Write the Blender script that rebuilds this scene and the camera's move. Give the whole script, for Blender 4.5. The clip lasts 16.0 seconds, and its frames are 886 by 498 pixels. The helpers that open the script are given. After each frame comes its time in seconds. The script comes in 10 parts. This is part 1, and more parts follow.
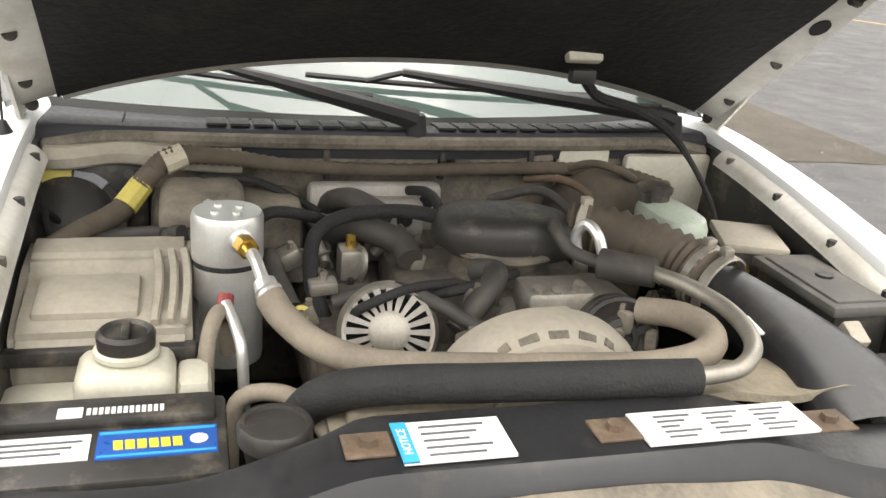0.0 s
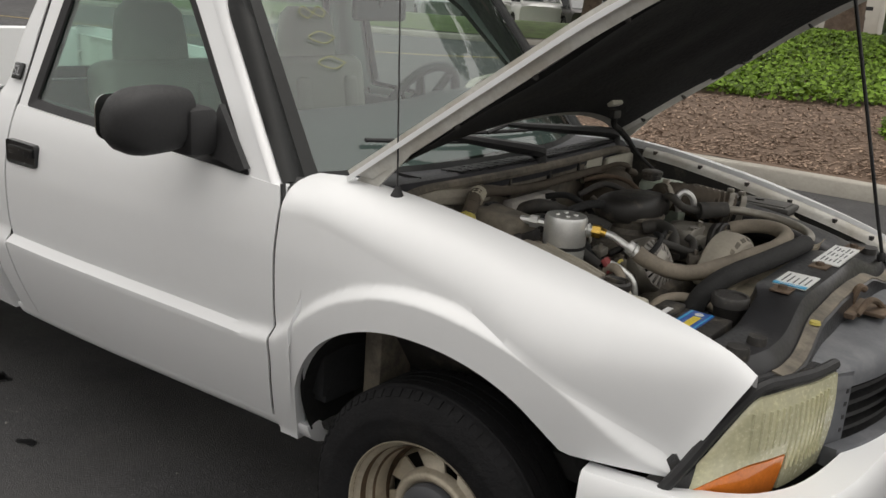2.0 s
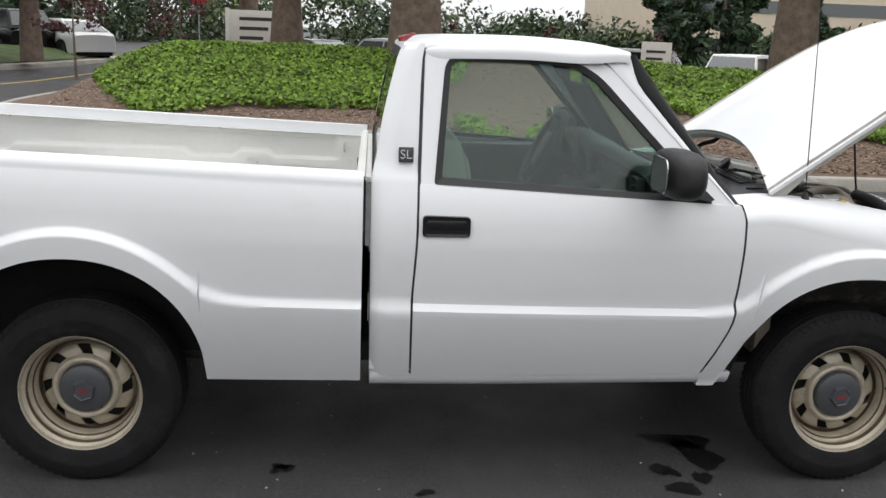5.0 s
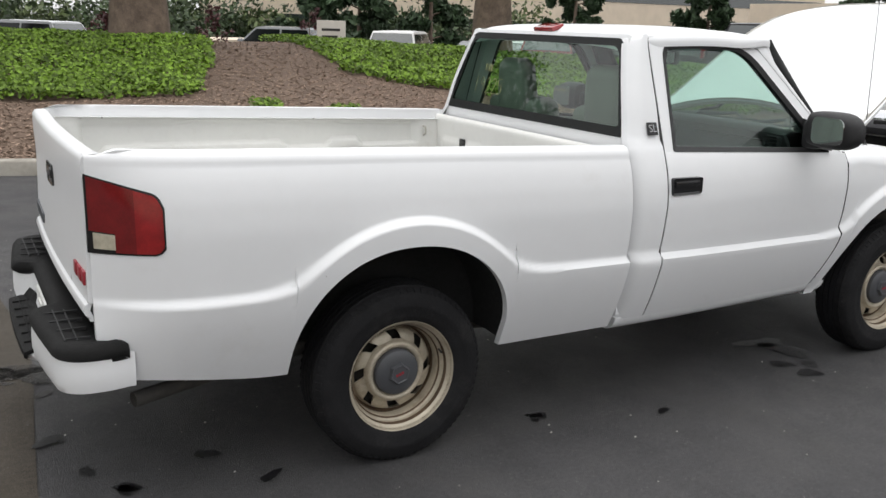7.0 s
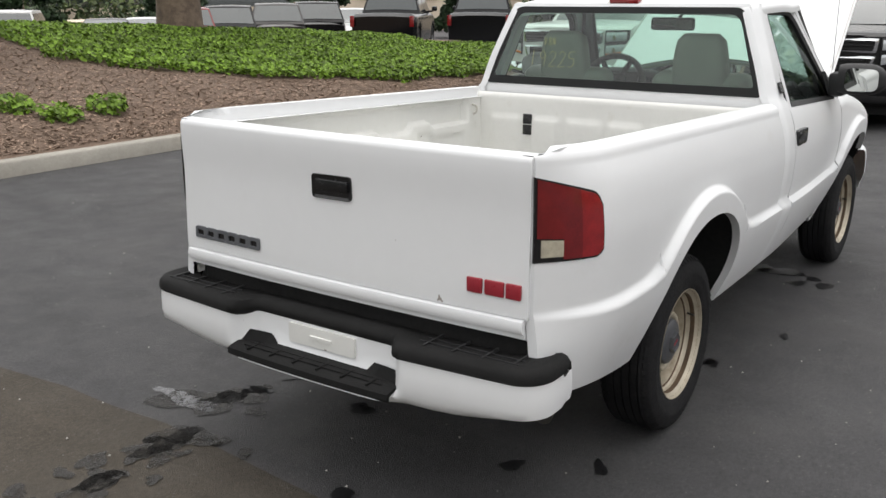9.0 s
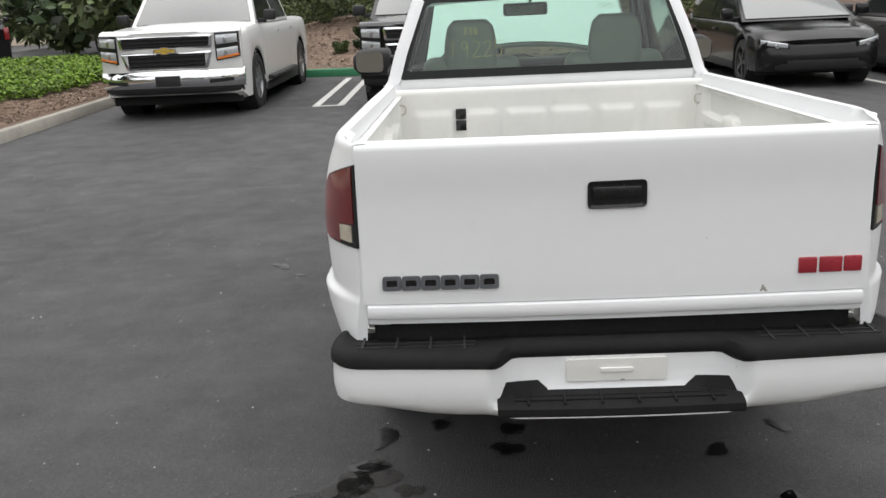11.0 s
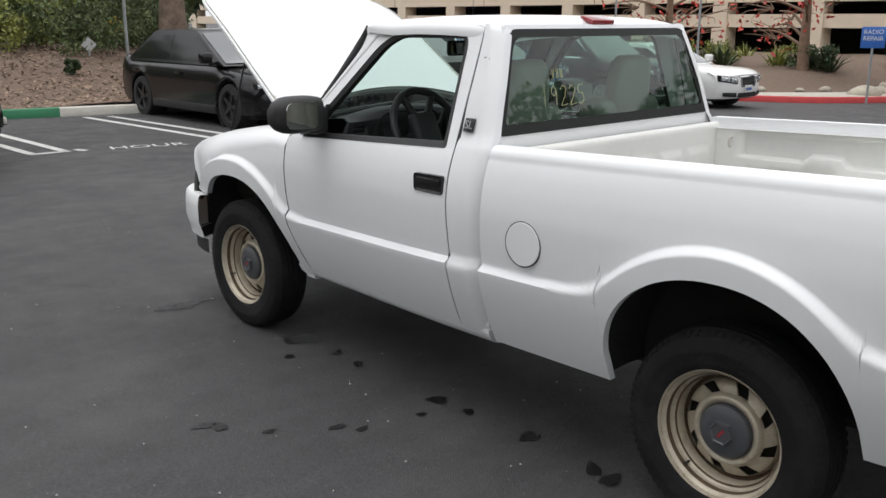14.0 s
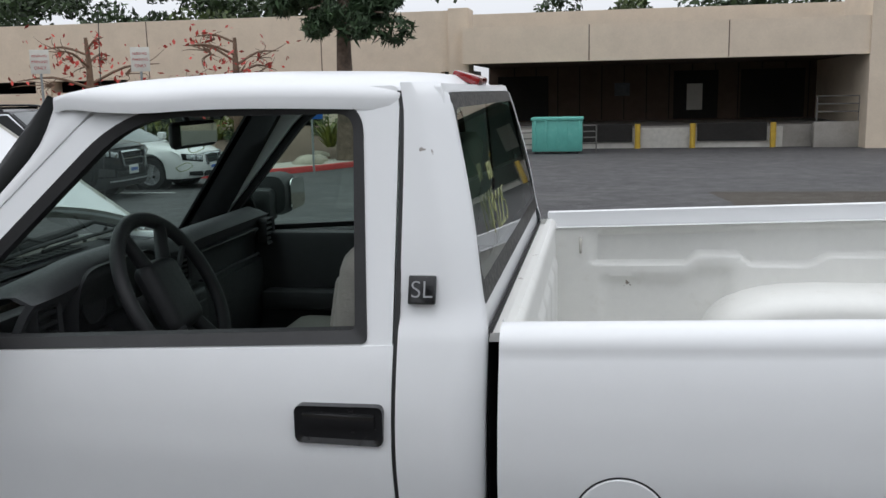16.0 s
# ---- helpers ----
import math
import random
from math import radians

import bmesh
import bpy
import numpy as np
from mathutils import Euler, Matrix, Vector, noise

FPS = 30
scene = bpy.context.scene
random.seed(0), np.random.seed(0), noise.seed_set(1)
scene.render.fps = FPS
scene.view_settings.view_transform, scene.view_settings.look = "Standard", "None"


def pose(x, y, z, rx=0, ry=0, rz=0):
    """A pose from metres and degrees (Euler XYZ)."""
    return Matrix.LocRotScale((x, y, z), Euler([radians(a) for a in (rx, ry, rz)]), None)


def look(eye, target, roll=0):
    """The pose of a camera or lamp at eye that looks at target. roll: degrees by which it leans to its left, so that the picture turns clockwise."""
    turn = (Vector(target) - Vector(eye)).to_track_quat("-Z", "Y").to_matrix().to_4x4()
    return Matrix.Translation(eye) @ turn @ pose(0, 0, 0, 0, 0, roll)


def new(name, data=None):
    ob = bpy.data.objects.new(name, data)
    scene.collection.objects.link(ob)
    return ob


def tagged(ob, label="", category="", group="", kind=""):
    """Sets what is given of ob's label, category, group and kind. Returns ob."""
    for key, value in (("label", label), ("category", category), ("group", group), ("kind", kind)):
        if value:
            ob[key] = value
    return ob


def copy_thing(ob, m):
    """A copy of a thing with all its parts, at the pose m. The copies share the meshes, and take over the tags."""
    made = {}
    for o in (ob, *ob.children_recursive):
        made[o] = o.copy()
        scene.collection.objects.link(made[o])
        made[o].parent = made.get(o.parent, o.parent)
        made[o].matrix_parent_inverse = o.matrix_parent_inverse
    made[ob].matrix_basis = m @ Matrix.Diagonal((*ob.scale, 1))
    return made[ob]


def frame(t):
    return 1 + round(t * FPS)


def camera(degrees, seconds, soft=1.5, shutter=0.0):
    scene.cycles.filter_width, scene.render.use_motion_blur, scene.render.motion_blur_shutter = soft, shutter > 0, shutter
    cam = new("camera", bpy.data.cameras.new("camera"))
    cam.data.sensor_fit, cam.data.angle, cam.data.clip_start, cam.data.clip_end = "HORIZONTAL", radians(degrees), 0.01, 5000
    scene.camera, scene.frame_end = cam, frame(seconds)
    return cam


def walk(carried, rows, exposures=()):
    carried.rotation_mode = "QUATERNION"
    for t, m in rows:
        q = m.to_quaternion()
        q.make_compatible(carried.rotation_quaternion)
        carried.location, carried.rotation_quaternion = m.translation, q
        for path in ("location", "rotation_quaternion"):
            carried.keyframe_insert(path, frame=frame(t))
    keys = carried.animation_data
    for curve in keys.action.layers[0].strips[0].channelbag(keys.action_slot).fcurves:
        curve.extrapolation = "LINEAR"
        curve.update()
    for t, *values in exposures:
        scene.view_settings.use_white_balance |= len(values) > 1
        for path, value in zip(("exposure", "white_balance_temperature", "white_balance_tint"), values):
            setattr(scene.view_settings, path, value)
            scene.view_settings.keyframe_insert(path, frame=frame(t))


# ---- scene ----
cam = camera(52.3, 16.0)
PATH = [
    (0, (4.083, -0.384, 1.444), (2.332, 0.136, 0.763), 4.7),
    (0.5, (4.239, -0.844, 1.484), (2.59, -0.042, 0.748), 5.9),
    (1, (4.122, -1.269, 1.465), (2.584, -0.223, 0.749), 6.6),
    (1.5, (4.071, -1.786, 1.515), (2.742, -0.428, 0.892), 4.5),
    (2, (3.819, -2.232, 1.522), (2.689, -0.678, 0.967), 4.0),
    (2.5, (3.414, -2.611, 1.519), (2.436, -0.964, 0.941), 1.4),
    (3, (3.004, -2.988, 1.554), (2.306, -1.196, 1.005), 1.9),
    (3.5, (2.537, -3.185, 1.58), (1.995, -1.35, 0.999), 0.8),
    (4, (2.049, -3.495, 1.629), (1.734, -1.584, 1.13), 1.8),
    (4.2, (1.851, -3.582, 1.61), (1.585, -1.656, 1.139), 2.1),
    (6.3, (-0.612, -3.834, 1.578), (0.251, -2.092, 1.108), 2.2),
    (6.5, (-0.861, -3.757, 1.561), (0.018, -2.018, 1.112), 2.1),
    (7, (-1.384, -3.504, 1.575), (-0.431, -1.814, 1.089), 1.7),
    (7.5, (-1.947, -3.262, 1.607), (-0.777, -1.718, 1.108), 1.9),
    (8, (-2.39, -2.851, 1.591), (-1.138, -1.385, 1.06), 1.5),
    (8.5, (-2.815, -2.395, 1.599), (-1.404, -1.093, 1.037), 0.9),
    (9, (-3.093, -1.848, 1.567), (-1.51, -0.748, 1.035), -0.0),
    (9.2, (-3.189, -1.642, 1.583), (-1.566, -0.601, 1.048), 0.1),
    (11.3, (-3.441, 0.741, 1.558), (-1.52, 0.623, 1.015), -1.6),
    (11.5, (-3.373, 0.977, 1.558), (-1.461, 0.739, 1.022), -0.6),
    (12, (-3.149, 1.578, 1.583), (-1.315, 1.011, 1.023), -0.8),
    (12.5, (-2.763, 2.091, 1.574), (-0.994, 1.34, 1.021), -1.4),
    (13, (-2.344, 2.561, 1.586), (-0.723, 1.505, 1.081), -0.3),
    (13.5, (-1.851, 2.871, 1.584), (-0.305, 1.708, 1.077), -1.1),
    (14, (-1.273, 3.139, 1.566), (0.137, 1.808, 1.075), 0.1),
    (14.5, (-0.688, 3.179, 1.542), (0.504, 1.641, 1.078), -1.6),
    (15, (-0.096, 3.019, 1.507), (0.911, 1.355, 1.041), -2.4),
    (15.5, (0.386, 2.749, 1.534), (1.068, 0.916, 1.118), -2.9),
    (16, (0.792, 2.3, 1.535), (1.131, 0.359, 1.193), -1.2),
]
walk(cam, [(t, look(eye, target, roll)) for t, eye, target, roll in PATH], exposures=((0.0, 1.95, 7000, 10), (0.5, 1.15, 6850, 10), (1.0, 0.5, 6850, 10), (1.5, 0.25, 6900, 10), (2.0, 0.25, 6900, 10), (2.5, 0.45, 6600, 10), (4.0, 0.5, 6400, 10), (6.5, 0.55, 6500, 10), (8.0, 0.52, 6550, 10), (9.0, 0.6, 6600, 10), (11.5, 0.72, 6550, 10), (12.0, 0.75, 6550, 10), (12.5, 0.58, 6500, 10), (13.5, 0.44, 6450, 10), (14.5, 0.46, 6450, 10), (15.0, 0.25, 6450, 10), (16.0, 0.14, 6150, 10)))

# ---- world and light: an overcast day ----
world = bpy.data.worlds.new("overcast_sky")
scene.world = world
world.use_nodes = True
wn = world.node_tree
wn.nodes.clear()
sky = wn.nodes.new("ShaderNodeTexSky")
sky.sky_type = "NISHITA"
sky.sun_disc = False
sky.sun_elevation = radians(76)
sky.sun_rotation = radians(20)
sky.air_density = 1.0
sky.dust_density = 4.0
sky_grey = wn.nodes.new("ShaderNodeHueSaturation")
sky_grey.inputs["Saturation"].default_value = 0.10
sky_back = wn.nodes.new("ShaderNodeBackground")
sky_back.inputs["Strength"].default_value = 0.20
sky_out = wn.nodes.new("ShaderNodeOutputWorld")
wn.links.new(sky.outputs[0], sky_grey.inputs["Color"])
cloud = wn.nodes.new("ShaderNodeMix")  # an even layer of cloud before the sky
cloud.data_type = "RGBA"
cloud.inputs[0].default_value = 0.62
cloud.inputs[7].default_value = (4.7, 4.7, 4.75, 1)
wn.links.new(sky_grey.outputs[0], cloud.inputs[6])
wn.links.new(cloud.outputs[2], sky_back.inputs["Color"])
wn.links.new(sky_back.outputs[0], sky_out.inputs["Surface"])

sun_data = bpy.data.lights.new("sun", "SUN")
sun_data.energy = 0.6
sun_data.angle = radians(70)
sun_data.color = (1.0, 0.98, 0.95)
sun = new("sun", sun_data)
sun.rotation_euler = (radians(10), 0, radians(10))


# ---- mesh helpers ----
def curve(x, xs, ys):
    """A smooth line through knots, without overshoot."""
    xs, ys = list(xs), list(ys)
    if x <= xs[0]:
        return ys[0]
    if x >= xs[-1]:
        return ys[-1]
    n = len(xs)
    i = max(k for k in range(n - 1) if xs[k] <= x)
    d = [(ys[k + 1] - ys[k]) / (xs[k + 1] - xs[k]) for k in range(n - 1)]

    def slope(k):
        if k == 0:
            return d[0]
        if k == n - 1:
            return d[-1]
        if d[k - 1] * d[k] <= 0:
            return 0.0
        return 2 * d[k - 1] * d[k] / (d[k - 1] + d[k])

    h = xs[i + 1] - xs[i]
    t = (x - xs[i]) / h
    m0, m1 = slope(i) * h, slope(i + 1) * h
    return (2 * t**3 - 3 * t**2 + 1) * ys[i] + (t**3 - 2 * t**2 + t) * m0 + (3 * t**2 - 2 * t**3) * ys[i + 1] + (t**3 - t**2) * m1


def step(a, b, x):
    t = min(1.0, max(0.0, (x - a) / (b - a)))
    return t * t * (3 - 2 * t)


def lerp(a, b, t):
    return a + (b - a) * t


def grid(bm, rows, loop_u=False, loop_v=False):
    """Quads over rows of points."""
    vs = [[bm.verts.new(p) for p in row] for row in rows]
    nu, nv = len(vs), len(vs[0])
    for i in range(nu if loop_u else nu - 1):
        for j in range(nv if loop_v else nv - 1):
            q = (vs[i][j], vs[(i + 1) % nu][j], vs[(i + 1) % nu][(j + 1) % nv], vs[i][(j + 1) % nv])
            try:
                bm.faces.new(q)
            except ValueError:
                pass
    return vs


def panel(bm, rows, move):
    """A sheet with its border folded by move, so that it has thickness."""
    vs = grid(bm, rows)
    ring = [r[0] for r in vs] + vs[-1][1:] + [r[-1] for r in vs[::-1]][1:] + vs[0][::-1][1:-1]
    back = [bm.verts.new(v.co + Vector(move)) for v in ring]
    n = len(ring)
    for i in range(n):
        try:
            bm.faces.new((ring[i], back[i], back[(i + 1) % n], ring[(i + 1) % n]))
        except ValueError:
            pass


def ringed(bm, outer, inner, move):
    """A flat frame between two loops of as many points, with thickness."""
    n = len(outer)
    a, b = [bm.verts.new(p) for p in outer], [bm.verts.new(p) for p in inner]
    c, d = [bm.verts.new(Vector(p) + Vector(move)) for p in outer], [bm.verts.new(Vector(p) + Vector(move)) for p in inner]
    for i in range(n):
        k = (i + 1) % n
        for q in ((a[i], a[k], b[k], b[i]), (c[i], d[i], d[k], c[k]), (a[i], c[i], c[k], a[k]), (b[i], b[k], d[k], d[i])):
            bm.faces.new(q)


def prism(bm, pts, move):
    """A polygon drawn out along move."""
    a = [bm.verts.new(p) for p in pts]
    b = [bm.verts.new(Vector(p) + Vector(move)) for p in pts]
    n = len(pts)
    bm.faces.new(a)
    bm.faces.new(b[::-1])
    for i in range(n):
        bm.faces.new((a[i], b[i], b[(i + 1) % n], a[(i + 1) % n]))


def rbox(bm, lo, hi, r=0.005, seg=2, turn=None):
    """A box with rounded edges; turn: a matrix laid on it about its middle."""
    mid = [(a + b) / 2 for a, b in zip(lo, hi)]
    m = Matrix.Translation(mid) @ (turn or Matrix()) @ Matrix.Diagonal([abs(b - a) for a, b in zip(lo, hi)] + [1])
    vs = bmesh.ops.create_cube(bm, size=1, matrix=m)["verts"]
    if r > 0:
        es = list({e for v in vs for e in v.link_edges})
        bmesh.ops.bevel(bm, geom=es, offset=r, segments=seg, affect="EDGES", profile=0.5)


def revolve(bm, profile, m=None, seg=40):
    """Profile of (radius, height) turned about the local z axis; m lays it in place."""
    m = m or Matrix()
    rows = []
    for r, h in profile:
        rows.append([m @ Vector((r * math.cos(2 * math.pi * k / seg), r * math.sin(2 * math.pi * k / seg), h)) for k in range(seg)])
    grid(bm, rows, loop_v=True)


def axis_to(p, q):
    """A matrix at p whose z axis points to q."""
    d = Vector(q) - Vector(p)
    return Matrix.Translation(p) @ d.to_track_quat("Z", "Y").to_matrix().to_4x4()


def rod(bm, p, q, r0, r1=None, seg=12, cap=True):
    r1 = r0 if r1 is None else r1
    h = (Vector(q) - Vector(p)).length
    prof = [(r0, 0), (r1, h)]
    if cap:
        prof = [(0.0005, 0)] + prof + [(0.0005, h)]
    revolve(bm, prof, axis_to(p, q), seg)


def smoothed(pts, per=6):
    """More points along a Catmull-Rom line."""
    pts = [Vector(p) for p in pts]
    ext = [pts[0] * 2 - pts[1]] + pts + [pts[-1] * 2 - pts[-2]]
    out = []
    for i in range(1, len(ext) - 2):
        p0, p1, p2, p3 = ext[i - 1 : i + 3]
        for k in range(per):
            t = k / per
            out.append(0.5 * (2 * p1 + (p2 - p0) * t + (2 * p0 - 5 * p1 + 4 * p2 - p3) * t * t + (3 * p1 - p0 - 3 * p2 + p3) * t**3))
    return out + [pts[-1]]


def tube(bm, pts, r, seg=10, per=6, rib=0.0):
    """A hose along a smooth line; r a number or a radius per given point; rib: ring relief."""
    n0 = len(pts)
    line = smoothed(pts, per)
    rows, up = [], Vector((0, 0, 1))
    for i, p in enumerate(line):
        d = (line[min(i + 1, len(line) - 1)] - line[max(i - 1, 0)]).normalized()
        side = d.cross(up)
        side = (side if side.length > 1e-3 else d.cross(Vector((1, 0, 0)))).normalized()
        up = side.cross(d).normalized()
        rr = r if isinstance(r, (int, float)) else float(np.interp(i / per, range(n0), r))
        rr += rib * (i % 2)
        rows.append([p + rr * (math.cos(2 * math.pi * k / seg) * side + math.sin(2 * math.pi * k / seg) * up) for k in range(seg)])
    vs = grid(bm, rows, loop_v=True)
    bm.faces.new(vs[0][::-1])
    bm.faces.new(vs[-1])


def part(name, bm, material, parent=None, label="", sharp=35, smooth=True, fix=True):
    """One mesh object, under parent if one is given."""
    if fix:
        bmesh.ops.recalc_face_normals(bm, faces=bm.faces)
    mesh = bpy.data.meshes.new(name)
    bm.to_mesh(mesh)
    bm.free()
    mesh.materials.append(material)
    if smooth:
        mesh.polygons.foreach_set("use_smooth", [True] * len(mesh.polygons))
        mesh.set_sharp_from_angle(angle=radians(sharp))
    ob = new(name, mesh)
    if parent is not None:
        ob.parent = parent
    if label:
        ob["label"] = label
    return ob


def raw(name, verts, faces, material, parent=None, label="", smooth=False):
    mesh = bpy.data.meshes.new(name)
    mesh.from_pydata(verts, [], faces)
    mesh.materials.append(material)
    if smooth:
        mesh.polygons.foreach_set("use_smooth", [True] * len(mesh.polygons))
    ob = new(name, mesh)
    if parent is not None:
        ob.parent = parent
    if label:
        ob["label"] = label
    return ob


def text_mesh(name, body, size, depth, material, m, parent=None, label="", offset=0.0, shear=0.0, width=None):
    """Writing as a mesh of its own; width: stretched to that many metres."""
    cu = bpy.data.curves.new(name, "FONT")
    cu.body, cu.size, cu.extrude, cu.offset, cu.shear = body, size, depth, offset, shear
    cu.align_x, cu.align_y = "CENTER", "CENTER"
    tmp = bpy.data.objects.new("writing", cu)
    scene.collection.objects.link(tmp)
    mesh = bpy.data.meshes.new_from_object(tmp.evaluated_get(bpy.context.evaluated_depsgraph_get()))
    bpy.data.objects.remove(tmp)
    bpy.data.curves.remove(cu)
    if width:
        xs = [v.co.x for v in mesh.vertices]
        mesh.transform(Matrix.Diagonal((width / (max(xs) - min(xs)), 1, 1, 1)))
    mesh.transform(m)
    mesh.name = name
    mesh.materials.clear()
    mesh.materials.append(material)
    ob = new(name, mesh)
    if parent is not None:
        ob.parent = parent
    if label:
        ob["label"] = label
    return ob


def thing(name, label, category, at=(0, 0, 0), group="", kind=""):
    ob = new(name)
    ob.location = at
    ob.empty_display_size = 0.2
    return tagged(ob, label, category, group, kind)


# ---- materials ----
def material(name, colour, rough=0.5, metal=0.0, vary=0.15, scale=6.0, bump=0.0, bump_scale=60.0, dirt=None, dirt_amount=0.0,
             dirt_scale=3.0, coat=0.0, spec=0.5, island=0.0, rough_vary=0.1):
    """A procedural surface: grain, blotches, dirt and relief."""
    mat = bpy.data.materials.new(name)
    mat.use_nodes = True
    nt = mat.node_tree
    b = nt.nodes["Principled BSDF"]
    L = nt.links.new
    tc = nt.nodes.new("ShaderNodeTexCoord")

    def noise_at(s, detail=6.0, rough_=0.6):
        n = nt.nodes.new("ShaderNodeTexNoise")
        n.inputs["Scale"].default_value, n.inputs["Detail"].default_value, n.inputs["Roughness"].default_value = s, detail, rough_
        L(tc.outputs["Object"], n.inputs["Vector"])
        return n

    def mix(kind, fac, a, c):
        m = nt.nodes.new("ShaderNodeMix")
        m.data_type, m.blend_type = "RGBA", kind
        for sock, v in ((m.inputs[0], fac), (m.inputs[6], a), (m.inputs[7], c)):
            if hasattr(v, "is_linked"):
                L(v, sock)
            else:
                sock.default_value = v
        return m.outputs[2]

    def ramp(sock, lo, hi, a, c):
        r = nt.nodes.new("ShaderNodeMapRange")
        r.inputs[1].default_value, r.inputs[2].default_value, r.inputs[3].default_value, r.inputs[4].default_value = lo, hi, a, c
        L(sock, r.inputs[0])
        return r.outputs[0]

    col = (*colour, 1)
    big, fine = noise_at(scale), noise_at(scale * 12)
    value = nt.nodes.new("ShaderNodeMath")
    value.operation = "MULTIPLY"
    L(ramp(big.outputs[0], 0.3, 0.7, 1 - vary, 1 + vary), value.inputs[0])
    L(ramp(fine.outputs[0], 0.3, 0.7, 1 - vary * 0.6, 1 + vary * 0.6), value.inputs[1])
    val = value.outputs[0]
    if island:
        geo = nt.nodes.new("ShaderNodeNewGeometry")
        m2 = nt.nodes.new("ShaderNodeMath")
        m2.operation = "MULTIPLY"
        L(val, m2.inputs[0])
        L(ramp(geo.outputs["Random Per Island"], 0, 1, 1 - island, 1 + island), m2.inputs[1])
        val = m2.outputs[0]
    hsv = nt.nodes.new("ShaderNodeHueSaturation")
    hsv.inputs["Color"].default_value = col
    L(val, hsv.inputs["Value"])
    out = hsv.outputs[0]
    if dirt:
        dn = noise_at(dirt_scale, 8.0, 0.7)
        fac = ramp(dn.outputs[0], 0.62 - dirt_amount * 0.45, 0.78 - dirt_amount * 0.25, 0.0, min(1.0, 0.25 + dirt_amount))
        out = mix("MIX", fac, out, (*dirt, 1))
    L(out, b.inputs["Base Color"])
    L(ramp(fine.outputs[0], 0.3, 0.7, max(0.02, rough - rough_vary), min(1, rough + rough_vary)), b.inputs["Roughness"])
    b.inputs["Metallic"].default_value = metal
    b.inputs["Coat Weight"].default_value = coat
    b.inputs["Coat Roughness"].default_value = 0.08
    b.inputs["Specular IOR Level"].default_value = spec
    if bump:
        bn = noise_at(bump_scale, 4.0)
        bu = nt.nodes.new("ShaderNodeBump")
        bu.inputs["Strength"].default_value = min(1.0, bump)
        bu.inputs["Distance"].default_value = 0.01
        L(bn.outputs[0], bu.inputs["Height"])
        L(bu.outputs[0], b.inputs["Normal"])
    return mat


def glass(name, tint, rough=0.01, base=0.07, body=None, amount=0.0):
    """A tinted pane: see-through, with a mirror's gloss by Fresnel; body: a film of dust of that colour."""
    mat = bpy.data.materials.new(name)
    mat.use_nodes = True
    nt = mat.node_tree
    nt.nodes.clear()
    L = nt.links.new
    tr, gl, lw, pw, ad = (nt.nodes.new(n) for n in ("ShaderNodeBsdfTransparent", "ShaderNodeBsdfGlossy", "ShaderNodeLayerWeight", "ShaderNodeMath", "ShaderNodeMath"))
    tr.inputs["Color"].default_value = (*tint, 1)
    gl.inputs["Roughness"].default_value = rough
    # the same gloss from both faces of a thin pane
    lw.inputs["Blend"].default_value = 0.5
    pw.operation, pw.inputs[1].default_value = "POWER", 4.0
    ad.operation, ad.inputs[1].default_value, ad.inputs[2].default_value = "MULTIPLY_ADD", 0.92, base
    L(lw.outputs["Facing"], pw.inputs[0])
    L(pw.outputs[0], ad.inputs[0])
    mx, out = nt.nodes.new("ShaderNodeMixShader"), nt.nodes.new("ShaderNodeOutputMaterial")
    under = tr.outputs[0]
    if body:
        df, m2 = nt.nodes.new("ShaderNodeBsdfDiffuse"), nt.nodes.new("ShaderNodeMixShader")
        df.inputs["Color"].default_value = (*body, 1)
        m2.inputs[0].default_value = amount
        L(under, m2.inputs[1])
        L(df.outputs[0], m2.inputs[2])
        under = m2.outputs[0]
    L(ad.outputs[0], mx.inputs[0])
    L(under, mx.inputs[1])
    L(gl.outputs[0], mx.inputs[2])
    L(mx.outputs[0], out.inputs["Surface"])
    return mat


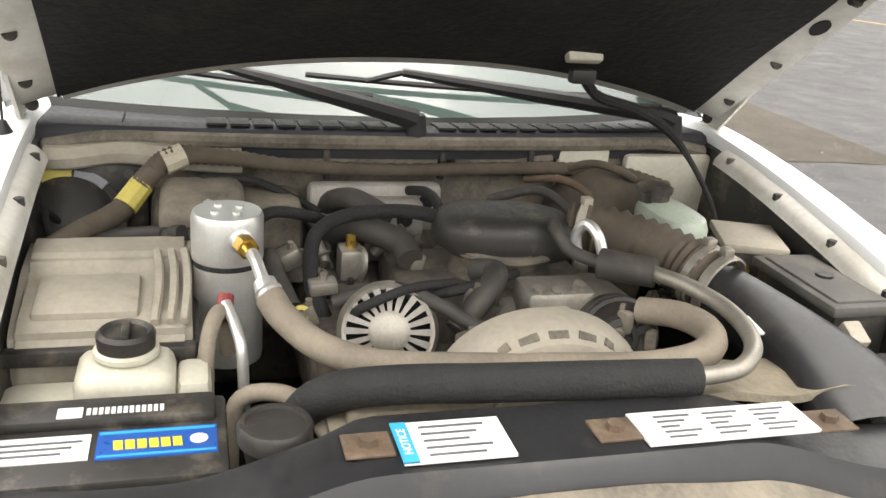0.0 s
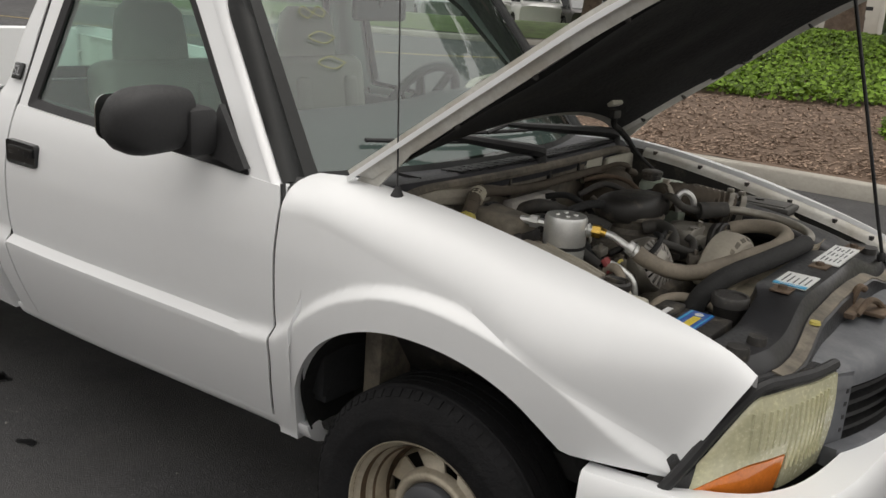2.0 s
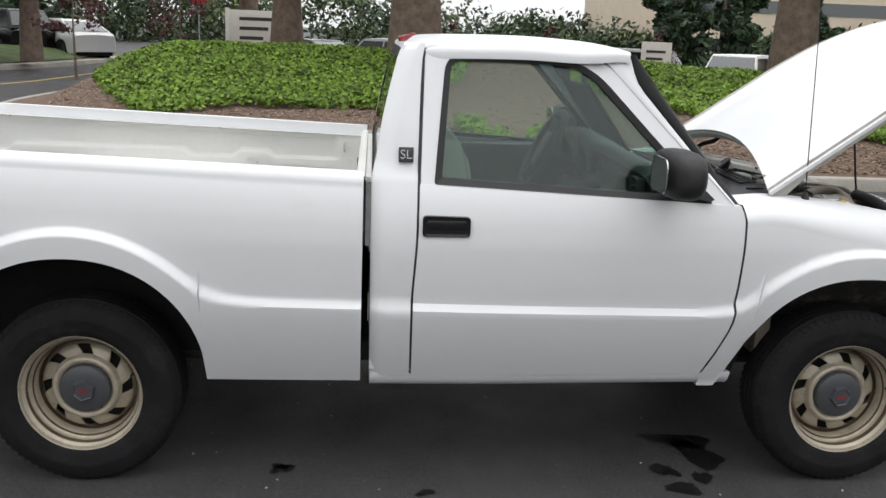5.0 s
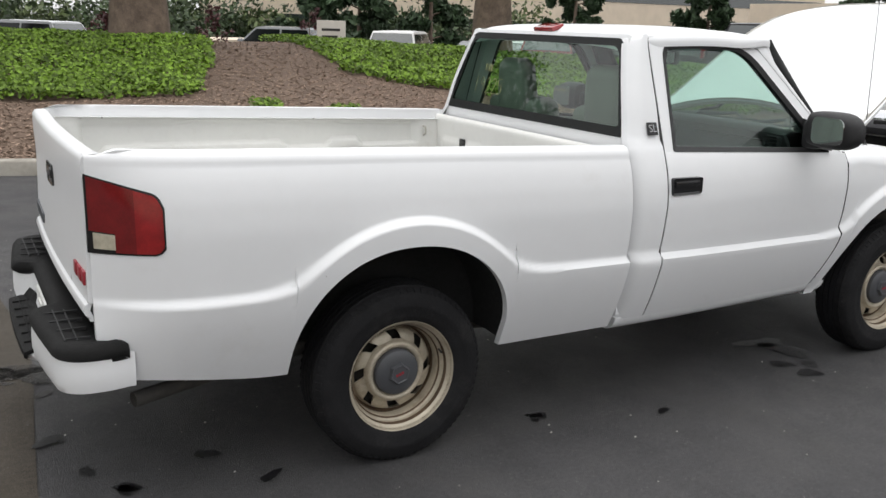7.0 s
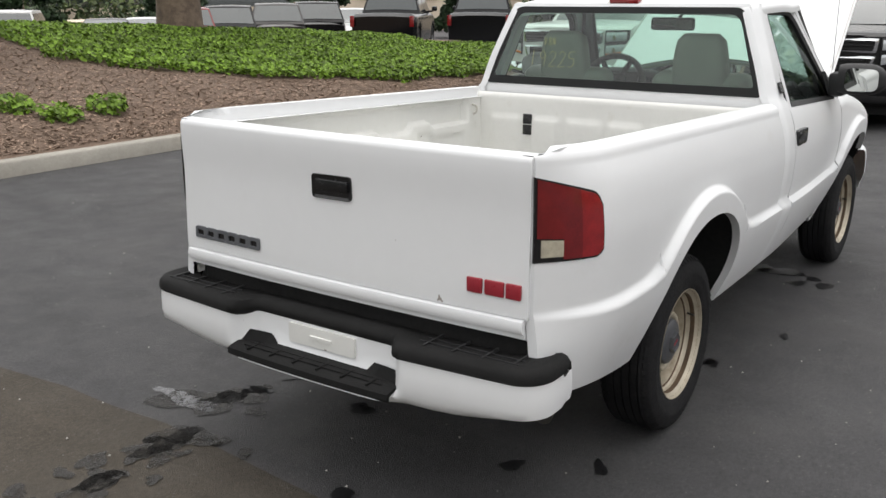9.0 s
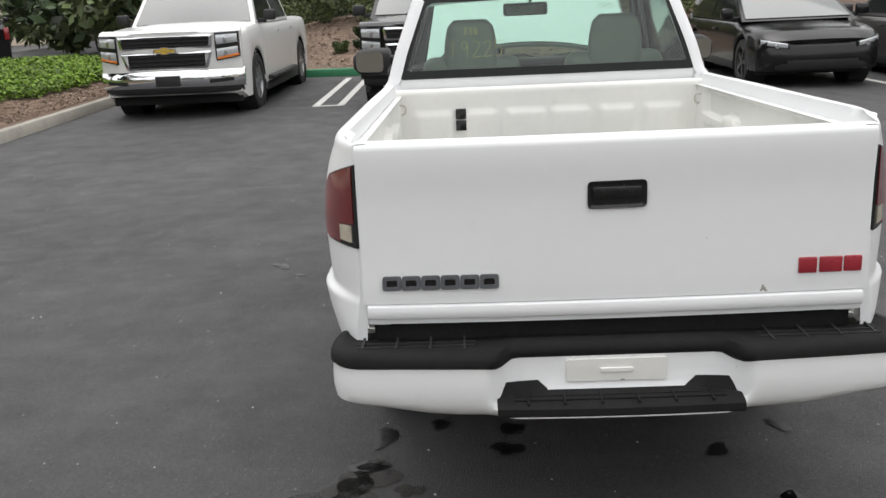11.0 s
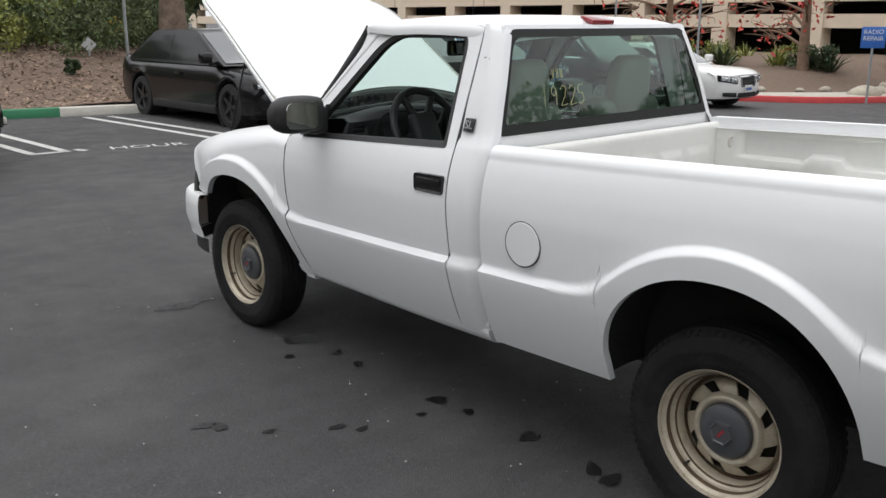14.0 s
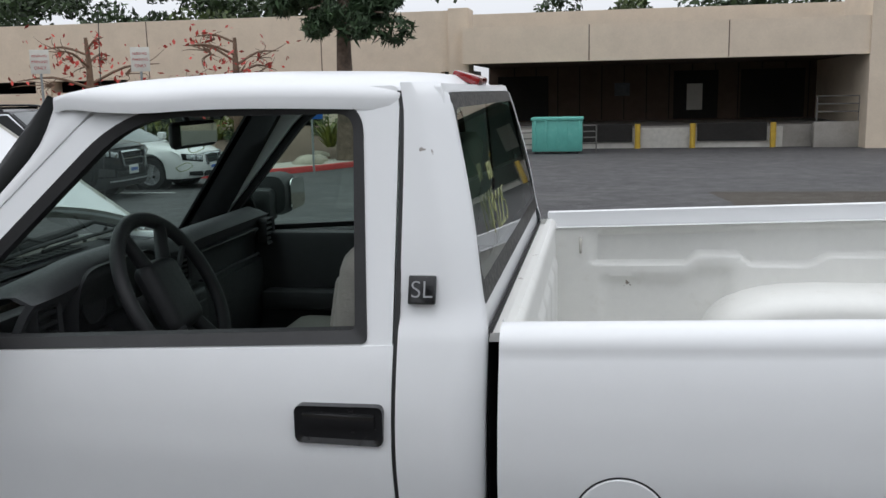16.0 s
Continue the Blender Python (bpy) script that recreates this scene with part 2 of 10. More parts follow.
def specks(mat, scale, size, share, colour):
    """Small sparse chips and scuffs over a painted surface."""
    nt = mat.node_tree
    b, L = nt.nodes["Principled BSDF"], nt.links.new
    tc, vo, sp, r1, r2, mu, wob, ad = (nt.nodes.new(n) for n in ("ShaderNodeTexCoord", "ShaderNodeTexVoronoi", "ShaderNodeSeparateColor", "ShaderNodeMapRange", "ShaderNodeMapRange", "ShaderNodeMath", "ShaderNodeTexNoise", "ShaderNodeVectorMath"))
    wob.inputs["Scale"].default_value = scale * 5
    ad.operation = "MULTIPLY_ADD"
    ad.inputs[1].default_value = (0.5 / scale,) * 3
    L(tc.outputs["Object"], wob.inputs["Vector"])
    L(wob.outputs["Color"], ad.inputs[0])
    L(tc.outputs["Object"], ad.inputs[2])
    vo.inputs["Scale"].default_value = scale
    L(ad.outputs[0], vo.inputs["Vector"])
    L(vo.outputs["Color"], sp.inputs[0])
    for r, vals in ((r1, (size * 0.7, size, 1.0, 0.0)), (r2, (1 - share, 1 - share + 0.01, 0.0, 0.85))):
        for i, v in enumerate(vals):
            r.inputs[i + 1].default_value = v
    L(vo.outputs["Distance"], r1.inputs[0])
    L(sp.outputs[0], r2.inputs[0])
    mu.operation = "MULTIPLY"
    L(r1.outputs[0], mu.inputs[0])
    L(r2.outputs[0], mu.inputs[1])
    old = b.inputs["Base Color"].links[0].from_socket
    mx = nt.nodes.new("ShaderNodeMix")
    mx.data_type = "RGBA"
    L(mu.outputs[0], mx.inputs[0])
    L(old, mx.inputs[6])
    mx.inputs[7].default_value = (*colour, 1)
    L(mx.outputs[2], b.inputs["Base Color"])
    return mat


DUST = (0.30, 0.26, 0.20)
paint = material("white_car_paint", (0.76, 0.77, 0.78), 0.42, vary=0.012, scale=1.5, coat=0.25, spec=0.4, rough_vary=0.05, dirt=(0.55, 0.53, 0.48), dirt_amount=0.0, dirt_scale=2.0)
paint_bed = material("scuffed_white_bed_paint", (0.74, 0.74, 0.71), 0.5, vary=0.03, scale=3, dirt=(0.45, 0.42, 0.35), dirt_amount=0.08, dirt_scale=9)
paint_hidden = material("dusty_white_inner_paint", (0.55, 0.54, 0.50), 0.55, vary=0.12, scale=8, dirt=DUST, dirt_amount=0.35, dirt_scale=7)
black_plastic = material("black_plastic", (0.016, 0.016, 0.017), 0.6, vary=0.15, scale=12, bump=0.15, bump_scale=500)
black_gloss = material("gloss_black_trim", (0.012, 0.012, 0.013), 0.2, vary=0.1)
pad_rubber = material("ribbed_black_pad", (0.010, 0.010, 0.010), 0.75, vary=0.2, scale=12, spec=0.2, bump=0.3, bump_scale=250)
seal = material("black_rubber_seal", (0.016, 0.016, 0.017), 0.6, vary=0.2, scale=20)
frit = material("black_glass_border", (0.008, 0.009, 0.009), 0.45, vary=0.1, spec=0.3)
tyre_rubber = material("worn_tyre_rubber", (0.011, 0.011, 0.012), 0.75, spec=0.22, vary=0.25, scale=10, bump=0.3, bump_scale=90, dirt=(0.045, 0.044, 0.041), dirt_amount=0.16, dirt_scale=6)
wheel_gold = material("tan_painted_steel", (0.47, 0.42, 0.33), 0.40, metal=0.3, vary=0.14, scale=14, dirt=(0.16, 0.10, 0.055), dirt_amount=0.24, dirt_scale=16)
cap_grey = material("grey_plastic_cap", (0.065, 0.068, 0.075), 0.42, vary=0.1, scale=10)
# near-black for the underbody, and for shade put into gaps and holes
dark_gap = material("underbody_and_gap_shade", (0.012, 0.012, 0.012), 0.9, vary=0.3, scale=5)
under_dirt = material("dusty_underbody", (0.035, 0.033, 0.03), 0.9, vary=0.4, scale=6, dirt=(0.09, 0.075, 0.055), dirt_amount=0.2, dirt_scale=6)
red_lens = material("red_lamp_lens", (0.24, 0.010, 0.012), 0.12, vary=0.2, scale=20, coat=0.8, rough_vary=0.04)
red_lens_dark = material("deep_red_lamp_lens", (0.15, 0.007, 0.009), 0.14, vary=0.2, scale=20, coat=0.8, rough_vary=0.04)
clear_lens = material("dull_clear_lens", (0.46, 0.42, 0.33), 0.18, vary=0.2, scale=30, coat=0.6)
amber_lens = material("amber_lens", (0.72, 0.20, 0.03), 0.15, vary=0.15, scale=15, coat=0.7)
head_lens = material("yellowed_headlamp_lens", (0.56, 0.54, 0.36), 0.22, vary=0.18, scale=9, coat=0.5, dirt=(0.70, 0.69, 0.52), dirt_amount=0.3, dirt_scale=7)
grey_trim = material("faded_grey_plastic", (0.10, 0.105, 0.115), 0.55, vary=0.2, scale=8, dirt=(0.20, 0.20, 0.20), dirt_amount=0.25, dirt_scale=8)
badge_red = material("red_enamel", (0.30, 0.022, 0.035), 0.35, vary=0.1)
chrome = material("chrome", (0.75, 0.76, 0.78), 0.08, metal=1.0, vary=0.03, rough_vary=0.03)
silver = material("satin_silver", (0.42, 0.42, 0.43), 0.35, metal=0.7, vary=0.08)
cowl_plastic = material("faded_cowl_plastic", (0.028, 0.028, 0.033), 0.55, vary=0.15, scale=9, dirt=(0.07, 0.068, 0.07), dirt_amount=0.12, dirt_scale=6)
interior_grey = material("grey_cabin_plastic", (0.050, 0.053, 0.056), 0.6, vary=0.12, scale=10, bump=0.2, bump_scale=350)
interior_dark = material("dark_cabin_plastic", (0.025, 0.026, 0.028), 0.55, vary=0.15, scale=10, bump=0.2, bump_scale=350)
seat_vinyl = material("grey_vinyl_seat", (0.235, 0.23, 0.205), 0.55, vary=0.12, scale=7, bump=0.25, bump_scale=160)
mirror_glass = material("mirror_glass", (0.60, 0.62, 0.60), 0.02, metal=1.0, vary=0.01, rough_vary=0.01)
pane_side = glass("green_tinted_side_glass", (0.80, 0.90, 0.86), base=0.05)
pane_back = glass("green_tinted_rear_glass", (0.56, 0.72, 0.64), base=0.07)
pane_front = glass("green_tinted_windscreen", (0.70, 0.86, 0.80), base=0.105, body=(0.45, 0.5, 0.48), amount=0.03)
crayon = material("yellow_crayon", (0.30, 0.32, 0.15), 0.8, vary=0.2, scale=60)

specks(paint, 7.0, 0.055, 0.10, (0.22, 0.19, 0.16))
specks(paint_bed, 11.0, 0.10, 0.22, (0.17, 0.13, 0.10))

# ---- the pickup truck: rear axle at x = 0, front axle at x = 2.75, nose towards +x ----
truck = thing("pickup_truck", "white two-door pickup truck with its hood propped open on asphalt", "pickup truck")
Z_SIDE = (0.36, 0.42, 0.50, 0.58, 0.66, 0.78, 0.88, 0.96, 1.02, 1.07, 1.11, 1.135, 1.15)
Y_SIDE = (0.712, 0.742, 0.777, 0.806, 0.828, 0.846, 0.850, 0.842, 0.829, 0.812, 0.792, 0.772, 0.752)
ARCHES = ((0.0, 0.425, 0.415), (2.745, 0.415, 0.385))
ARCH_Z = 0.42


def flare(x, z):
    """How far the lower body and the wheel lips stand out from the side."""
    h = 0.690 + 0.0185 * (2.28 - x) * (1 if x < 2.28 else 0) - z - 0.012
    for xc, rx, rz in ARCHES:
        wide = 0.165 if xc > 2 and x > xc else 0.105
        d = (1 - math.hypot((x - xc) / (rx + wide), (z - ARCH_Z) / (rz + 0.108))) * 0.45
        k = 0.04
        m = max(h, d)
        h = m + k * math.log(math.exp((h - m) / k) + math.exp((d - m) / k)) - k * 0.05
    return 0.030 * step(0.0, 0.026, h)


def side_y(x, z, lift=0.0):
    zz = z - lift * step(0.7, 1.1, z)
    y = curve(zz, Z_SIDE, Y_SIDE) + flare(x, z)
    y -= 0.046 * step(1.15, 2.45, x)
    if x > 2.70:
        y -= 0.152 * ((x - 2.70) / 0.70) ** 2.5
    if x < 0.3:
        y -= 0.014 * min(1.0, (0.3 - x) / 1.1)
    if x < -0.70:
        y = lerp(y, 0.696 + 0.02 * step(0.75, 0.60, z), (min(-x - 0.70, 0.34) / 0.34) ** 2.1)
    return y


def arch_z(x, k):
    xc, rx, rz = ARCHES[k]
    t = abs(x - xc) / rx
    return ARCH_Z + rz * max(0.0, 1 - t**2.15) ** (1 / 2.15) if t < 1 else 0.0


def columns(x0, x1, k, n):
    """Places along the panel, close together round the wheel arch."""
    xc, rx, _ = ARCHES[k]
    xs = list(np.linspace(x0, x1, n)) + [xc + rx * math.cos(a) for a in np.linspace(0, math.pi, 41)]
    xs = sorted(round(x, 4) for x in xs if x0 <= x <= x1)
    out = [xs[0]]
    for x in xs[1:]:
        if x - out[-1] > 0.004:
            out.append(x)
    return out


def door_front(z):
    return curve(z, (0.40, 0.52, 0.64, 0.85, 0.99, 1.075), (2.205, 2.245, 2.275, 2.285, 2.288, 2.262))


def door_back(z):
    return curve(z, (0.40, 0.67, 0.95, 1.11, 1.32, 1.50, 1.56), (1.135, 1.130, 1.142, 1.143, 1.146, 1.153, 1.165))


def glass_y(z, x=1.15):
    return 0.800 - (z - 1.09) * 0.385 - 0.042 * min(1.0, max(0.0, (x - 1.15) / 1.1))


def fender_top(x):
    return curve(x, (2.2, 2.30, 2.42, 2.6, 2.87, 3.11, 3.25, 3.34, 3.40, 3.42), (1.056, 1.062, 1.071, 1.060, 1.020, 0.970, 0.936, 0.908, 0.874, 0.855))


def fender_front(z):
    return 3.262 + (z - 0.60) * 0.49


def mirror_of(rows, s):
    return [[(x, s * y, z) for x, y, z in row] for row in rows]


def fender(s):
    rows = []
    for xn in columns(2.30, 3.41, 1, 44):
        u = (xn - 2.30) / 1.11
        x, zb = xn, 0.0
        for _ in range(3):
            zb = max(arch_z(x, 1), 0.655 if x > 2.745 else 0.350)
            x = lerp(door_front(zb) + 0.004, fender_front(zb), u)
        row = []
        for v in np.linspace(0, 1, 44):
            rr = lerp(0.082, 0.12, step(2.28, 2.70, x)) + 0.09 * step(2.75, 3.25, x)
            top = fender_top(lerp(door_front(1.0) + 0.004, fender_front(0.87), u)) - rr
            z = lerp(zb, top, v)
            xx = lerp(door_front(z) + 0.004, fender_front(z), u)
            row.append((xx, side_y(xx, z), z))
        ys = row[-1][1]
        yi = min(0.640, ys - 0.03)
        for a in np.linspace(0.12, math.pi / 2, 10):
            z = top + rr * math.sin(a)
            xx = lerp(door_front(z) + 0.004, fender_front(min(z, 0.87)), u)
            row.append((xx, yi + (ys - yi) * math.cos(a) ** 0.9, z))
        x, y, z = row[-1]
        row += [(x, y - 0.005, z - 0.010), (x, y - 0.006, z - 0.030)]
        rows.append(row)
    bm = bmesh.new()
    vs = grid(bm, mirror_of(rows, s))
    lip = [bm.verts.new(r[0].co + Vector((0, -s * 0.03, 0))) for r in vs]
    for i in range(len(vs) - 1):
        bm.faces.new((vs[i][0], vs[i + 1][0], lip[i + 1], lip[i]))
    return part("fender", bm, paint, truck, sharp=50)


def door_shell(s):
    rows = []
    for u in np.linspace(0, 1, 40):
        row = []
        for v in np.linspace(0, 1, 66):
            xm = lerp(1.16, 2.26, u)
            z = lerp(0.407, 1.095 - 0.046 * (xm - 1.2), v)
            x = lerp(door_back(z) + 0.004, door_front(z) - 0.004, u)
            row.append((x, side_y(x, z), z))
        rows.append(row)
    bm = bmesh.new()
    panel(bm, mirror_of(rows, s), (0, -s * 0.035, 0))
    return part("door", bm, paint, truck, sharp=50)


def rounded_loop(corners, radii, per=6):
    """A closed loop with rounded corners, as many points for each corner."""
    out, n = [], len(corners)
    for i in range(n):
        p, a, b = Vector(corners[i]), Vector(corners[i - 1]), Vector(corners[(i + 1) % n])
        r = radii[i]
        p0, p1 = p + (a - p).normalized() * r, p + (b - p).normalized() * r
        for k in range(per + 1):
            t = k / per
            out.append((1 - t) ** 2 * p0 + 2 * t * (1 - t) * p + t * t * p1)
    return out


def on_glass(loop, s, off=0.0):
    return [(p[0], s * (glass_y(p[1], p[0]) + off), p[1]) for p in loop]


DOOR_OUT = [(1.149, 1.086), (1.160, 1.550), (1.762, 1.547), (2.250, 1.040)]
DOOR_WIN = [(1.195, 1.098), (1.230, 1.521), (1.722, 1.519), (2.166, 1.052)]
DOOR_GLS = [(1.221, 1.118), (1.250, 1.499), (1.709, 1.497), (2.117, 1.072)]


def door(s, open_window):
    shell = door_shell(s)
    out = rounded_loop(DOOR_OUT, (0.002, 0.02, 0.12, 0.01), 8)
    win = rounded_loop(DOOR_WIN, (0.012, 0.06, 0.12, 0.01), 8)
    gls = rounded_loop(DOOR_GLS, (0.012, 0.035, 0.10, 0.01), 8)
    bm = bmesh.new()
    ringed(bm, on_glass(out, s), on_glass(win, s), (0, -s * 0.045, 0))
    part("window_frame", bm, paint, shell)
    bm = bmesh.new()
    ringed(bm, on_glass(win, s, 0.003), on_glass(gls, s, -0.006), (0, -s * 0.03, 0))
    part("window_seal", bm, seal, shell, "black rubber window seal")
    if not open_window:
        bm = bmesh.new()
        prism(bm, on_glass(gls, s, -0.014), (0, -s * 0.004, 0))
        pane = part("window_pane", bm, pane_side, shell, "greenish door glass")
        pane.visible_shadow = False
    # corner sail and mirror
    bm = bmesh.new()
    prism(bm, on_glass([(2.00, 1.088), (2.016, 1.205), (2.165, 1.070), (2.15, 1.062)], s, 0.006), (0, s * 0.018, 0))
    mir = part("wing_mirror", bm, black_plastic, shell, "black plastic wing mirror")
    bm = bmesh.new()
    rows = []
    for k in range(9):
        t = k / 8
        y = lerp(0.830, 1.050, t)
        w = 1 - (0.55 if t > 0.5 else 0.12) * abs(2 * t - 1) ** 3.2
        cx, cz, hx, hz = 1.976 + 0.02 * t, 1.176 - 0.004 * t, 0.066 * w, 0.080 * w
        ring = []
        for j in range(24):
            a = 2 * math.pi * j / 24
            c, d = math.cos(a), math.sin(a)
            e = 0.68
            ring.append((cx + hx * math.copysign(abs(c) ** e, c), s * y, cz + hz * math.copysign(abs(d) ** e, d)))
        rows.append(ring)
    vs = grid(bm, rows, loop_v=True)
    bm.faces.new(vs[0])
    bm.faces.new(vs[-1][::-1])
    part("mirror_housing", bm, black_plastic, shell, sharp=70)
    bm = bmesh.new()
    rbox(bm, (1.955, min(s * 0.775, s * 0.865), 1.083), (2.055, max(s * 0.775, s * 0.865), 1.205), 0.022)
    part("mirror_arm", bm, black_plastic, shell)
    bm = bmesh.new()
    loop = rounded_loop([(0.868, 1.117), (0.868, 1.234), (1.026, 1.230), (1.026, 1.122)], (0.035,) * 4)
    prism(bm, [(1.909, s * p[0], p[1]) for p in loop], (0.004, 0, 0))
    part("mirror_face", bm, mirror_glass, shell, "mirror glass")
    # pull handle in its recess
    y = side_y(1.24, 0.965)
    bm = bmesh.new()
    lo = rounded_loop([(1.158, 0.928), (1.158, 1.000), (1.318, 0.998), (1.318, 0.930)], (0.014,) * 4)
    li = rounded_loop([(1.169, 0.938), (1.169, 0.990), (1.307, 0.988), (1.307, 0.940)], (0.010,) * 4)
    ringed(bm, [(p[0], s * (y + 0.011), p[1]) for p in lo], [(p[0], s * (y + 0.008), p[1]) for p in li], (0, -s * 0.03, 0))
    prism(bm, [(p[0], s * (y + 0.008), p[1]) for p in li], (0, -s * 0.03, 0))
    rbox(bm, (1.172, min(s * y, s * (y + 0.013)), 0.958), (1.304, max(s * y, s * (y + 0.013)), 0.986), 0.004)
    rod(bm, (1.292, s * y, 0.948), (1.292, s * (y + 0.006), 0.948), 0.006)
    part("door_handle", bm, black_gloss, shell, "black pull handle")
    # inner trim
    bm = bmesh.new()
    rbox(bm, (1.20, min(s * 0.67, s * 0.725), 0.53), (2.16, max(s * 0.67, s * 0.725), 1.070), 0.02)
    rbox(bm, (1.35, min(s * 0.61, s * 0.69), 0.80), (1.95, max(s * 0.61, s * 0.69), 0.87), 0.02)
    part("door_trim", bm, interior_grey, shell)
    return shell


def cab_corner(s):
    rows = []
    zs = list(np.linspace(0.405, 1.10, 34)) + list(np.linspace(1.12, 1.555, 18))
    for u in np.linspace(0, 1, 14):
        row = []
        for z in zs:
            x0 = curve(z, (0.4, 1.10, 1.17, 1.30, 1.45, 1.53, 1.56), (0.990, 0.985, 0.998, 1.018, 1.052, 1.075, 1.10))
            x = lerp(x0, door_back(z) - 0.004, u**1.3)
            y = side_y(x, z) if z < 1.09 else glass_y(z) + 0.004 - 0.012 * step(1.09, 1.13, z) + 0.012 * step(1.10, 1.3, z)
            if z > 1.07 and z < 1.14:
                y = lerp(side_y(x, 1.07), glass_y(1.14) + 0.004, step(1.06, 1.15, z))
            d = x - x0
            if d < 0.06:
                y -= 0.034 * (1 - d / 0.06) ** 2
            row.append((x, y, z))
        rows.append(row)
    bm = bmesh.new()
    panel(bm, mirror_of(rows, s), (0, -s * 0.03, 0))
    ob = part("cab_corner", bm, paint, truck, sharp=60)
    m = Matrix.Translation((1.098, s * (glass_y(1.19) + 0.007), 1.190)) @ Matrix.Rotation(0.0, 4, "X")
    bm = bmesh.new()
    rbox(bm, (1.074, s * (glass_y(1.19) + 0.004) - 0.004, 1.163), (1.124, s * (glass_y(1.19) + 0.004) + 0.004, 1.215), 0.003)
    bmesh.ops.rotate(bm, cent=(1.1, s * glass_y(1.19), 1.19), matrix=Matrix.Rotation(s * 0.37, 3, "X"), verts=bm.verts)
    badge = part("trim_badge", bm, black_gloss, ob, "small black trim badge")
    rot = Matrix(((-s, 0, 0, 0), (0, 0, s, 0), (0, 1, 0, 0), (0, 0, 0, 1)))
    lean = Matrix.Rotation(s * 0.37, 4, "X")
    text_mesh("badge_letters", "SL", 0.044, 0.0012, silver, Matrix.Translation((1.099, s * (glass_y(1.19) + 0.0085), 1.1905)) @ lean @ rot, ob, "silver letters", offset=-0.0006)
    return ob


def rocker(s):
    rows = []
    for x in np.linspace(0.992, 2.325, 40):
        rows.append([(x, side_y(x, z) - 0.004 + d, z) for z, d in ((0.410, -0.004), (0.402, 0), (0.375, 0.0), (0.358, -0.01), (0.347, -0.04))])
    bm = bmesh.new()
    panel(bm, mirror_of(rows, s), (0, -s * 0.05, 0))
    return part("rocker_panel", bm, paint, truck)


def bed_lift(x):
    return 0.030 * (0.96 - x) / 1.0


def bed_side(s):
    rows = []
    for x in columns(-1.022, 0.959, 0, 70):
        zb = max(arch_z(x, 0), 0.378 if x > 0 else 0.402 + 0.068 * step(-0.42, -1.0, x))
        lift = bed_lift(x)
        row = []
        for v in np.linspace(0, 1, 84):
            z = lerp(zb, 1.085 + lift, v)
            row.append((x, side_y(x, z, lift), z))
        ys = row[-1][1]
        zt = row[-1][2]
        k_end = step(-0.93, -1.0, x)
        for a in np.linspace(0.2, math.pi / 2, 8):
            row.append((x, ys - lerp(0.045, 0.008, k_end) * (1 - math.cos(a)), zt + lerp(0.045, 0.026, k_end) * math.sin(a)))
        x_, y, z = row[-1]
        yr = lerp(0.735, y - 0.004, k_end)
        row += [(x, lerp(y, yr, 0.5), z), (x, yr, z - 0.002), (x, yr - 0.004, z - 0.03), (x, yr - 0.006, z - 0.05)]
        rows.append(row)
    bm = bmesh.new()
    panel(bm, mirror_of(rows, s), (0, -s * 0.03, 0))
    rbox(bm, (-1.004, min(s * 0.630, s * 0.685), 0.64), (-0.972, max(s * 0.630, s * 0.685), 1.168), 0.004)
    return part("bed_side", bm, paint, truck, sharp=50)


def lamp_patch(s, inset, off, name, mat, parent, u0=0.0, u1=1.0, v0=0.0, v1=1.0, label=""):
    """A piece of the tail lamp, on the rounded rear corner of the bed."""
    rows = []
    for u in np.linspace(u0, u1, 20):
        x = lerp(-1.028 + inset, -0.822 - inset, u)
        top = lerp(1.115, 1.052, u) - inset
        bot = lerp(0.878, 0.872, u) + inset
        if u > 0.82:
            k = (u - 0.82) / 0.18
            top -= 0.034 * k**3
            bot += 0.020 * k**3
        row = []
        for v in np.linspace(v0, v1, 8):
            z = lerp(bot, top, v)
            row.append((x, side_y(x, z, bed_lift(x)) + off, z))
        rows.append(row)
    bm = bmesh.new()
    panel(bm, mirror_of(rows, s), (0.012, -s * 0.012, 0))
    return part(name, bm, mat, parent, label, sharp=50)


def tail_lamp(s):
    lamp = lamp_patch(s, 0.0, 0.003, "tail_lamp", black_gloss, truck, label="red tail lamp in a black surround")
    lamp_patch(s, 0.006, 0.006, "dark_lens", red_lens_dark, lamp, 0.0, 0.62, 0.28, 1.0, "dark red lens")
    lamp_patch(s, 0.006, 0.006, "bright_lens", red_lens, lamp, 0.62, 1.0, 0.0, 1.0, "red lens")
    lamp_patch(s, 0.006, 0.006, "lower_lens", red_lens_dark, lamp, 0.34, 0.62, 0.0, 0.28)
    lamp_patch(s, 0.006, 0.006, "reverse_lens", clear_lens, lamp, 0.05, 0.34, 0.04, 0.26, "dull clear reversing lens")
    return lamp


def shut_line(s, edge, z0, z1, w):
    """The dark seal that shows in the gap round a door."""
    rows = []
    for z in np.linspace(z0, z1, 36):
        y = side_y(edge(z), z) if z < 1.07 else lerp(side_y(edge(z), 1.07), glass_y(max(z, 1.14)) + 0.004, step(1.06, 1.15, z))
        rows.append([(edge(z) + dx, y - 0.004, z) for dx in (-w, w)])
    bm = bmesh.new()
    panel(bm, mirror_of(rows, s), (0, -s * 0.01, 0))
    part("door_seal", bm, seal, truck)


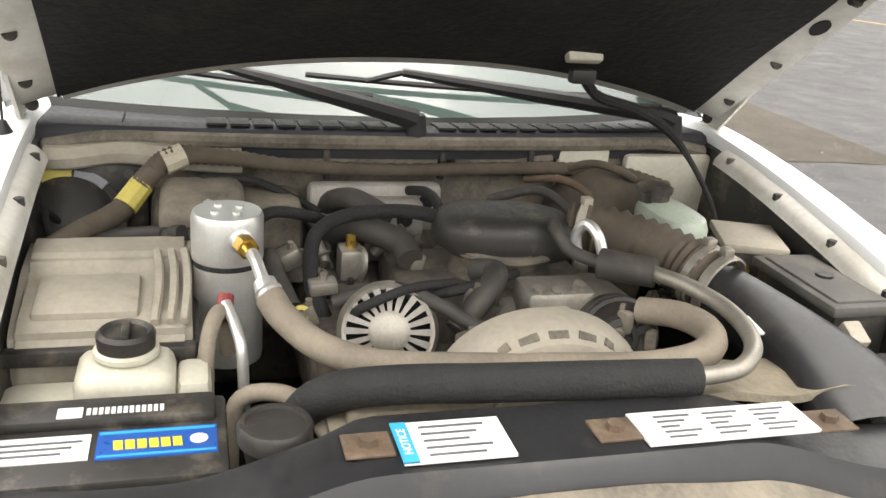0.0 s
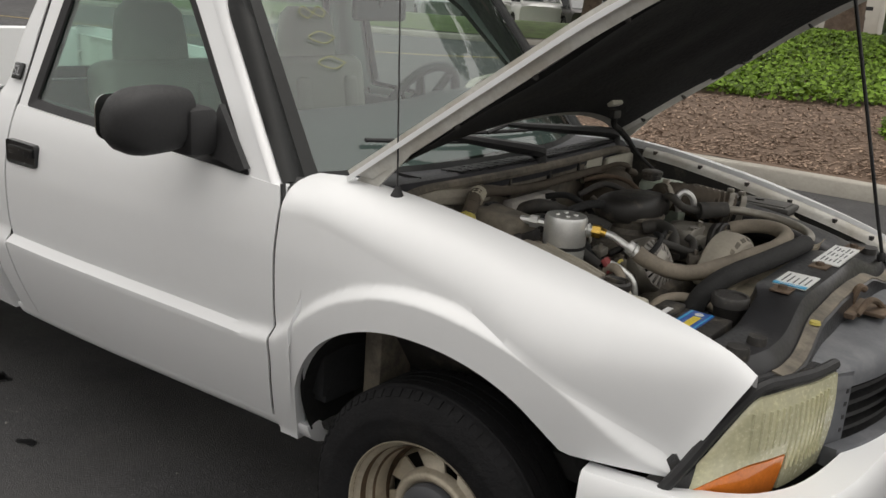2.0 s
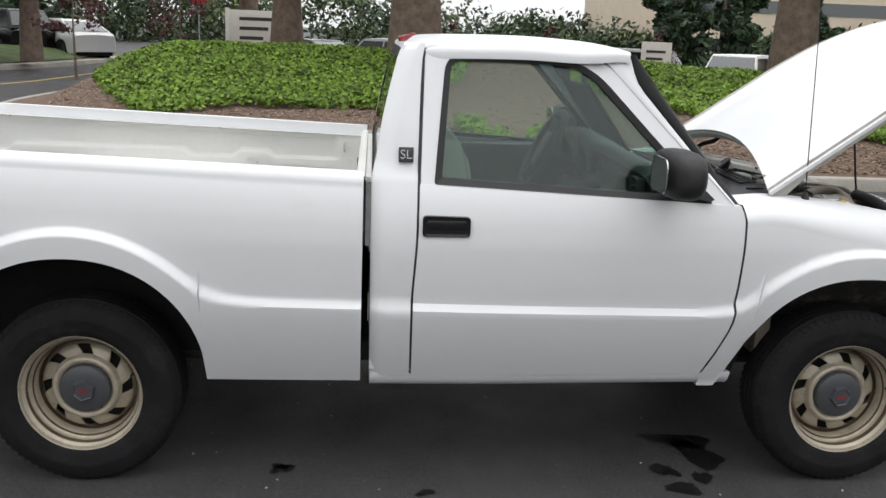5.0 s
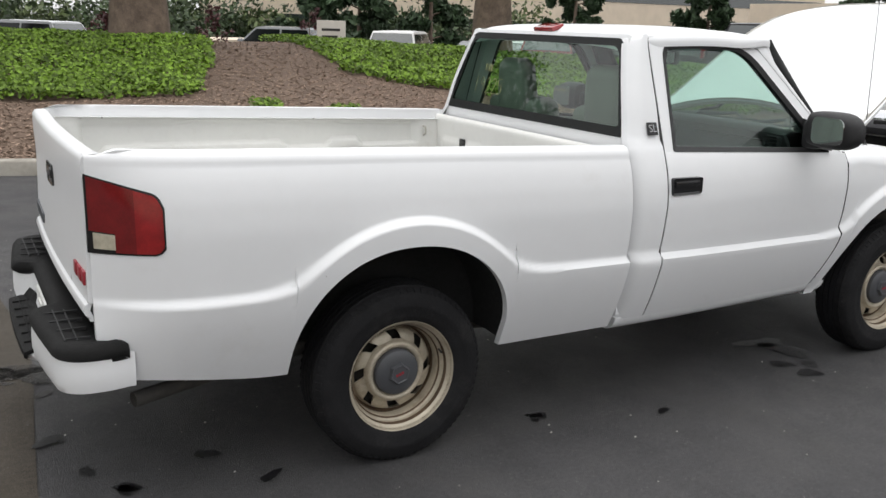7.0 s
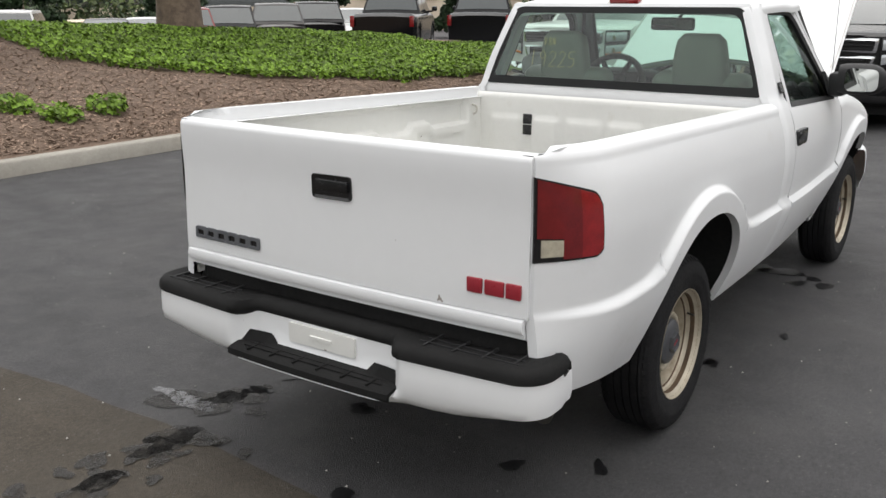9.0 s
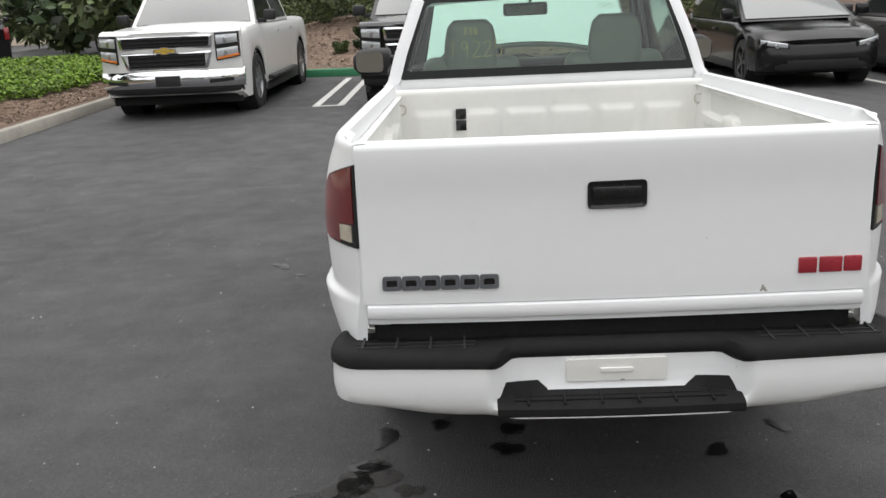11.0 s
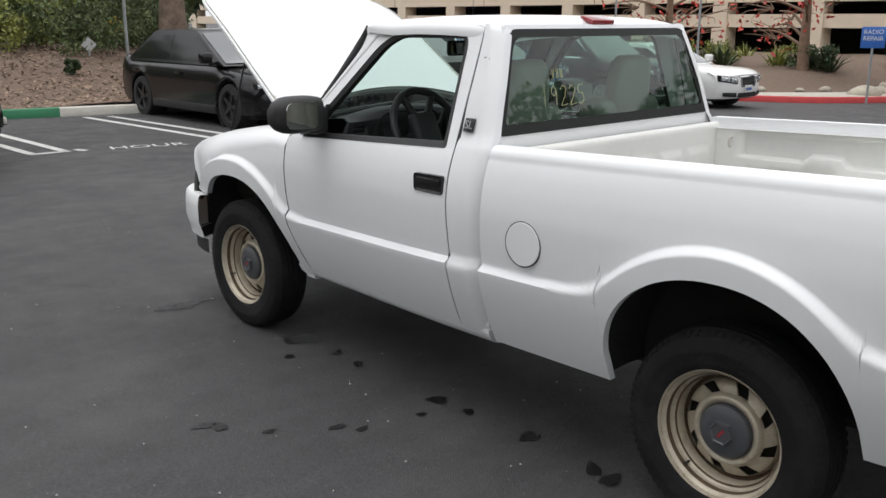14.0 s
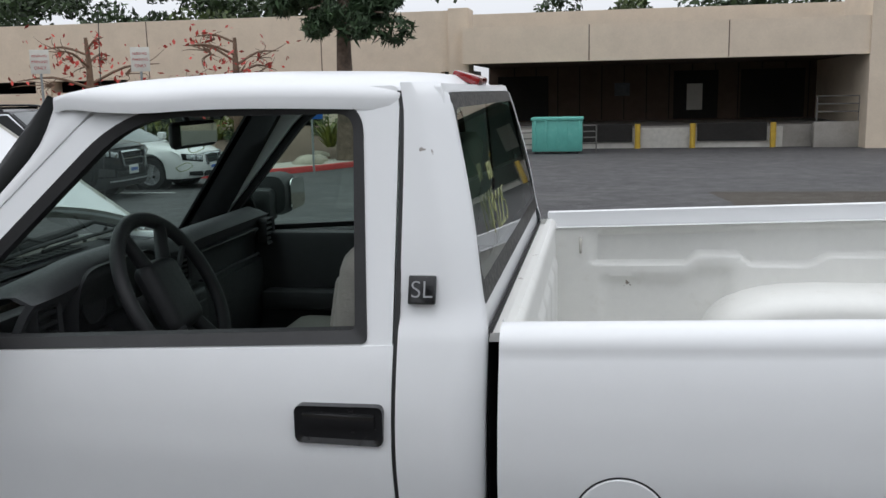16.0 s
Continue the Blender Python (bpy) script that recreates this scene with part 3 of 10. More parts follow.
for side in (-1, 1):
    shut_line(side, door_back, 0.43, 1.54, 0.0045)
    shut_line(side, door_front, 0.43, 1.05, 0.0045)
    bm = bmesh.new()
    prism(bm, [(2.215, side * 0.765, 1.020), (2.285, side * 0.755, 1.030), (2.40, side * 0.665, 1.045), (2.30, side * 0.665, 1.055), (2.235, side * 0.745, 1.062)], (0, -side * 0.02, -0.03))
    part("cowl_corner", bm, black_plastic, truck, "black plastic cowl corner")
    fender(side)
    door(side, side > 0)
    cab_corner(side)
    rocker(side)
    bed_side(side)
    tail_lamp(side)


# roof, with rolled edges and a high brake lamp
def roof_z(x):
    return curve(x, (1.072, 1.085, 1.11, 1.16, 1.25, 1.5, 1.72, 1.84, 1.93), (1.525, 1.552, 1.570, 1.580, 1.587, 1.592, 1.582, 1.562, 1.535))


rows = []
for u in np.linspace(0, 1, 26):
    row = []
    for v in np.linspace(-1, 1, 41):
        x = lerp(1.072, 1.875 + 0.095 * (1 - v * v), u**0.8 if u < 1 else 1)
        drop = (0.012 * v * v + 0.022 * abs(v) ** 8) * lerp(1.0, 0.35, step(0.65, 1.0, u))
        row.append((x, 0.618 * v, roof_z(x - 0.090 * (1 - v * v) * u) - drop))
    for edge in (0, -1):
        x, y, z = row[edge]
        k = -1 if edge == 0 else 1
        f = 1 - step(0.80, 1.0, u) - step(0.10, 0.0, u)
        extra = [(x, k * lerp(0.620, 0.633, f), z - 0.006 - 0.006 * f), (x, k * lerp(0.621, 0.638, f), z - 0.010 - 0.016 * f)]
        row = extra[::-1] + row if edge == 0 else row + extra
    rows.append(row)
bm = bmesh.new()
panel(bm, rows, (0, 0, -0.02))
roof = part("roof", bm, paint, truck, sharp=50)
bm = bmesh.new()
rbox(bm, (1.080, -0.075, 1.558), (1.150, 0.075, 1.580), 0.006, turn=Matrix.Rotation(-0.30, 4, "Y"))
part("high_brake_lamp", bm, red_lens, roof, "red high brake lamp")

# windscreen, its black moulding, and the pillars
def screen(u, v):
    """u across from -1 to 1, v up from 0 to 1."""
    y = lerp(0.700, 0.585, v) * u
    x = lerp(2.262, 1.885, v) + lerp(0.150, 0.090, v) * (1 - u * u)
    z = lerp(1.040, 1.535, v) + 0.012 * (1 - u * u) * v
    return (x, y, z)


def band(u0, u1, v0, v1, nu=16, nv=10, off=0.0):
    return [[Vector(screen(u, v)) + Vector((0.75 * off, 0, 0.65 * off)) for v in np.linspace(v0, v1, nv)] for u in np.linspace(u0, u1, nu)]


bm = bmesh.new()
grid(bm, band(-0.93, 0.93, 0.045, 0.95, 24, 16))
windscreen = part("windscreen", bm, pane_front, truck, "greenish windscreen with crayon writing")
windscreen.visible_shadow = False
bm = bmesh.new()
for u0, u1, v0, v1 in ((-1, -0.93, 0, 1), (0.93, 1, 0, 1), (-0.93, 0.93, 0, 0.045), (-0.93, 0.93, 0.95, 1)):
    panel(bm, band(u0, u1, v0, v1, 20, 20, 0.002), (-0.006, 0, -0.006))
part("glass_border", bm, frit, windscreen, "black border of the windscreen")
for s in (-1, 1):
    rows, strip = [], []
    edge_line = [(lerp(2.250, 1.800, v), lerp(1.040, 1.5075, v)) for v in np.linspace(0.0, 1.0, 16)] + [(1.775, 1.527), (1.735, 1.540), (1.69, 1.547)]
    for k, (xb, zb) in enumerate(edge_line):
        v = min(1.0, k / 16)
        a = Vector(screen(s * 1.022, v)) + Vector((0.006, 0, 0.004))
        if k > 16:
            a = Vector((a.x - 0.05 * (k - 16), a.y, roof_z(a.x - 0.05 * (k - 16)) - 0.036))
        b = Vector((xb, s * (glass_y(zb, xb) + 0.003), zb))
        # the broad black moulding takes the front of the pillar
        glass_edge = Vector(screen(s * 0.985, v)) + Vector((0.005, 0, 0.004))
        crown = a + Vector((0.008, s * 0.006, 0.006))
        a = a.lerp(b, 0.55 * (1 - step(12, 17, k)))
        if k <= 16:
            strip.append([glass_edge, crown, (crown + a) / 2 + Vector((0.006, s * 0.007, 0.005)), a + Vector((0.004, s * 0.004, 0.003))])
        mid = (a + b) / 2 + Vector((0.006, s * 0.009, 0.005))
        rows.append([(1 - t) ** 2 * a + 2 * t * (1 - t) * mid + t * t * b for t in np.linspace(0, 1, 8)])
    bm = bmesh.new()
    panel(bm, rows, (-0.006, -s * 0.02, -0.006))
    part("windscreen_pillar", bm, paint, truck, sharp=60)
    bm = bmesh.new()
    panel(bm, strip, (-0.008, -s * 0.006, -0.006))
    part("screen_moulding", bm, frit, windscreen, "broad black windscreen moulding", sharp=60)

# back wall of the cab with its window
back_out = [(0.715, 1.10), (0.700, 1.17), (0.585, 1.548), (-0.585, 1.548), (-0.700, 1.17), (-0.715, 1.10)]
back_in = [(0.690, 1.155), (0.672, 1.21), (0.585, 1.525), (-0.585, 1.525), (-0.672, 1.21), (-0.690, 1.155)]


def back_x(z):
    return curve(z, (0.4, 1.10, 1.17, 1.53, 1.56), (0.985, 0.987, 0.999, 1.078, 1.09))


def back_loop(loop, radii, off=0.0):
    return [(back_x(p[1]) - 0.012 * (1 - (p[0] / 0.72) ** 2) + off, p[0], p[1]) for p in rounded_loop(loop, radii)]


bm = bmesh.new()
ringed(bm, back_loop([(0.76, 0.42), (0.76, 1.06), (0.604, 1.552), (-0.604, 1.552), (-0.76, 1.06), (-0.76, 0.42)], (0.01,) * 6, 0.004), back_loop([(0.712, 1.150), (0.690, 1.21), (0.590, 1.536), (-0.590, 1.536), (-0.690, 1.21), (-0.712, 1.150)], (0.02, 0.02, 0.05, 0.05, 0.02, 0.02), 0.004), (0.03, 0, 0))
back_wall = part("cab_back_wall", bm, paint, truck, sharp=60)
bm = bmesh.new()
ringed(bm, back_loop([(0.711, 1.151), (0.689, 1.21), (0.589, 1.535), (-0.589, 1.535), (-0.689, 1.21), (-0.711, 1.151)], (0.02, 0.02, 0.05, 0.05, 0.02, 0.02)), back_loop([(0.675, 1.190), (0.658, 1.24), (0.568, 1.505), (-0.568, 1.505), (-0.658, 1.24), (-0.675, 1.190)], (0.02, 0.02, 0.05, 0.05, 0.02, 0.02)), (0.012, 0, 0))
part("rear_window_border", bm, frit, back_wall, "black border of the rear window")
bm = bmesh.new()
loop = back_loop([(0.676, 1.189), (0.659, 1.24), (0.569, 1.506), (-0.569, 1.506), (-0.659, 1.24), (-0.676, 1.189)], (0.02, 0.02, 0.05, 0.05, 0.02, 0.02))
bm.faces.new([bm.verts.new(p) for p in loop])
pane = part("rear_window", bm, pane_back, back_wall, "greenish rear window with crayon writing")
pane.visible_shadow = False

# load bed: floor, walls with pressed ribs, wheel houses, bulkhead, tailgate
bm = bmesh.new()
fx = [-0.955, -0.47, 0.47, 0.95]
fy = [-0.715, -0.47]
for k in range(10):
    y = -0.47 + k * 0.094
    fy += [y + 0.018, y + 0.026, y + 0.068, y + 0.076]
fy += [0.47, 0.715]
fv = [[bm.verts.new((x, y, 0.618 if 0 < (y + 0.47) % 0.094 - 0.02 < 0.055 and abs(y) < 0.46 else 0.606)) for y in fy] for x in fx]
for i in range(3):
    for j in range(len(fy) - 1):
        if i == 1 and j in (0, len(fy) - 2):
            continue
        bm.faces.new((fv[i][j], fv[i + 1][j], fv[i + 1][j + 1], fv[i][j + 1]))
bmesh.ops.solidify(bm, geom=list(bm.faces), thickness=0.01)
for x0, x1 in ((-0.955, -0.475), (0.475, 0.93)):
    for sd in (-1, 1):
        rbox(bm, (x0, min(sd * 0.46, sd * 0.712), 0.598), (x1, max(sd * 0.46, sd * 0.712), 0.6115), 0.0)
part("bed_floor", bm, paint_bed, truck)
# dark plate added to shade the gap between tailgate and bumper
bm = bmesh.new()
rbox(bm, (-0.985, -0.68, 0.42), (-0.965, 0.68, 0.66), 0.0)
part("bumper_bracket", bm, dark_gap, truck)
for s in (-1, 1):
    rows = []
    for x in np.linspace(-0.99, 0.935, 110):
        top = 1.125 + bed_lift(x) - 0.045
        row = []
        ledge = 0.955 + 0.034 * step(0.30, 0.345, x) * (1 - step(0.47, 0.515, x)) + 0.034 * step(-0.78, -0.73, x) * (1 - step(0.06, 0.12, x))
        zs = sorted(list(np.linspace(max(0.60, arch_z(x, 0) + 0.05), top, 30)) + [ledge - 0.004, ledge + 0.003, ledge + 0.010, ledge + 0.017])
        for z in zs:
            y = 0.708
            # pressed field between the rail and a stepped ledge, and lower fields
            inside = step(-0.86, -0.83, x) * (1 - step(0.79, 0.82, x))
            y += 0.034 * step(ledge, ledge + 0.014, z) * (1 - 0.6 * step(top - 0.03, top - 0.012, z)) * inside
            low = step(0.36, 0.385, x) * (1 - step(0.76, 0.785, x)) + step(-0.80, -0.775, x) * (1 - step(-0.52, -0.495, x))
            y += 0.016 * low * step(0.66, 0.675, z) * (1 - step(ledge - 0.055, ledge - 0.040, z))
            row.append((x, y, z))
        rows.append(row)
    bm = bmesh.new()
    panel(bm, mirror_of(rows, s), (0, s * 0.012, 0))
    wall = part("bed_inner_wall", bm, paint_bed, truck, sharp=40)
    rows = []
    for a in np.linspace(0, math.pi, 20):
        c, d = math.cos(a), math.sin(a)
        ex, ez = math.copysign(abs(c) ** 0.6, c) * 0.46, abs(d) ** 0.6 * 0.30
        rows.append([(ex * k, y, 0.60 + ez * k) for y, k in ((0.73, 1.03), (0.66, 1.02), (0.56, 1.0), (0.51, 0.95), (0.49, 0.85), (0.485, 0.3))])
    bm = bmesh.new()
    panel(bm, mirror_of(rows, s), (0, 0, -0.01))
    part("wheel_house", bm, paint_bed, truck, sharp=60)
    for x in (0.85, -0.93):
        bm = bmesh.new()
        tube(bm, [(x, s * 0.716, 1.045), (x, s * 0.690, 1.045), (x, s * 0.680, 1.03), (x, s * 0.684, 1.008), (x, s * 0.70, 1.0)], 0.005, 8)
        part("tie_hook", bm, paint_hidden, truck)
rows = []
for y in np.linspace(-0.735, 0.735, 90):
    row = []
    for z in np.linspace(0.60, 1.09, 34):
        x = 0.932
        t = (y + 0.66) / 0.22 % 1.0
        field = step(0.08, 0.13, t) * (1 - step(0.87, 0.92, t)) * step(0.68, 0.70, z) * (1 - step(0.98, 1.0, z)) * (abs(y) < 0.66)
        row.append((x - 0.010 * field, y, z))
    row += [(0.936, y, 1.10), (0.945, y, 1.108), (0.962, y, 1.106), (0.966, y, 1.09)]
    rows.append(row)
bm = bmesh.new()
panel(bm, rows, (0.02, 0, 0))
bulkhead = part("bed_bulkhead", bm, paint_bed, truck, sharp=40)
bm = bmesh.new()
for z in (0.93, 0.985):
    rbox(bm, (0.918, 0.395, z - 0.025), (0.926, 0.445, z + 0.025), 0.002)
part("black_tape", bm, black_gloss, bulkhead, "two squares of black tape")

# tailgate
def gate_x(y, z):
    t = y / 0.69
    return -1.052 + 0.016 * t * t + curve(z, (0.66, 0.74, 0.80, 1.0, 1.12, 1.165), (0.004, 0.0, 0.002, 0.008, 0.004, 0.006))


rows = []
for y in np.linspace(-0.700, 0.700, 30):
    row = []
    for z in np.linspace(0.715, 1.150, 20):
        row.append((gate_x(y, z), y, z))
    x, _, z = row[-1]
    for a in np.linspace(0.3, math.pi / 2, 5):
        row.append((x + 0.022 * (1 - math.cos(a)), y, z + 0.022 * math.sin(a)))
    row += [(x + 0.05, y, z + 0.022), (x + 0.062, y, z + 0.012), (x + 0.065, y, 0.62)]
    rows.append(row)
bm = bmesh.new()
panel(bm, rows, (0.02, 0, 0))
gate = part("tailgate", bm, paint, truck, sharp=45)
rows = []
for y in np.linspace(-0.69, 0.69, 24):
    rows.append([(gate_x(y, 0.72) + d, y, z) for d, z in ((0.012, 0.716), (-0.008, 0.708), (-0.014, 0.69), (-0.008, 0.674), (0.004, 0.668), (0.004, 0.655), (0.03, 0.65))])
bm = bmesh.new()
panel(bm, rows, (0.02, 0, 0))
part("sill_strip", bm, paint, gate, sharp=40)
bm = bmesh.new()
lo = rounded_loop([(0.072, 0.972), (0.072, 1.048), (-0.088, 1.050), (-0.088, 0.974)], (0.014,) * 4)
li = rounded_loop([(0.060, 0.982), (0.060, 1.038), (-0.076, 1.040), (-0.076, 0.984)], (0.010,) * 4)
gx = gate_x(0, 1.01)
ringed(bm, [(gx - 0.006, p[0], p[1]) for p in lo], [(gx - 0.002, p[0], p[1]) for p in li], (0.03, 0, 0))
prism(bm, [(gx - 0.003, p[0], p[1]) for p in li], (0.02, 0, 0))
rbox(bm, (gx - 0.009, -0.074, 1.000), (gx + 0.012, 0.058, 1.034), 0.004)
part("tailgate_handle", bm, black_gloss, gate, "black tailgate handle")
to_rear = Matrix(((0, 0, -1, 0), (-1, 0, 0, 0), (0, 1, 0, 0), (0, 0, 0, 1)))
for k in range(6):
    bm = bmesh.new()
    y0 = 0.617 - k * 0.0545
    gx2 = gate_x(y0, 0.78)
    lo = rounded_loop([(y0 + 0.0275, 0.757), (y0 + 0.0255, 0.798), (y0 - 0.0265, 0.798), (y0 - 0.0265, 0.757)], (0.008,) * 4, 3)
    li = rounded_loop([(y0 + 0.0160, 0.768), (y0 + 0.0150, 0.787), (y0 - 0.0150, 0.787), (y0 - 0.0150, 0.768)], (0.004,) * 4, 3)
    ringed(bm, [(gx2 - 0.007, p[0], p[1]) for p in lo], [(gx2 - 0.007, p[0], p[1]) for p in li], (0.012, 0, 0))
    badge = part("model_badge", bm, grey_trim, gate, "grey badge block")
    bm = bmesh.new()
    prism(bm, [(gx2 - 0.003, p[0], p[1]) for p in li], (0.008, 0, 0))
    part("badge_centre", bm, black_gloss, badge)
for y0, w in ((-0.532, 0.050), (-0.596, 0.062), (-0.657, 0.048)):
    bm = bmesh.new()
    rbox(bm, (gate_x(y0, 0.79) - 0.007, y0 - w / 2, 0.768), (gate_x(y0, 0.79) + 0.004, y0 + w / 2, 0.812), 0.003)
    part("maker_badge", bm, badge_red, gate, "red badge block")

# rear step bumper
def bump_x(y):
    t = abs(y) / 0.80
    return -1.185 + 0.055 * t * t + 0.11 * max(0.0, (t - 0.86) / 0.16) ** 2.2


half = [(-1.185 + 0.055 * (y / 0.80) ** 2, y, -1.0, 0.0) for y in (0.0, 0.10, 0.20, 0.27, 0.29, 0.305, 0.32, 0.335, 0.35, 0.365, 0.38, 0.44, 0.52, 0.60, 0.66, 0.70)]
bx = half[-1][0]
for a in np.linspace(0.15, math.pi / 2, 9):
    half.append((bx + 0.10 - 0.10 * math.cos(a), 0.70 + 0.095 * math.sin(a), -math.cos(a), math.sin(a)))
half += [(bx + 0.15, 0.795, 0.0, 1.0), (bx + 0.19, 0.785, 0.0, 1.0)]
plan_r = [(x, -y, nx, -ny) for x, y, nx, ny in half[:0:-1]] + half
top_rows, face_rows = [], []
for x, y, nx, ny in plan_r:
    m = 1 - step(0.28, 0.37, abs(y))
    xt = lerp(x, -1.100, m)
    e = step(0.45, 0.80, abs(y))
    up = 0.035 * e

    def at(o, z, xm=None):
        return (x + nx * o if xm is None else lerp(x + nx * o, xm, m), y + ny * o, z)

    inner_x = min(-1.022 + 0.13 * max(0, (abs(y) - 0.68) / 0.12), -0.90)
    top_rows.append([(max(inner_x, xt + 0.012), min(max(y, -0.74), 0.74), 0.600), (xt - nx * 0.030 * (1 - m) + 0.03 * m, y - ny * 0.030, 0.612), (lerp(x - nx * 0.006, xt + 0.006, m), y - ny * 0.006, 0.607),
                     (lerp(x + nx * 0.007, xt - 0.006, m), y + ny * 0.007, 0.592), (lerp(x + nx * 0.009, xt - 0.008, m), y + ny * 0.009, 0.574 - 0.003 * e), (lerp(x + nx * 0.002, xt - 0.002, m), y + ny * 0.002, 0.567 - 0.003 * e)])
    face_rows.append([at(0.001, 0.576, -1.102), at(0.005, 0.525, -1.104), at(0.005, 0.487, -1.108), at(0.0, 0.462, -1.12),
                      at(-0.005, 0.446 + up * 0.4, x - 0.022), at(-0.016, 0.428 + up * 0.8, x - 0.020), at(-0.040, 0.412 + up, x + 0.02)])
bm = bmesh.new()
panel(bm, face_rows, (0.03, 0, 0))
bumper = part("rear_bumper", bm, paint, truck, "white steel step bumper", sharp=50)
bm = bmesh.new()
panel(bm, top_rows, (0.015, 0, -0.01))
part("step_pad", bm, pad_rubber, bumper, "black ribbed step pad", sharp=50)
bm = bmesh.new()
rows = []
for y in np.linspace(-0.335, 0.335, 24):
    e = 0.02 * (abs(y) / 0.335) ** 6
    rows.append([(-1.112 - e, y, 0.474 + 0.03 * (abs(y) > 0.20)), (-1.130 - e, y, 0.470), (bump_x(y) - 0.012, y, 0.463), (bump_x(y) - 0.026, y, 0.458), (bump_x(y) - 0.028, y, 0.440)])
panel(bm, rows, (0.01, 0, -0.01))
for k in range(6):
    y = -0.25 + k * 0.10
    rbox(bm, (-1.195, y - 0.003, 0.464), (-1.12, y + 0.003, 0.471), 0.001, 1)
for x in (-1.145, -1.17):
    rbox(bm, (x - 0.002, -0.29, 0.464), (x + 0.002, 0.29, 0.471), 0.001, 1)
part("lower_step_pad", bm, pad_rubber, bumper, "black lower step pad", sharp=45)
for s in (-1, 1):
    bm = bmesh.new()
    for k in range(4):
        y = s * (0.42 + k * 0.095)
        rbox(bm, (bump_x(y) + 0.030, y - 0.003, 0.6045), (-1.035, y + 0.003, 0.6150), 0.0, 1)
    for x, z in ((-1.075, 0.607), (-1.11, 0.6095)):
        rbox(bm, (x - 0.002, min(s * 0.39, s * 0.72), z - 0.006), (x + 0.002, max(s * 0.39, s * 0.72), z + 0.0055), 0.0, 1)
    part("tread_rib", bm, seal, bumper)
bm = bmesh.new()
loop = rounded_loop([(0.14, 0.495), (0.14, 0.560), (-0.14, 0.560), (-0.14, 0.495)], (0.01,) * 4)
prism(bm, [(-1.112, p[0], p[1]) for p in loop], (0.01, 0, 0))
rbox(bm, (-1.1165, -0.045, 0.522), (-1.110, 0.045, 0.534), 0.001, 1)
part("plate_panel", bm, paint_bed, bumper, "blank cream plate panel")
for s in (-1, 1):
    bm = bmesh.new()
    m = Matrix.Translation((-1.118, s * 0.355, 0.525)) @ Matrix.Rotation(s * 0.5, 4, "Z")
    rbox(bm, (-0.03, -0.034, -0.024), (0.012, 0.034, 0.024), 0.012)
    rbox(bm, (-0.034, -0.02, -0.014), (-0.028, 0.02, 0.014), 0.002)
    bmesh.ops.transform(bm, matrix=m, verts=bm.verts)
    part("plate_lamp", bm, black_plastic, bumper, "black number plate lamp")


# ---- wheels ----
rim_rust = material("rusty_rim_grime", (0.10, 0.065, 0.038), 0.8, vary=0.4, scale=16, dirt=(0.035, 0.025, 0.018), dirt_amount=0.3, dirt_scale=9)


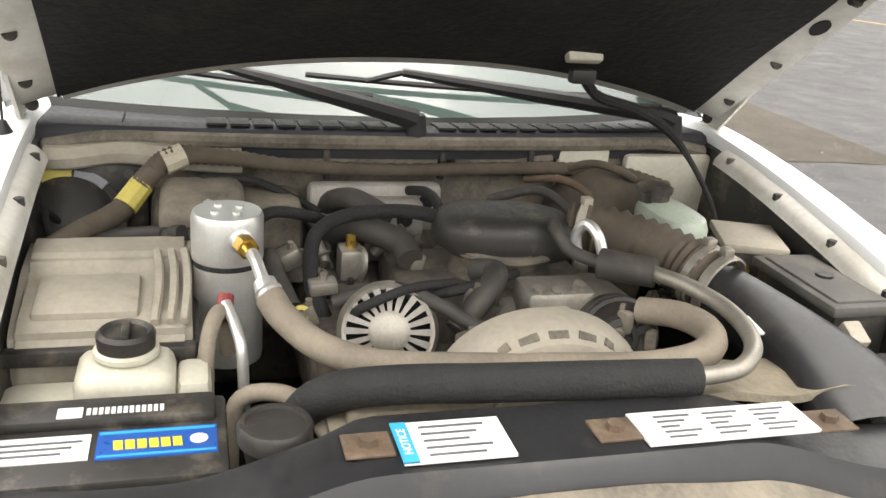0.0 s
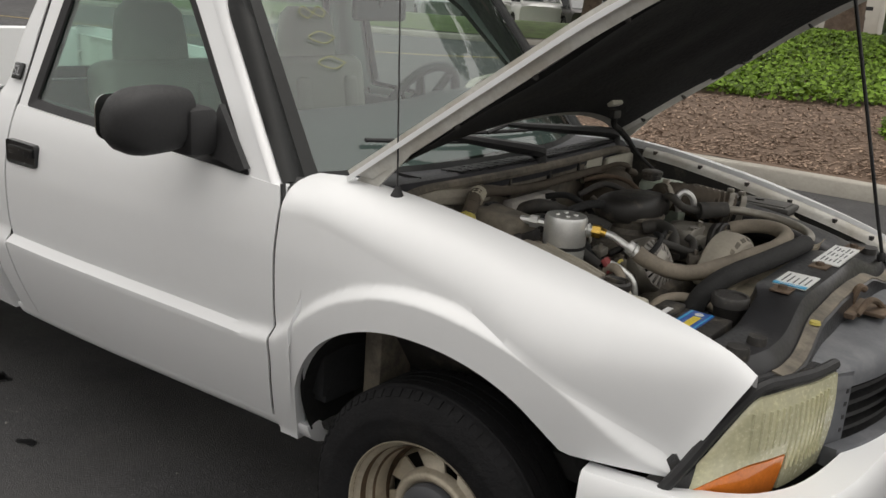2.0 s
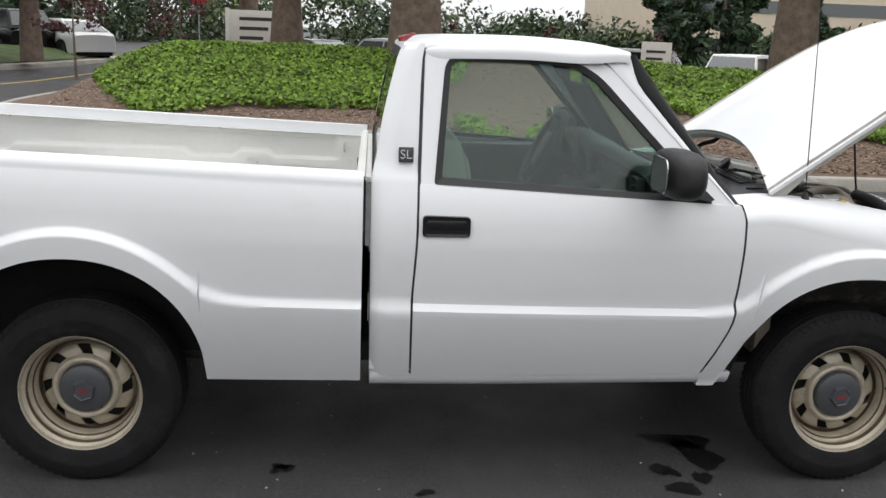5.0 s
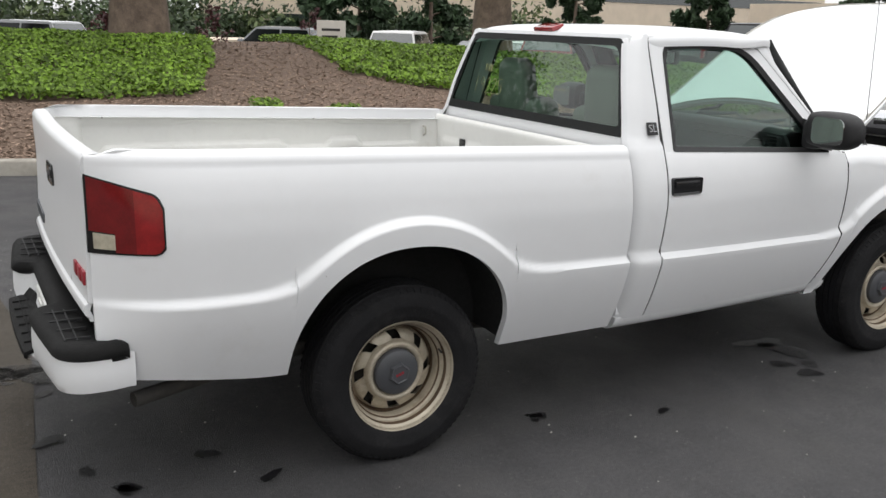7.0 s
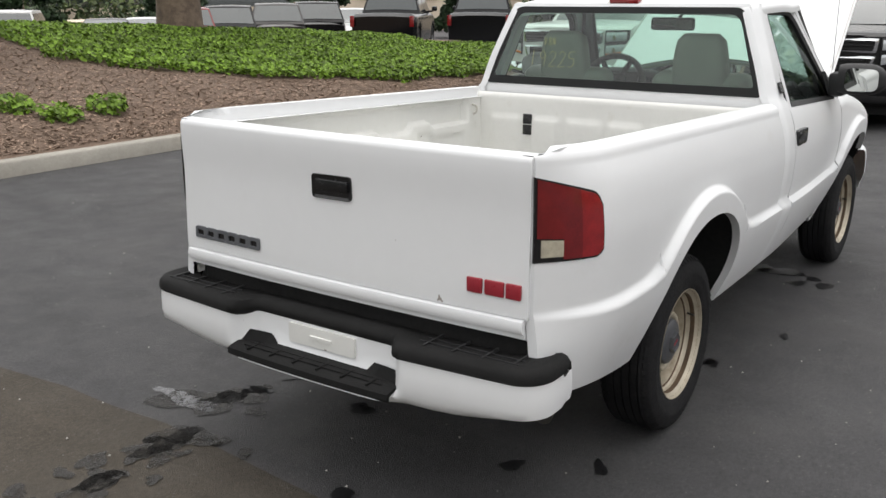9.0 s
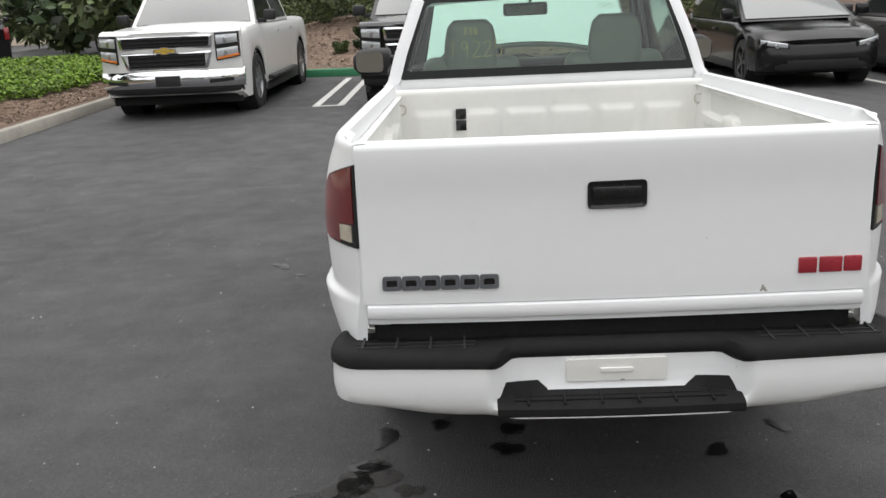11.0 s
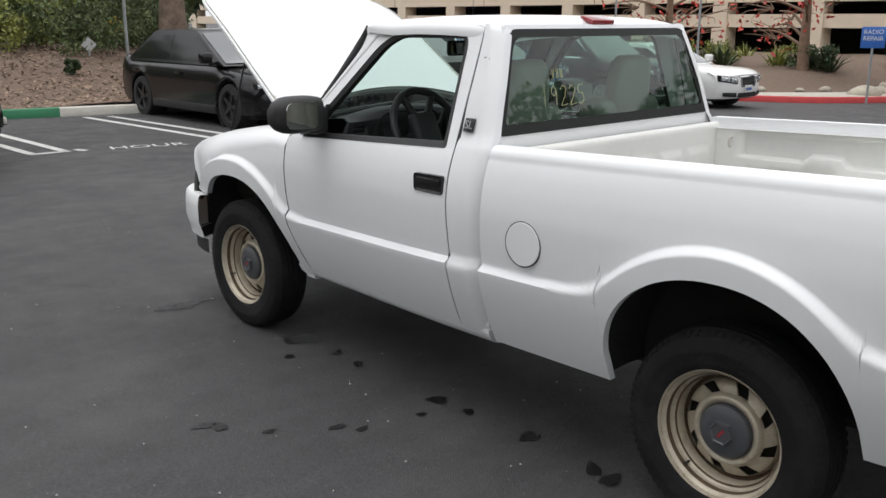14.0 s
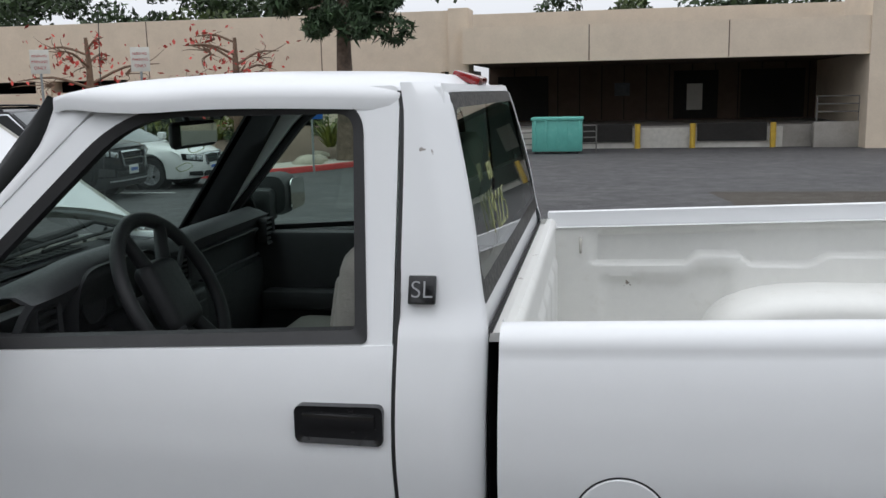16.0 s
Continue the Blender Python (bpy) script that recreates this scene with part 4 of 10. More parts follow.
def make_wheel():
    hub = new("wheel")
    # the local z axis is the axle, pointing out of the truck
    bm = bmesh.new()
    R, W = 0.335, 0.102
    prof = [(0.205, -0.085), (0.235, -0.100), (0.275, -W), (0.308, -0.092), (0.325, -0.078), (0.331, -0.060)]
    for k in range(5):
        h = -0.060 + k * 0.030
        if k:
            prof += [(0.325, h - 0.004), (0.325, h)]
            prof += [(R, h + 0.002)]
        else:
            prof += [(R, h + 0.002)]
        if k < 4:
            prof += [(R, h + 0.026)]
    prof += [(0.331, 0.064), (0.325, 0.078), (0.314, 0.090), (0.306, 0.094), (0.300, 0.0955), (0.275, W), (0.262, 0.1025), (0.258, 0.1005), (0.235, 0.100), (0.212, 0.092), (0.204, 0.083)]
    revolve(bm, prof, None, 72)
    for k in range(72):
        a = 2 * math.pi * k / 72
        for sgn in (-1, 1):
            m = Matrix.Rotation(a + (0.02 if sgn > 0 else 0), 4, "Z") @ Matrix.Translation((0.3195, 0, sgn * 0.081)) @ Matrix.Rotation(-sgn * 0.75, 4, "Y")
            bmesh.ops.create_cube(bm, size=1, matrix=m @ Matrix.Diagonal((0.009, 0.014, 0.022, 1)))
    part("tyre", bm, tyre_rubber, hub, "worn black tyre", sharp=40)
    bm = bmesh.new()
    revolve(bm, [(0.1635, -0.020), (0.167, -0.024), (0.172, -0.020), (0.1745, 0.030), (0.177, 0.036), (0.186, 0.040), (0.189, 0.046), (0.190, 0.066), (0.193, 0.071), (0.200, 0.074), (0.204, 0.082), (0.207, 0.093), (0.2095, 0.094), (0.2095, 0.088), (0.204, 0.078), (0.19, -0.08)], None, 64)
    # the dished disc with a raised ring and eight slanted windows
    seg, rad = 64, (0.086, 0.096, 0.103, 0.109, 0.114, 0.118, 0.1205, 0.1375, 0.1545, 0.157, 0.160, 0.1635)
    hts = (0.028, 0.038, 0.041, 0.040, 0.034, 0.023, 0.020, 0.014, 0.006, 0.000, -0.008, -0.020)
    vs = [[bm.verts.new((r * math.cos(2 * math.pi * (k + (0.8 * (i - 6) if 5 < i < 10 else 0)) / seg), r * math.sin(2 * math.pi * (k + (0.8 * (i - 6) if 5 < i < 10 else 0)) / seg), h)) for k in range(seg)] for i, (r, h) in enumerate(zip(rad, hts))]
    for i in range(len(rad) - 1):
        for k in range(seg):
            if i in (6, 7) and k % 8 in (2, 3, 4):
                continue
            bm.faces.new((vs[i][k], vs[i + 1][k], vs[i + 1][(k + 1) % seg], vs[i][(k + 1) % seg]))
    res = bmesh.ops.extrude_face_region(bm, geom=[f for f in bm.faces if all(abs(v.co.xy.length) < 0.164 and v.co.z > -0.0205 for v in f.verts)])
    for v in (g for g in res["geom"] if isinstance(g, bmesh.types.BMVert)):
        v.co.z -= 0.006
    part("rim", bm, wheel_gold, hub, "tan painted steel rim with eight windows", sharp=45)
    for prof in ([(0.1640, -0.0215), (0.1672, -0.0225), (0.1710, -0.0185), (0.1728, -0.004)], [(0.1750, 0.034), (0.1775, 0.0378), (0.1800, 0.0387)], [(0.1893, 0.050), (0.1899, 0.066), (0.1915, 0.0706)]):
        bm = bmesh.new()
        revolve(bm, prof, Matrix.Translation((0, 0, 0.0012)), 64)
        part("rim_grime", bm, rim_rust, hub, "brown grime in the rim's grooves")
    bm = bmesh.new()
    revolve(bm, [(0.19, -0.06), (0.19, -0.04), (0.06, -0.03), (0.06, 0.0), (0.10, 0.005)], None, 32)
    part("brake_drum", bm, under_dirt, hub)
    bm = bmesh.new()
    revolve(bm, [(0.087, 0.020), (0.087, 0.040), (0.084, 0.048), (0.074, 0.054), (0.054, 0.058), (0.0005, 0.061)], None, 48)
    cap = part("hub_cap", bm, cap_grey, hub, "grey plastic hub cap")
    bm = bmesh.new()
    revolve(bm, [(0.044, 0.056), (0.039, 0.072), (0.036, 0.073), (0.032, 0.069), (0.0005, 0.069)], None, 6)
    part("hexagon_boss", bm, cap_grey, hub, sharp=20)
    bm = bmesh.new()
    for k in (-1, 0, 1):
        rbox(bm, (k * 0.0115 - 0.0045, -0.005, 0.0688), (k * 0.0115 + 0.0045, 0.005, 0.0702), 0.0, 1)
    part("cap_mark", bm, badge_red, hub)
    bm = bmesh.new()
    rod(bm, (0.183, 0, 0.045), (0.178, 0, 0.075), 0.004, 0.004, 8)
    part("tyre_valve", bm, seal, hub)
    return hub


wheel = make_wheel()
OUT_R = Matrix(((1, 0, 0, 0), (0, 0, -1, 0), (0, 1, 0, 0), (0, 0, 0, 1)))
OUT_L = Matrix(((1, 0, 0, 0), (0, 0, 1, 0), (0, -1, 0, 0), (0, 0, 0, 1)))


def place_wheel(ob, x, s, spin):
    turn = OUT_R if s < 0 else OUT_L
    return Matrix.Translation((x, s * 0.690, 0.331)) @ turn @ Matrix.Rotation(spin, 4, "Z")


first = True
for x, s, spin in ((0.0, -1, 0.35), (2.745, -1, 0.15), (0.0, 1, 0.9), (2.745, 1, 0.5)):
    if first:
        ob = wheel
        ob.matrix_basis = place_wheel(ob, x, s, spin)
        first = False
    else:
        ob = copy_thing(wheel, place_wheel(wheel, x, s, spin))
    ob.parent = truck

# underbody, axles, wheel wells, exhaust
bm = bmesh.new()
rbox(bm, (-0.94, -0.44, 0.44), (0.98, 0.44, 0.59), 0.01)
for s in (-1, 1):
    rbox(bm, (-1.0, s * 0.45 - 0.04, 0.36), (3.3, s * 0.45 + 0.04, 0.46), 0.01)
    rbox(bm, (0.46, s * 0.55 - 0.12, 0.42), (2.28, s * 0.55 + 0.12, 0.50), 0.01)
part("chassis_frame", bm, under_dirt, truck)
bm = bmesh.new()
rod(bm, (0, -0.66, 0.33), (0, 0.66, 0.33), 0.04)
revolve(bm, [(0.0005, -0.10), (0.09, -0.07), (0.12, 0), (0.09, 0.07), (0.0005, 0.10)], Matrix.Translation((0, 0, 0.33)) @ Matrix.Rotation(math.pi / 2, 4, "X"), 20)
part("rear_axle", bm, under_dirt, truck)
for k in (0, 1):
    for s in (-1, 1):
        xc, rx, rz = ARCHES[k]
        rows = []
        ex = 2 / 2.15
        for a in [-1.0, -0.5] + list(np.linspace(0.0, math.pi, 30)) + [math.pi + 0.5, math.pi + 1.0]:
            low = 0.02 * (abs(a - math.pi / 2) - math.pi / 2) if a < 0 or a > math.pi else 0.0
            aa = min(math.pi, max(0.0, a))
            c, d = math.copysign(abs(math.cos(aa)) ** ex, math.cos(aa)), abs(math.sin(aa)) ** ex
            lip = side_y(xc + rx * c * 1.01, ARCH_Z + rz * d - low) - 0.012
            rows.append([(xc + rx * c * kk, y, ARCH_Z + rz * d * kk - low) for y, kk in ((lip, 1.004), (lip - 0.03, 1.03), (0.62, 1.045), (0.535, 1.03), (0.520, 0.90), (0.515, 0.1))])
        bm = bmesh.new()
        grid(bm, mirror_of(rows, s))
        part("wheel_well", bm, dark_gap, truck, sharp=60)
bm = bmesh.new()
tube(bm, [(0.5, -0.35, 0.36), (0.0, -0.50, 0.42), (-0.55, -0.60, 0.40), (-0.92, -0.70, 0.38)], 0.026, 12)
part("exhaust_pipe", bm, under_dirt, truck)
bm = bmesh.new()
tube(bm, [(0.58, -0.42, 0.38), (0.40, -0.42, 0.39), (-0.5, -0.44, 0.40)], 0.055, 10)
part("leaf_spring", bm, under_dirt, truck)


# ---- front of the truck ----
grime = material("dusty_black_plastic", (0.030, 0.028, 0.026), 0.5, vary=0.3, scale=10, dirt=DUST, dirt_amount=0.22, dirt_scale=11)
grime_heavy = material("dust_caked_plastic", (0.11, 0.098, 0.08), 0.8, vary=0.3, scale=12, dirt=DUST, dirt_amount=0.45, dirt_scale=9)
dusty_tan = material("dust_covered_box", (0.34, 0.31, 0.255), 0.8, vary=0.15, scale=9, dirt=(0.10, 0.09, 0.075), dirt_amount=0.14, dirt_scale=8)
alloy = material("dusty_aluminium", (0.34, 0.32, 0.28), 0.45, metal=0.6, vary=0.2, scale=20, dirt=(0.22, 0.19, 0.15), dirt_amount=0.3, dirt_scale=14)
bright_alloy = material("brushed_aluminium", (0.72, 0.72, 0.70), 0.38, metal=0.7, vary=0.1, scale=20)
engine_block = material("oily_engine_metal", (0.10, 0.09, 0.078), 0.6, metal=0.3, vary=0.4, scale=18, dirt=(0.30, 0.26, 0.20), dirt_amount=0.4, dirt_scale=20)
hose_rubber = material("dusty_hose", (0.045, 0.042, 0.038), 0.65, vary=0.25, scale=14, dirt=(0.16, 0.135, 0.105), dirt_amount=0.22, dirt_scale=12)
hose_tan = material("tan_dust_hose", (0.24, 0.205, 0.16), 0.75, vary=0.2, scale=14)
support_black = material("scuffed_black_steel", (0.020, 0.020, 0.022), 0.38, vary=0.25, scale=9, dirt=(0.12, 0.105, 0.085), dirt_amount=0.14, dirt_scale=7)
hose_brown = material("brown_dust_hose", (0.085, 0.068, 0.050), 0.8, vary=0.25, scale=14, dirt=(0.15, 0.12, 0.09), dirt_amount=0.2, dirt_scale=10)
hose_black = material("black_foam_sleeve", (0.018, 0.018, 0.018), 0.8, vary=0.2, scale=30, bump=0.4, bump_scale=200)
brass = material("brass_fitting", (0.65, 0.42, 0.10), 0.3, metal=0.9, vary=0.1)
yellow = material("yellow_plastic", (0.50, 0.42, 0.10), 0.5, vary=0.15, scale=20)
tank_white = material("yellowed_white_tank", (0.55, 0.53, 0.44), 0.4, vary=0.12, scale=10, dirt=(0.33, 0.28, 0.2), dirt_amount=0.18, dirt_scale=9)
tank_green = material("greenish_white_tank", (0.42, 0.48, 0.40), 0.35, vary=0.12, scale=10, dirt=(0.33, 0.25, 0.12), dirt_amount=0.2, dirt_scale=9)
paper = material("white_label", (0.74, 0.75, 0.74), 0.5, vary=0.03)
ink = material("black_ink", (0.03, 0.03, 0.03), 0.6, vary=0.05)
blue_label = material("blue_label", (0.02, 0.09, 0.36), 0.35, vary=0.08)
cyan_label = material("cyan_label", (0.04, 0.35, 0.60), 0.4, vary=0.05)
yellow_ink = material("yellow_ink", (0.75, 0.58, 0.06), 0.4, vary=0.05)
rust = material("rusty_steel", (0.11, 0.075, 0.05), 0.8, vary=0.35, scale=20, dirt=(0.25, 0.2, 0.14), dirt_amount=0.25, dirt_scale=14)
red_cap = material("red_rubber_cap", (0.28, 0.05, 0.05), 0.5, vary=0.1)
galv_grey = material("dull_grey_band", (0.22, 0.23, 0.25), 0.5, vary=0.15, scale=20)
tape_pale = material("pale_dusty_tape", (0.46, 0.42, 0.33), 0.7, vary=0.2, scale=20)
dusty_pale = material("pale_dusty_metal", (0.36, 0.34, 0.31), 0.8, vary=0.2, scale=12, dirt=(0.16, 0.14, 0.11), dirt_amount=0.25, dirt_scale=14)
grime_lid = material("dust_filmed_lid", (0.085, 0.082, 0.076), 0.7, vary=0.2, scale=9, dirt=(0.20, 0.18, 0.15), dirt_amount=0.3, dirt_scale=9)
dust_cake = material("caked_tan_dust", (0.27, 0.235, 0.175), 0.9, vary=0.2, scale=9, bump=0.4, bump_scale=80, dirt=(0.07, 0.062, 0.052), dirt_amount=0.22, dirt_scale=11)
pad_felt = material("black_felt_liner", (0.010, 0.010, 0.010), 0.95, vary=0.35, scale=7, bump=0.5, bump_scale=60, dirt=(0.05, 0.042, 0.032), dirt_amount=0.2, dirt_scale=5)

# hood, propped open
HOOD_X = (0.0, 0.10, 0.45, 0.74, 0.98, 1.13, 1.20)
HOOD_EX = (2.395, 2.475, 2.765, 3.000, 3.200, 3.340, 3.400)
HOOD_EZ = (1.090, 1.147, 1.352, 1.515, 1.632, 1.690, 1.700)
HOOD_W = (0.690, 0.685, 0.670, 0.655, 0.635, 0.590, 0.530)


def hood_at(s, v, off=0.0):
    """s: metres from the hinge; v across from -1 to 1; off: along the skin's normal."""
    x, z, w = curve(s, HOOD_X, HOOD_EX), curve(s, HOOD_X, HOOD_EZ), curve(s, HOOD_X, HOOD_W)
    ex, ez = curve(s + 0.01, HOOD_X, HOOD_EX) - curve(s - 0.01, HOOD_X, HOOD_EX), curve(s + 0.01, HOOD_X, HOOD_EZ) - curve(s - 0.01, HOOD_X, HOOD_EZ)
    n = math.hypot(ex, ez) or 1
    nx, nz = -ez / n, ex / n
    h = 0.050 * (1 - abs(v) ** 2.4) + off - 0.012 * abs(v) ** 10
    bow = 0.03 * (1 - v * v) * step(0.9, 1.2, s)
    return (x + nx * h + ex / n * bow, w * v, z + nz * h + ez / n * bow)


bm = bmesh.new()


def hood_rear(v):
    """The curved rear edge, further from the hinges in the middle."""
    return 0.15 * (1 - v * v)


panel(bm, [[hood_at(lerp(hood_rear(v), 1.20, u), v) for v in np.linspace(-1, 1, 41)] for u in np.linspace(0, 1, 44)], (0.006, 0, -0.010))
hood = part("hood", bm, paint, truck, "white hood propped open", sharp=55)
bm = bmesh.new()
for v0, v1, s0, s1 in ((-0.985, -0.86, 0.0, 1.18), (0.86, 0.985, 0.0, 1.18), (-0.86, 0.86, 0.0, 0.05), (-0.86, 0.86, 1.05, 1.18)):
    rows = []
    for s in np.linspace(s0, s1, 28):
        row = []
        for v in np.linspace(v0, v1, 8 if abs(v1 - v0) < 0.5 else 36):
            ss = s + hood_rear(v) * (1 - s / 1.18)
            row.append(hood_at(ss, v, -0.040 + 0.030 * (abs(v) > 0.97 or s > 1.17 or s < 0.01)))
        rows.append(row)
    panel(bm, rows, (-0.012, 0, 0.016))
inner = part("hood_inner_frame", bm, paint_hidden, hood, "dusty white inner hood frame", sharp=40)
bm = bmesh.new()
rows = []
for u in np.linspace(0, 1, 34):
    row = []
    for v in np.linspace(-0.87, 0.87, 44):
        s = lerp(hood_rear(v) + 0.04, 1.06, u)
        row.append(hood_at(s, v, -0.046 - 0.010 * (0.5 + 0.5 * math.cos(v * 14)) * (0.5 + 0.5 * math.cos((s - 0.55) * 11)) * math.sin(math.pi * u)))
    rows.append(row)
panel(bm, rows, (-0.008, 0, 0.012))
part("hood_liner", bm, pad_felt, hood, "sagging black felt hood liner", sharp=60)
for v in (-0.93, 0.93):
    for s in (0.05, 0.14, 0.30, 0.52, 0.75, 0.95):
        p = Vector(hood_at(s, v, -0.041))
        bm = bmesh.new()
        revolve(bm, [(0.0005, 0.0), (0.011, 0.001), (0.011, 0.006), (0.0005, 0.006)], Matrix.Translation(p) @ Matrix.Rotation(0.9, 4, "Y"), 10)
        part("hood_plug", bm, grime, hood)
for s in (0.435, 0.535):
    bm = bmesh.new()
    prism(bm, [hood_at(s + 0.024 * math.cos(a), 0.925 + 0.020 * math.sin(a), -0.0425) for a in np.linspace(0, 2 * math.pi, 19)[:-1]], (-0.002, 0, 0.003))
    part("frame_hole", bm, dark_gap, inner, "dark oval hole")
# the prop rod from the support to its socket under the hood
bm = bmesh.new()
tube(bm, [(3.350, 0.475, 0.865), (3.374, 0.460, 0.885), (3.345, 0.444, 1.0), (3.270, 0.400, 1.30), (3.194, 0.356, 1.60), (3.182, 0.350, 1.645)], 0.0052, 8, 4)
rod_ob = part("prop_rod", bm, support_black, truck, "thin black hood prop rod")
bm = bmesh.new()
revolve(bm, [(0.0055, 0.0), (0.012, 0.002), (0.013, 0.012), (0.008, 0.022)], Matrix.Translation((3.374, 0.460, 0.874)), 12)
part("rod_grommet", bm, black_plastic, rod_ob)
bm = bmesh.new()
p = Vector((2.588, 0.290, 1.226))
q = p + Vector((0.005, 0.002, -0.038))
rbox(bm, p - Vector((0.012, 0.034, 0.014)), p + Vector((0.012, 0.034, 0.016)), 0.006, 2, Matrix.Rotation(-0.5, 4, "Y"))
rbox(bm, p - Vector((0.02, 0.026, -0.010)), p + Vector((0.0, 0.026, 0.03)), 0.003)
lamp_h = part("hood_lamp", bm, tank_white, hood, "small white under-hood lamp")
bm = bmesh.new()
rbox(bm, q - Vector((0.012, 0.026, 0.012)), q + Vector((0.012, 0.022, 0.014)), 0.005)
part("lamp_socket", bm, grime, lamp_h, "dark lamp socket")
bm = bmesh.new()
tube(bm, [q, (2.575, 0.335, 1.150), (2.555, 0.42, 1.125), (2.55, 0.50, 1.085), (2.58, 0.545, 1.03), (2.66, 0.555, 0.97), (2.70, 0.555, 0.92)], (0.010, 0.010, 0.010, 0.010, 0.006, 0.005, 0.004), 8)
part("lamp_cable", bm, hose_black, hood, "black cable to the hood lamp")
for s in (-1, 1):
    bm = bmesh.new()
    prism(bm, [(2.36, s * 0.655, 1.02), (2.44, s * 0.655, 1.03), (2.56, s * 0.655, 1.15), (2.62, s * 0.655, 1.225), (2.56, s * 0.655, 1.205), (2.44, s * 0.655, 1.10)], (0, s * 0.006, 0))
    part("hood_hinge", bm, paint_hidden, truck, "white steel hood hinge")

# cowl grille, wipers
def cowl_bow(y):
    return 0.055 * (1 - (y / 0.7) ** 2)


bm = bmesh.new()
rows = []
for y in np.linspace(-0.69, 0.69, 60):
    b = cowl_bow(y)
    e = 0.020 * step(0.60, 0.69, abs(y))
    w = 0.150 * (1 - (y / 0.7) ** 2)
    rows.append([(2.235 + w, y, 1.050), (2.268 + w, y, 1.050 - e * 0.3), (lerp(2.28 + w, 2.445 + b * 0.9, 0.4), y, 1.056 - e * 0.5), (2.445 + b * 0.9, y, 1.066 - e), (2.466 + b * 0.85, y, 1.062 - e), (2.478 + b * 0.8, y, 1.050 - e), (2.480 + b * 0.8, y, 1.034 - e)])
panel(bm, rows, (-0.005, 0, -0.02))
cowl = part("cowl_panel", bm, cowl_plastic, truck, "faded black plastic cowl panel below the windscreen")
bm = bmesh.new()
rbox(bm, (2.40, -0.4975, 1.0605), (2.475, -0.4955, 1.0675), 0.0, 1)
part("cowl_seam", bm, dark_gap, cowl)
for y0, y1, n in ((-0.36, 0.0, 9), (0.055, 0.54, 12)):
    for k in range(n):
        bm = bmesh.new()
        y = lerp(y0, y1, (k + 0.5) / n)
        b = cowl_bow(y)
        h = (y1 - y0) / n / 2 - 0.003
        for j in range(3):
            x = 2.392 + b * 0.93 + j * 0.023
            z = 1.0625 + j * 0.0018
            rbox(bm, (x, y - h, z), (x + 0.019, y + h, z + 0.004), 0.0, 1, Matrix.Rotation(-0.05, 4, "Y"))
        part("cowl_louvre", bm, seal, cowl, "dark louvre openings")
bm = bmesh.new()
tube(bm, [(2.487 + cowl_bow(y) * 0.75, y, 1.046 - 0.02 * step(0.5, 0.64, abs(y))) for y in np.linspace(-0.62, 0.62, 14)], 0.013, 8)
part("cowl_seal", bm, grime_heavy, truck, "dusty rubber cowl seal")
bm = bmesh.new()
rows = [[(2.497 + cowl_bow(y) * 0.75 + d + 0.006 * math.sin(y * 40), y, z + 0.006 * math.sin(y * 23)) for d, z in ((-0.02, 1.040), (0.010, 1.036), (0.022, 1.020), (0.020, 1.004))] for y in np.linspace(-0.62, -0.30, 20)]
panel(bm, rows, (-0.004, 0, -0.004))
part("torn_seal_flap", bm, dusty_tan, truck, "torn dusty seal flap")
for y0, y1, x1 in ((0.013, -0.36, 2.385), (0.554, -0.02, 2.39)):
    bm = bmesh.new()
    b0 = cowl_bow(y0)
    xp = 2.455 + b0
    tube(bm, [(xp, y0, 1.085), (xp - 0.012, y0 - 0.05, 1.097), (lerp(xp, x1, 0.55), lerp(y0, y1, 0.5), 1.122), (x1, y1 + 0.03, 1.150)], (0.021, 0.018, 0.015, 0.008), 8)
    rod(bm, (xp, y0, 1.055), (xp, y0, 1.096), 0.022, 0.016)
    arm = part("windscreen_wiper", bm, black_plastic, truck, "black windscreen wiper")
    bm = bmesh.new()
    tube(bm, [Vector(screen(yy / 0.72, 0.10 + 0.012 * k)) + Vector((0.014, 0, 0.012)) for k, yy in enumerate(np.linspace(y0 - 0.06, y1 - 0.16, 6))], 0.006, 6)
    tube(bm, [(x1, y1 + 0.03, 1.150), Vector(screen((y1 - 0.04) / 0.72, 0.14)) + Vector((0.018, 0, 0.016))], 0.006, 6)
    part("wiper_blade", bm, seal, arm, "thin rubber wiper blade")

# aerial
bm = bmesh.new()
revolve(bm, [(0.020, -0.012), (0.019, 0.002), (0.012, 0.014), (0.006, 0.028), (0.0005, 0.03)], Matrix.Translation((2.545, -0.672, 1.053)), 14)
rod(bm, (2.545, -0.672, 1.07), (2.505, -0.672, 1.86), 0.0022, 0.0014, 6)
part("aerial", bm, black_plastic, truck, "thin black whip aerial")

# front bumper and air dam
FB = ((0.0, 3.595), (0.30, 3.588), (0.52, 3.560), (0.64, 3.508), (0.710, 3.440), (0.755, 3.355), (0.785, 3.250), (0.800, 3.160))
plan = [Vector((x, -y, 0)) for y, x in FB[::-1]] + [Vector((x, y, 0)) for y, x in FB[1:]]
plan = smoothed(plan, 4)
rows = []
for i, p in enumerate(plan):
    d = (plan[min(i + 1, len(plan) - 1)] - plan[max(i - 1, 0)]).normalized()
    n = Vector((d.y, -d.x, 0))
    n = n if n.x > 0 or abs(p.y) > 0.8 else -n
    if n.dot(Vector((p.x - 3.0, p.y, 0))) < 0:
        n = -n
    rows.append([p + n * o + Vector((0, 0, z)) for o, z in ((-0.06, 0.640), (-0.012, 0.645), (0.0, 0.632), (0.006, 0.585), (0.006, 0.50), (-0.006, 0.455), (-0.014, 0.435), (-0.016, 0.405), (-0.05, 0.395))])
bm = bmesh.new()
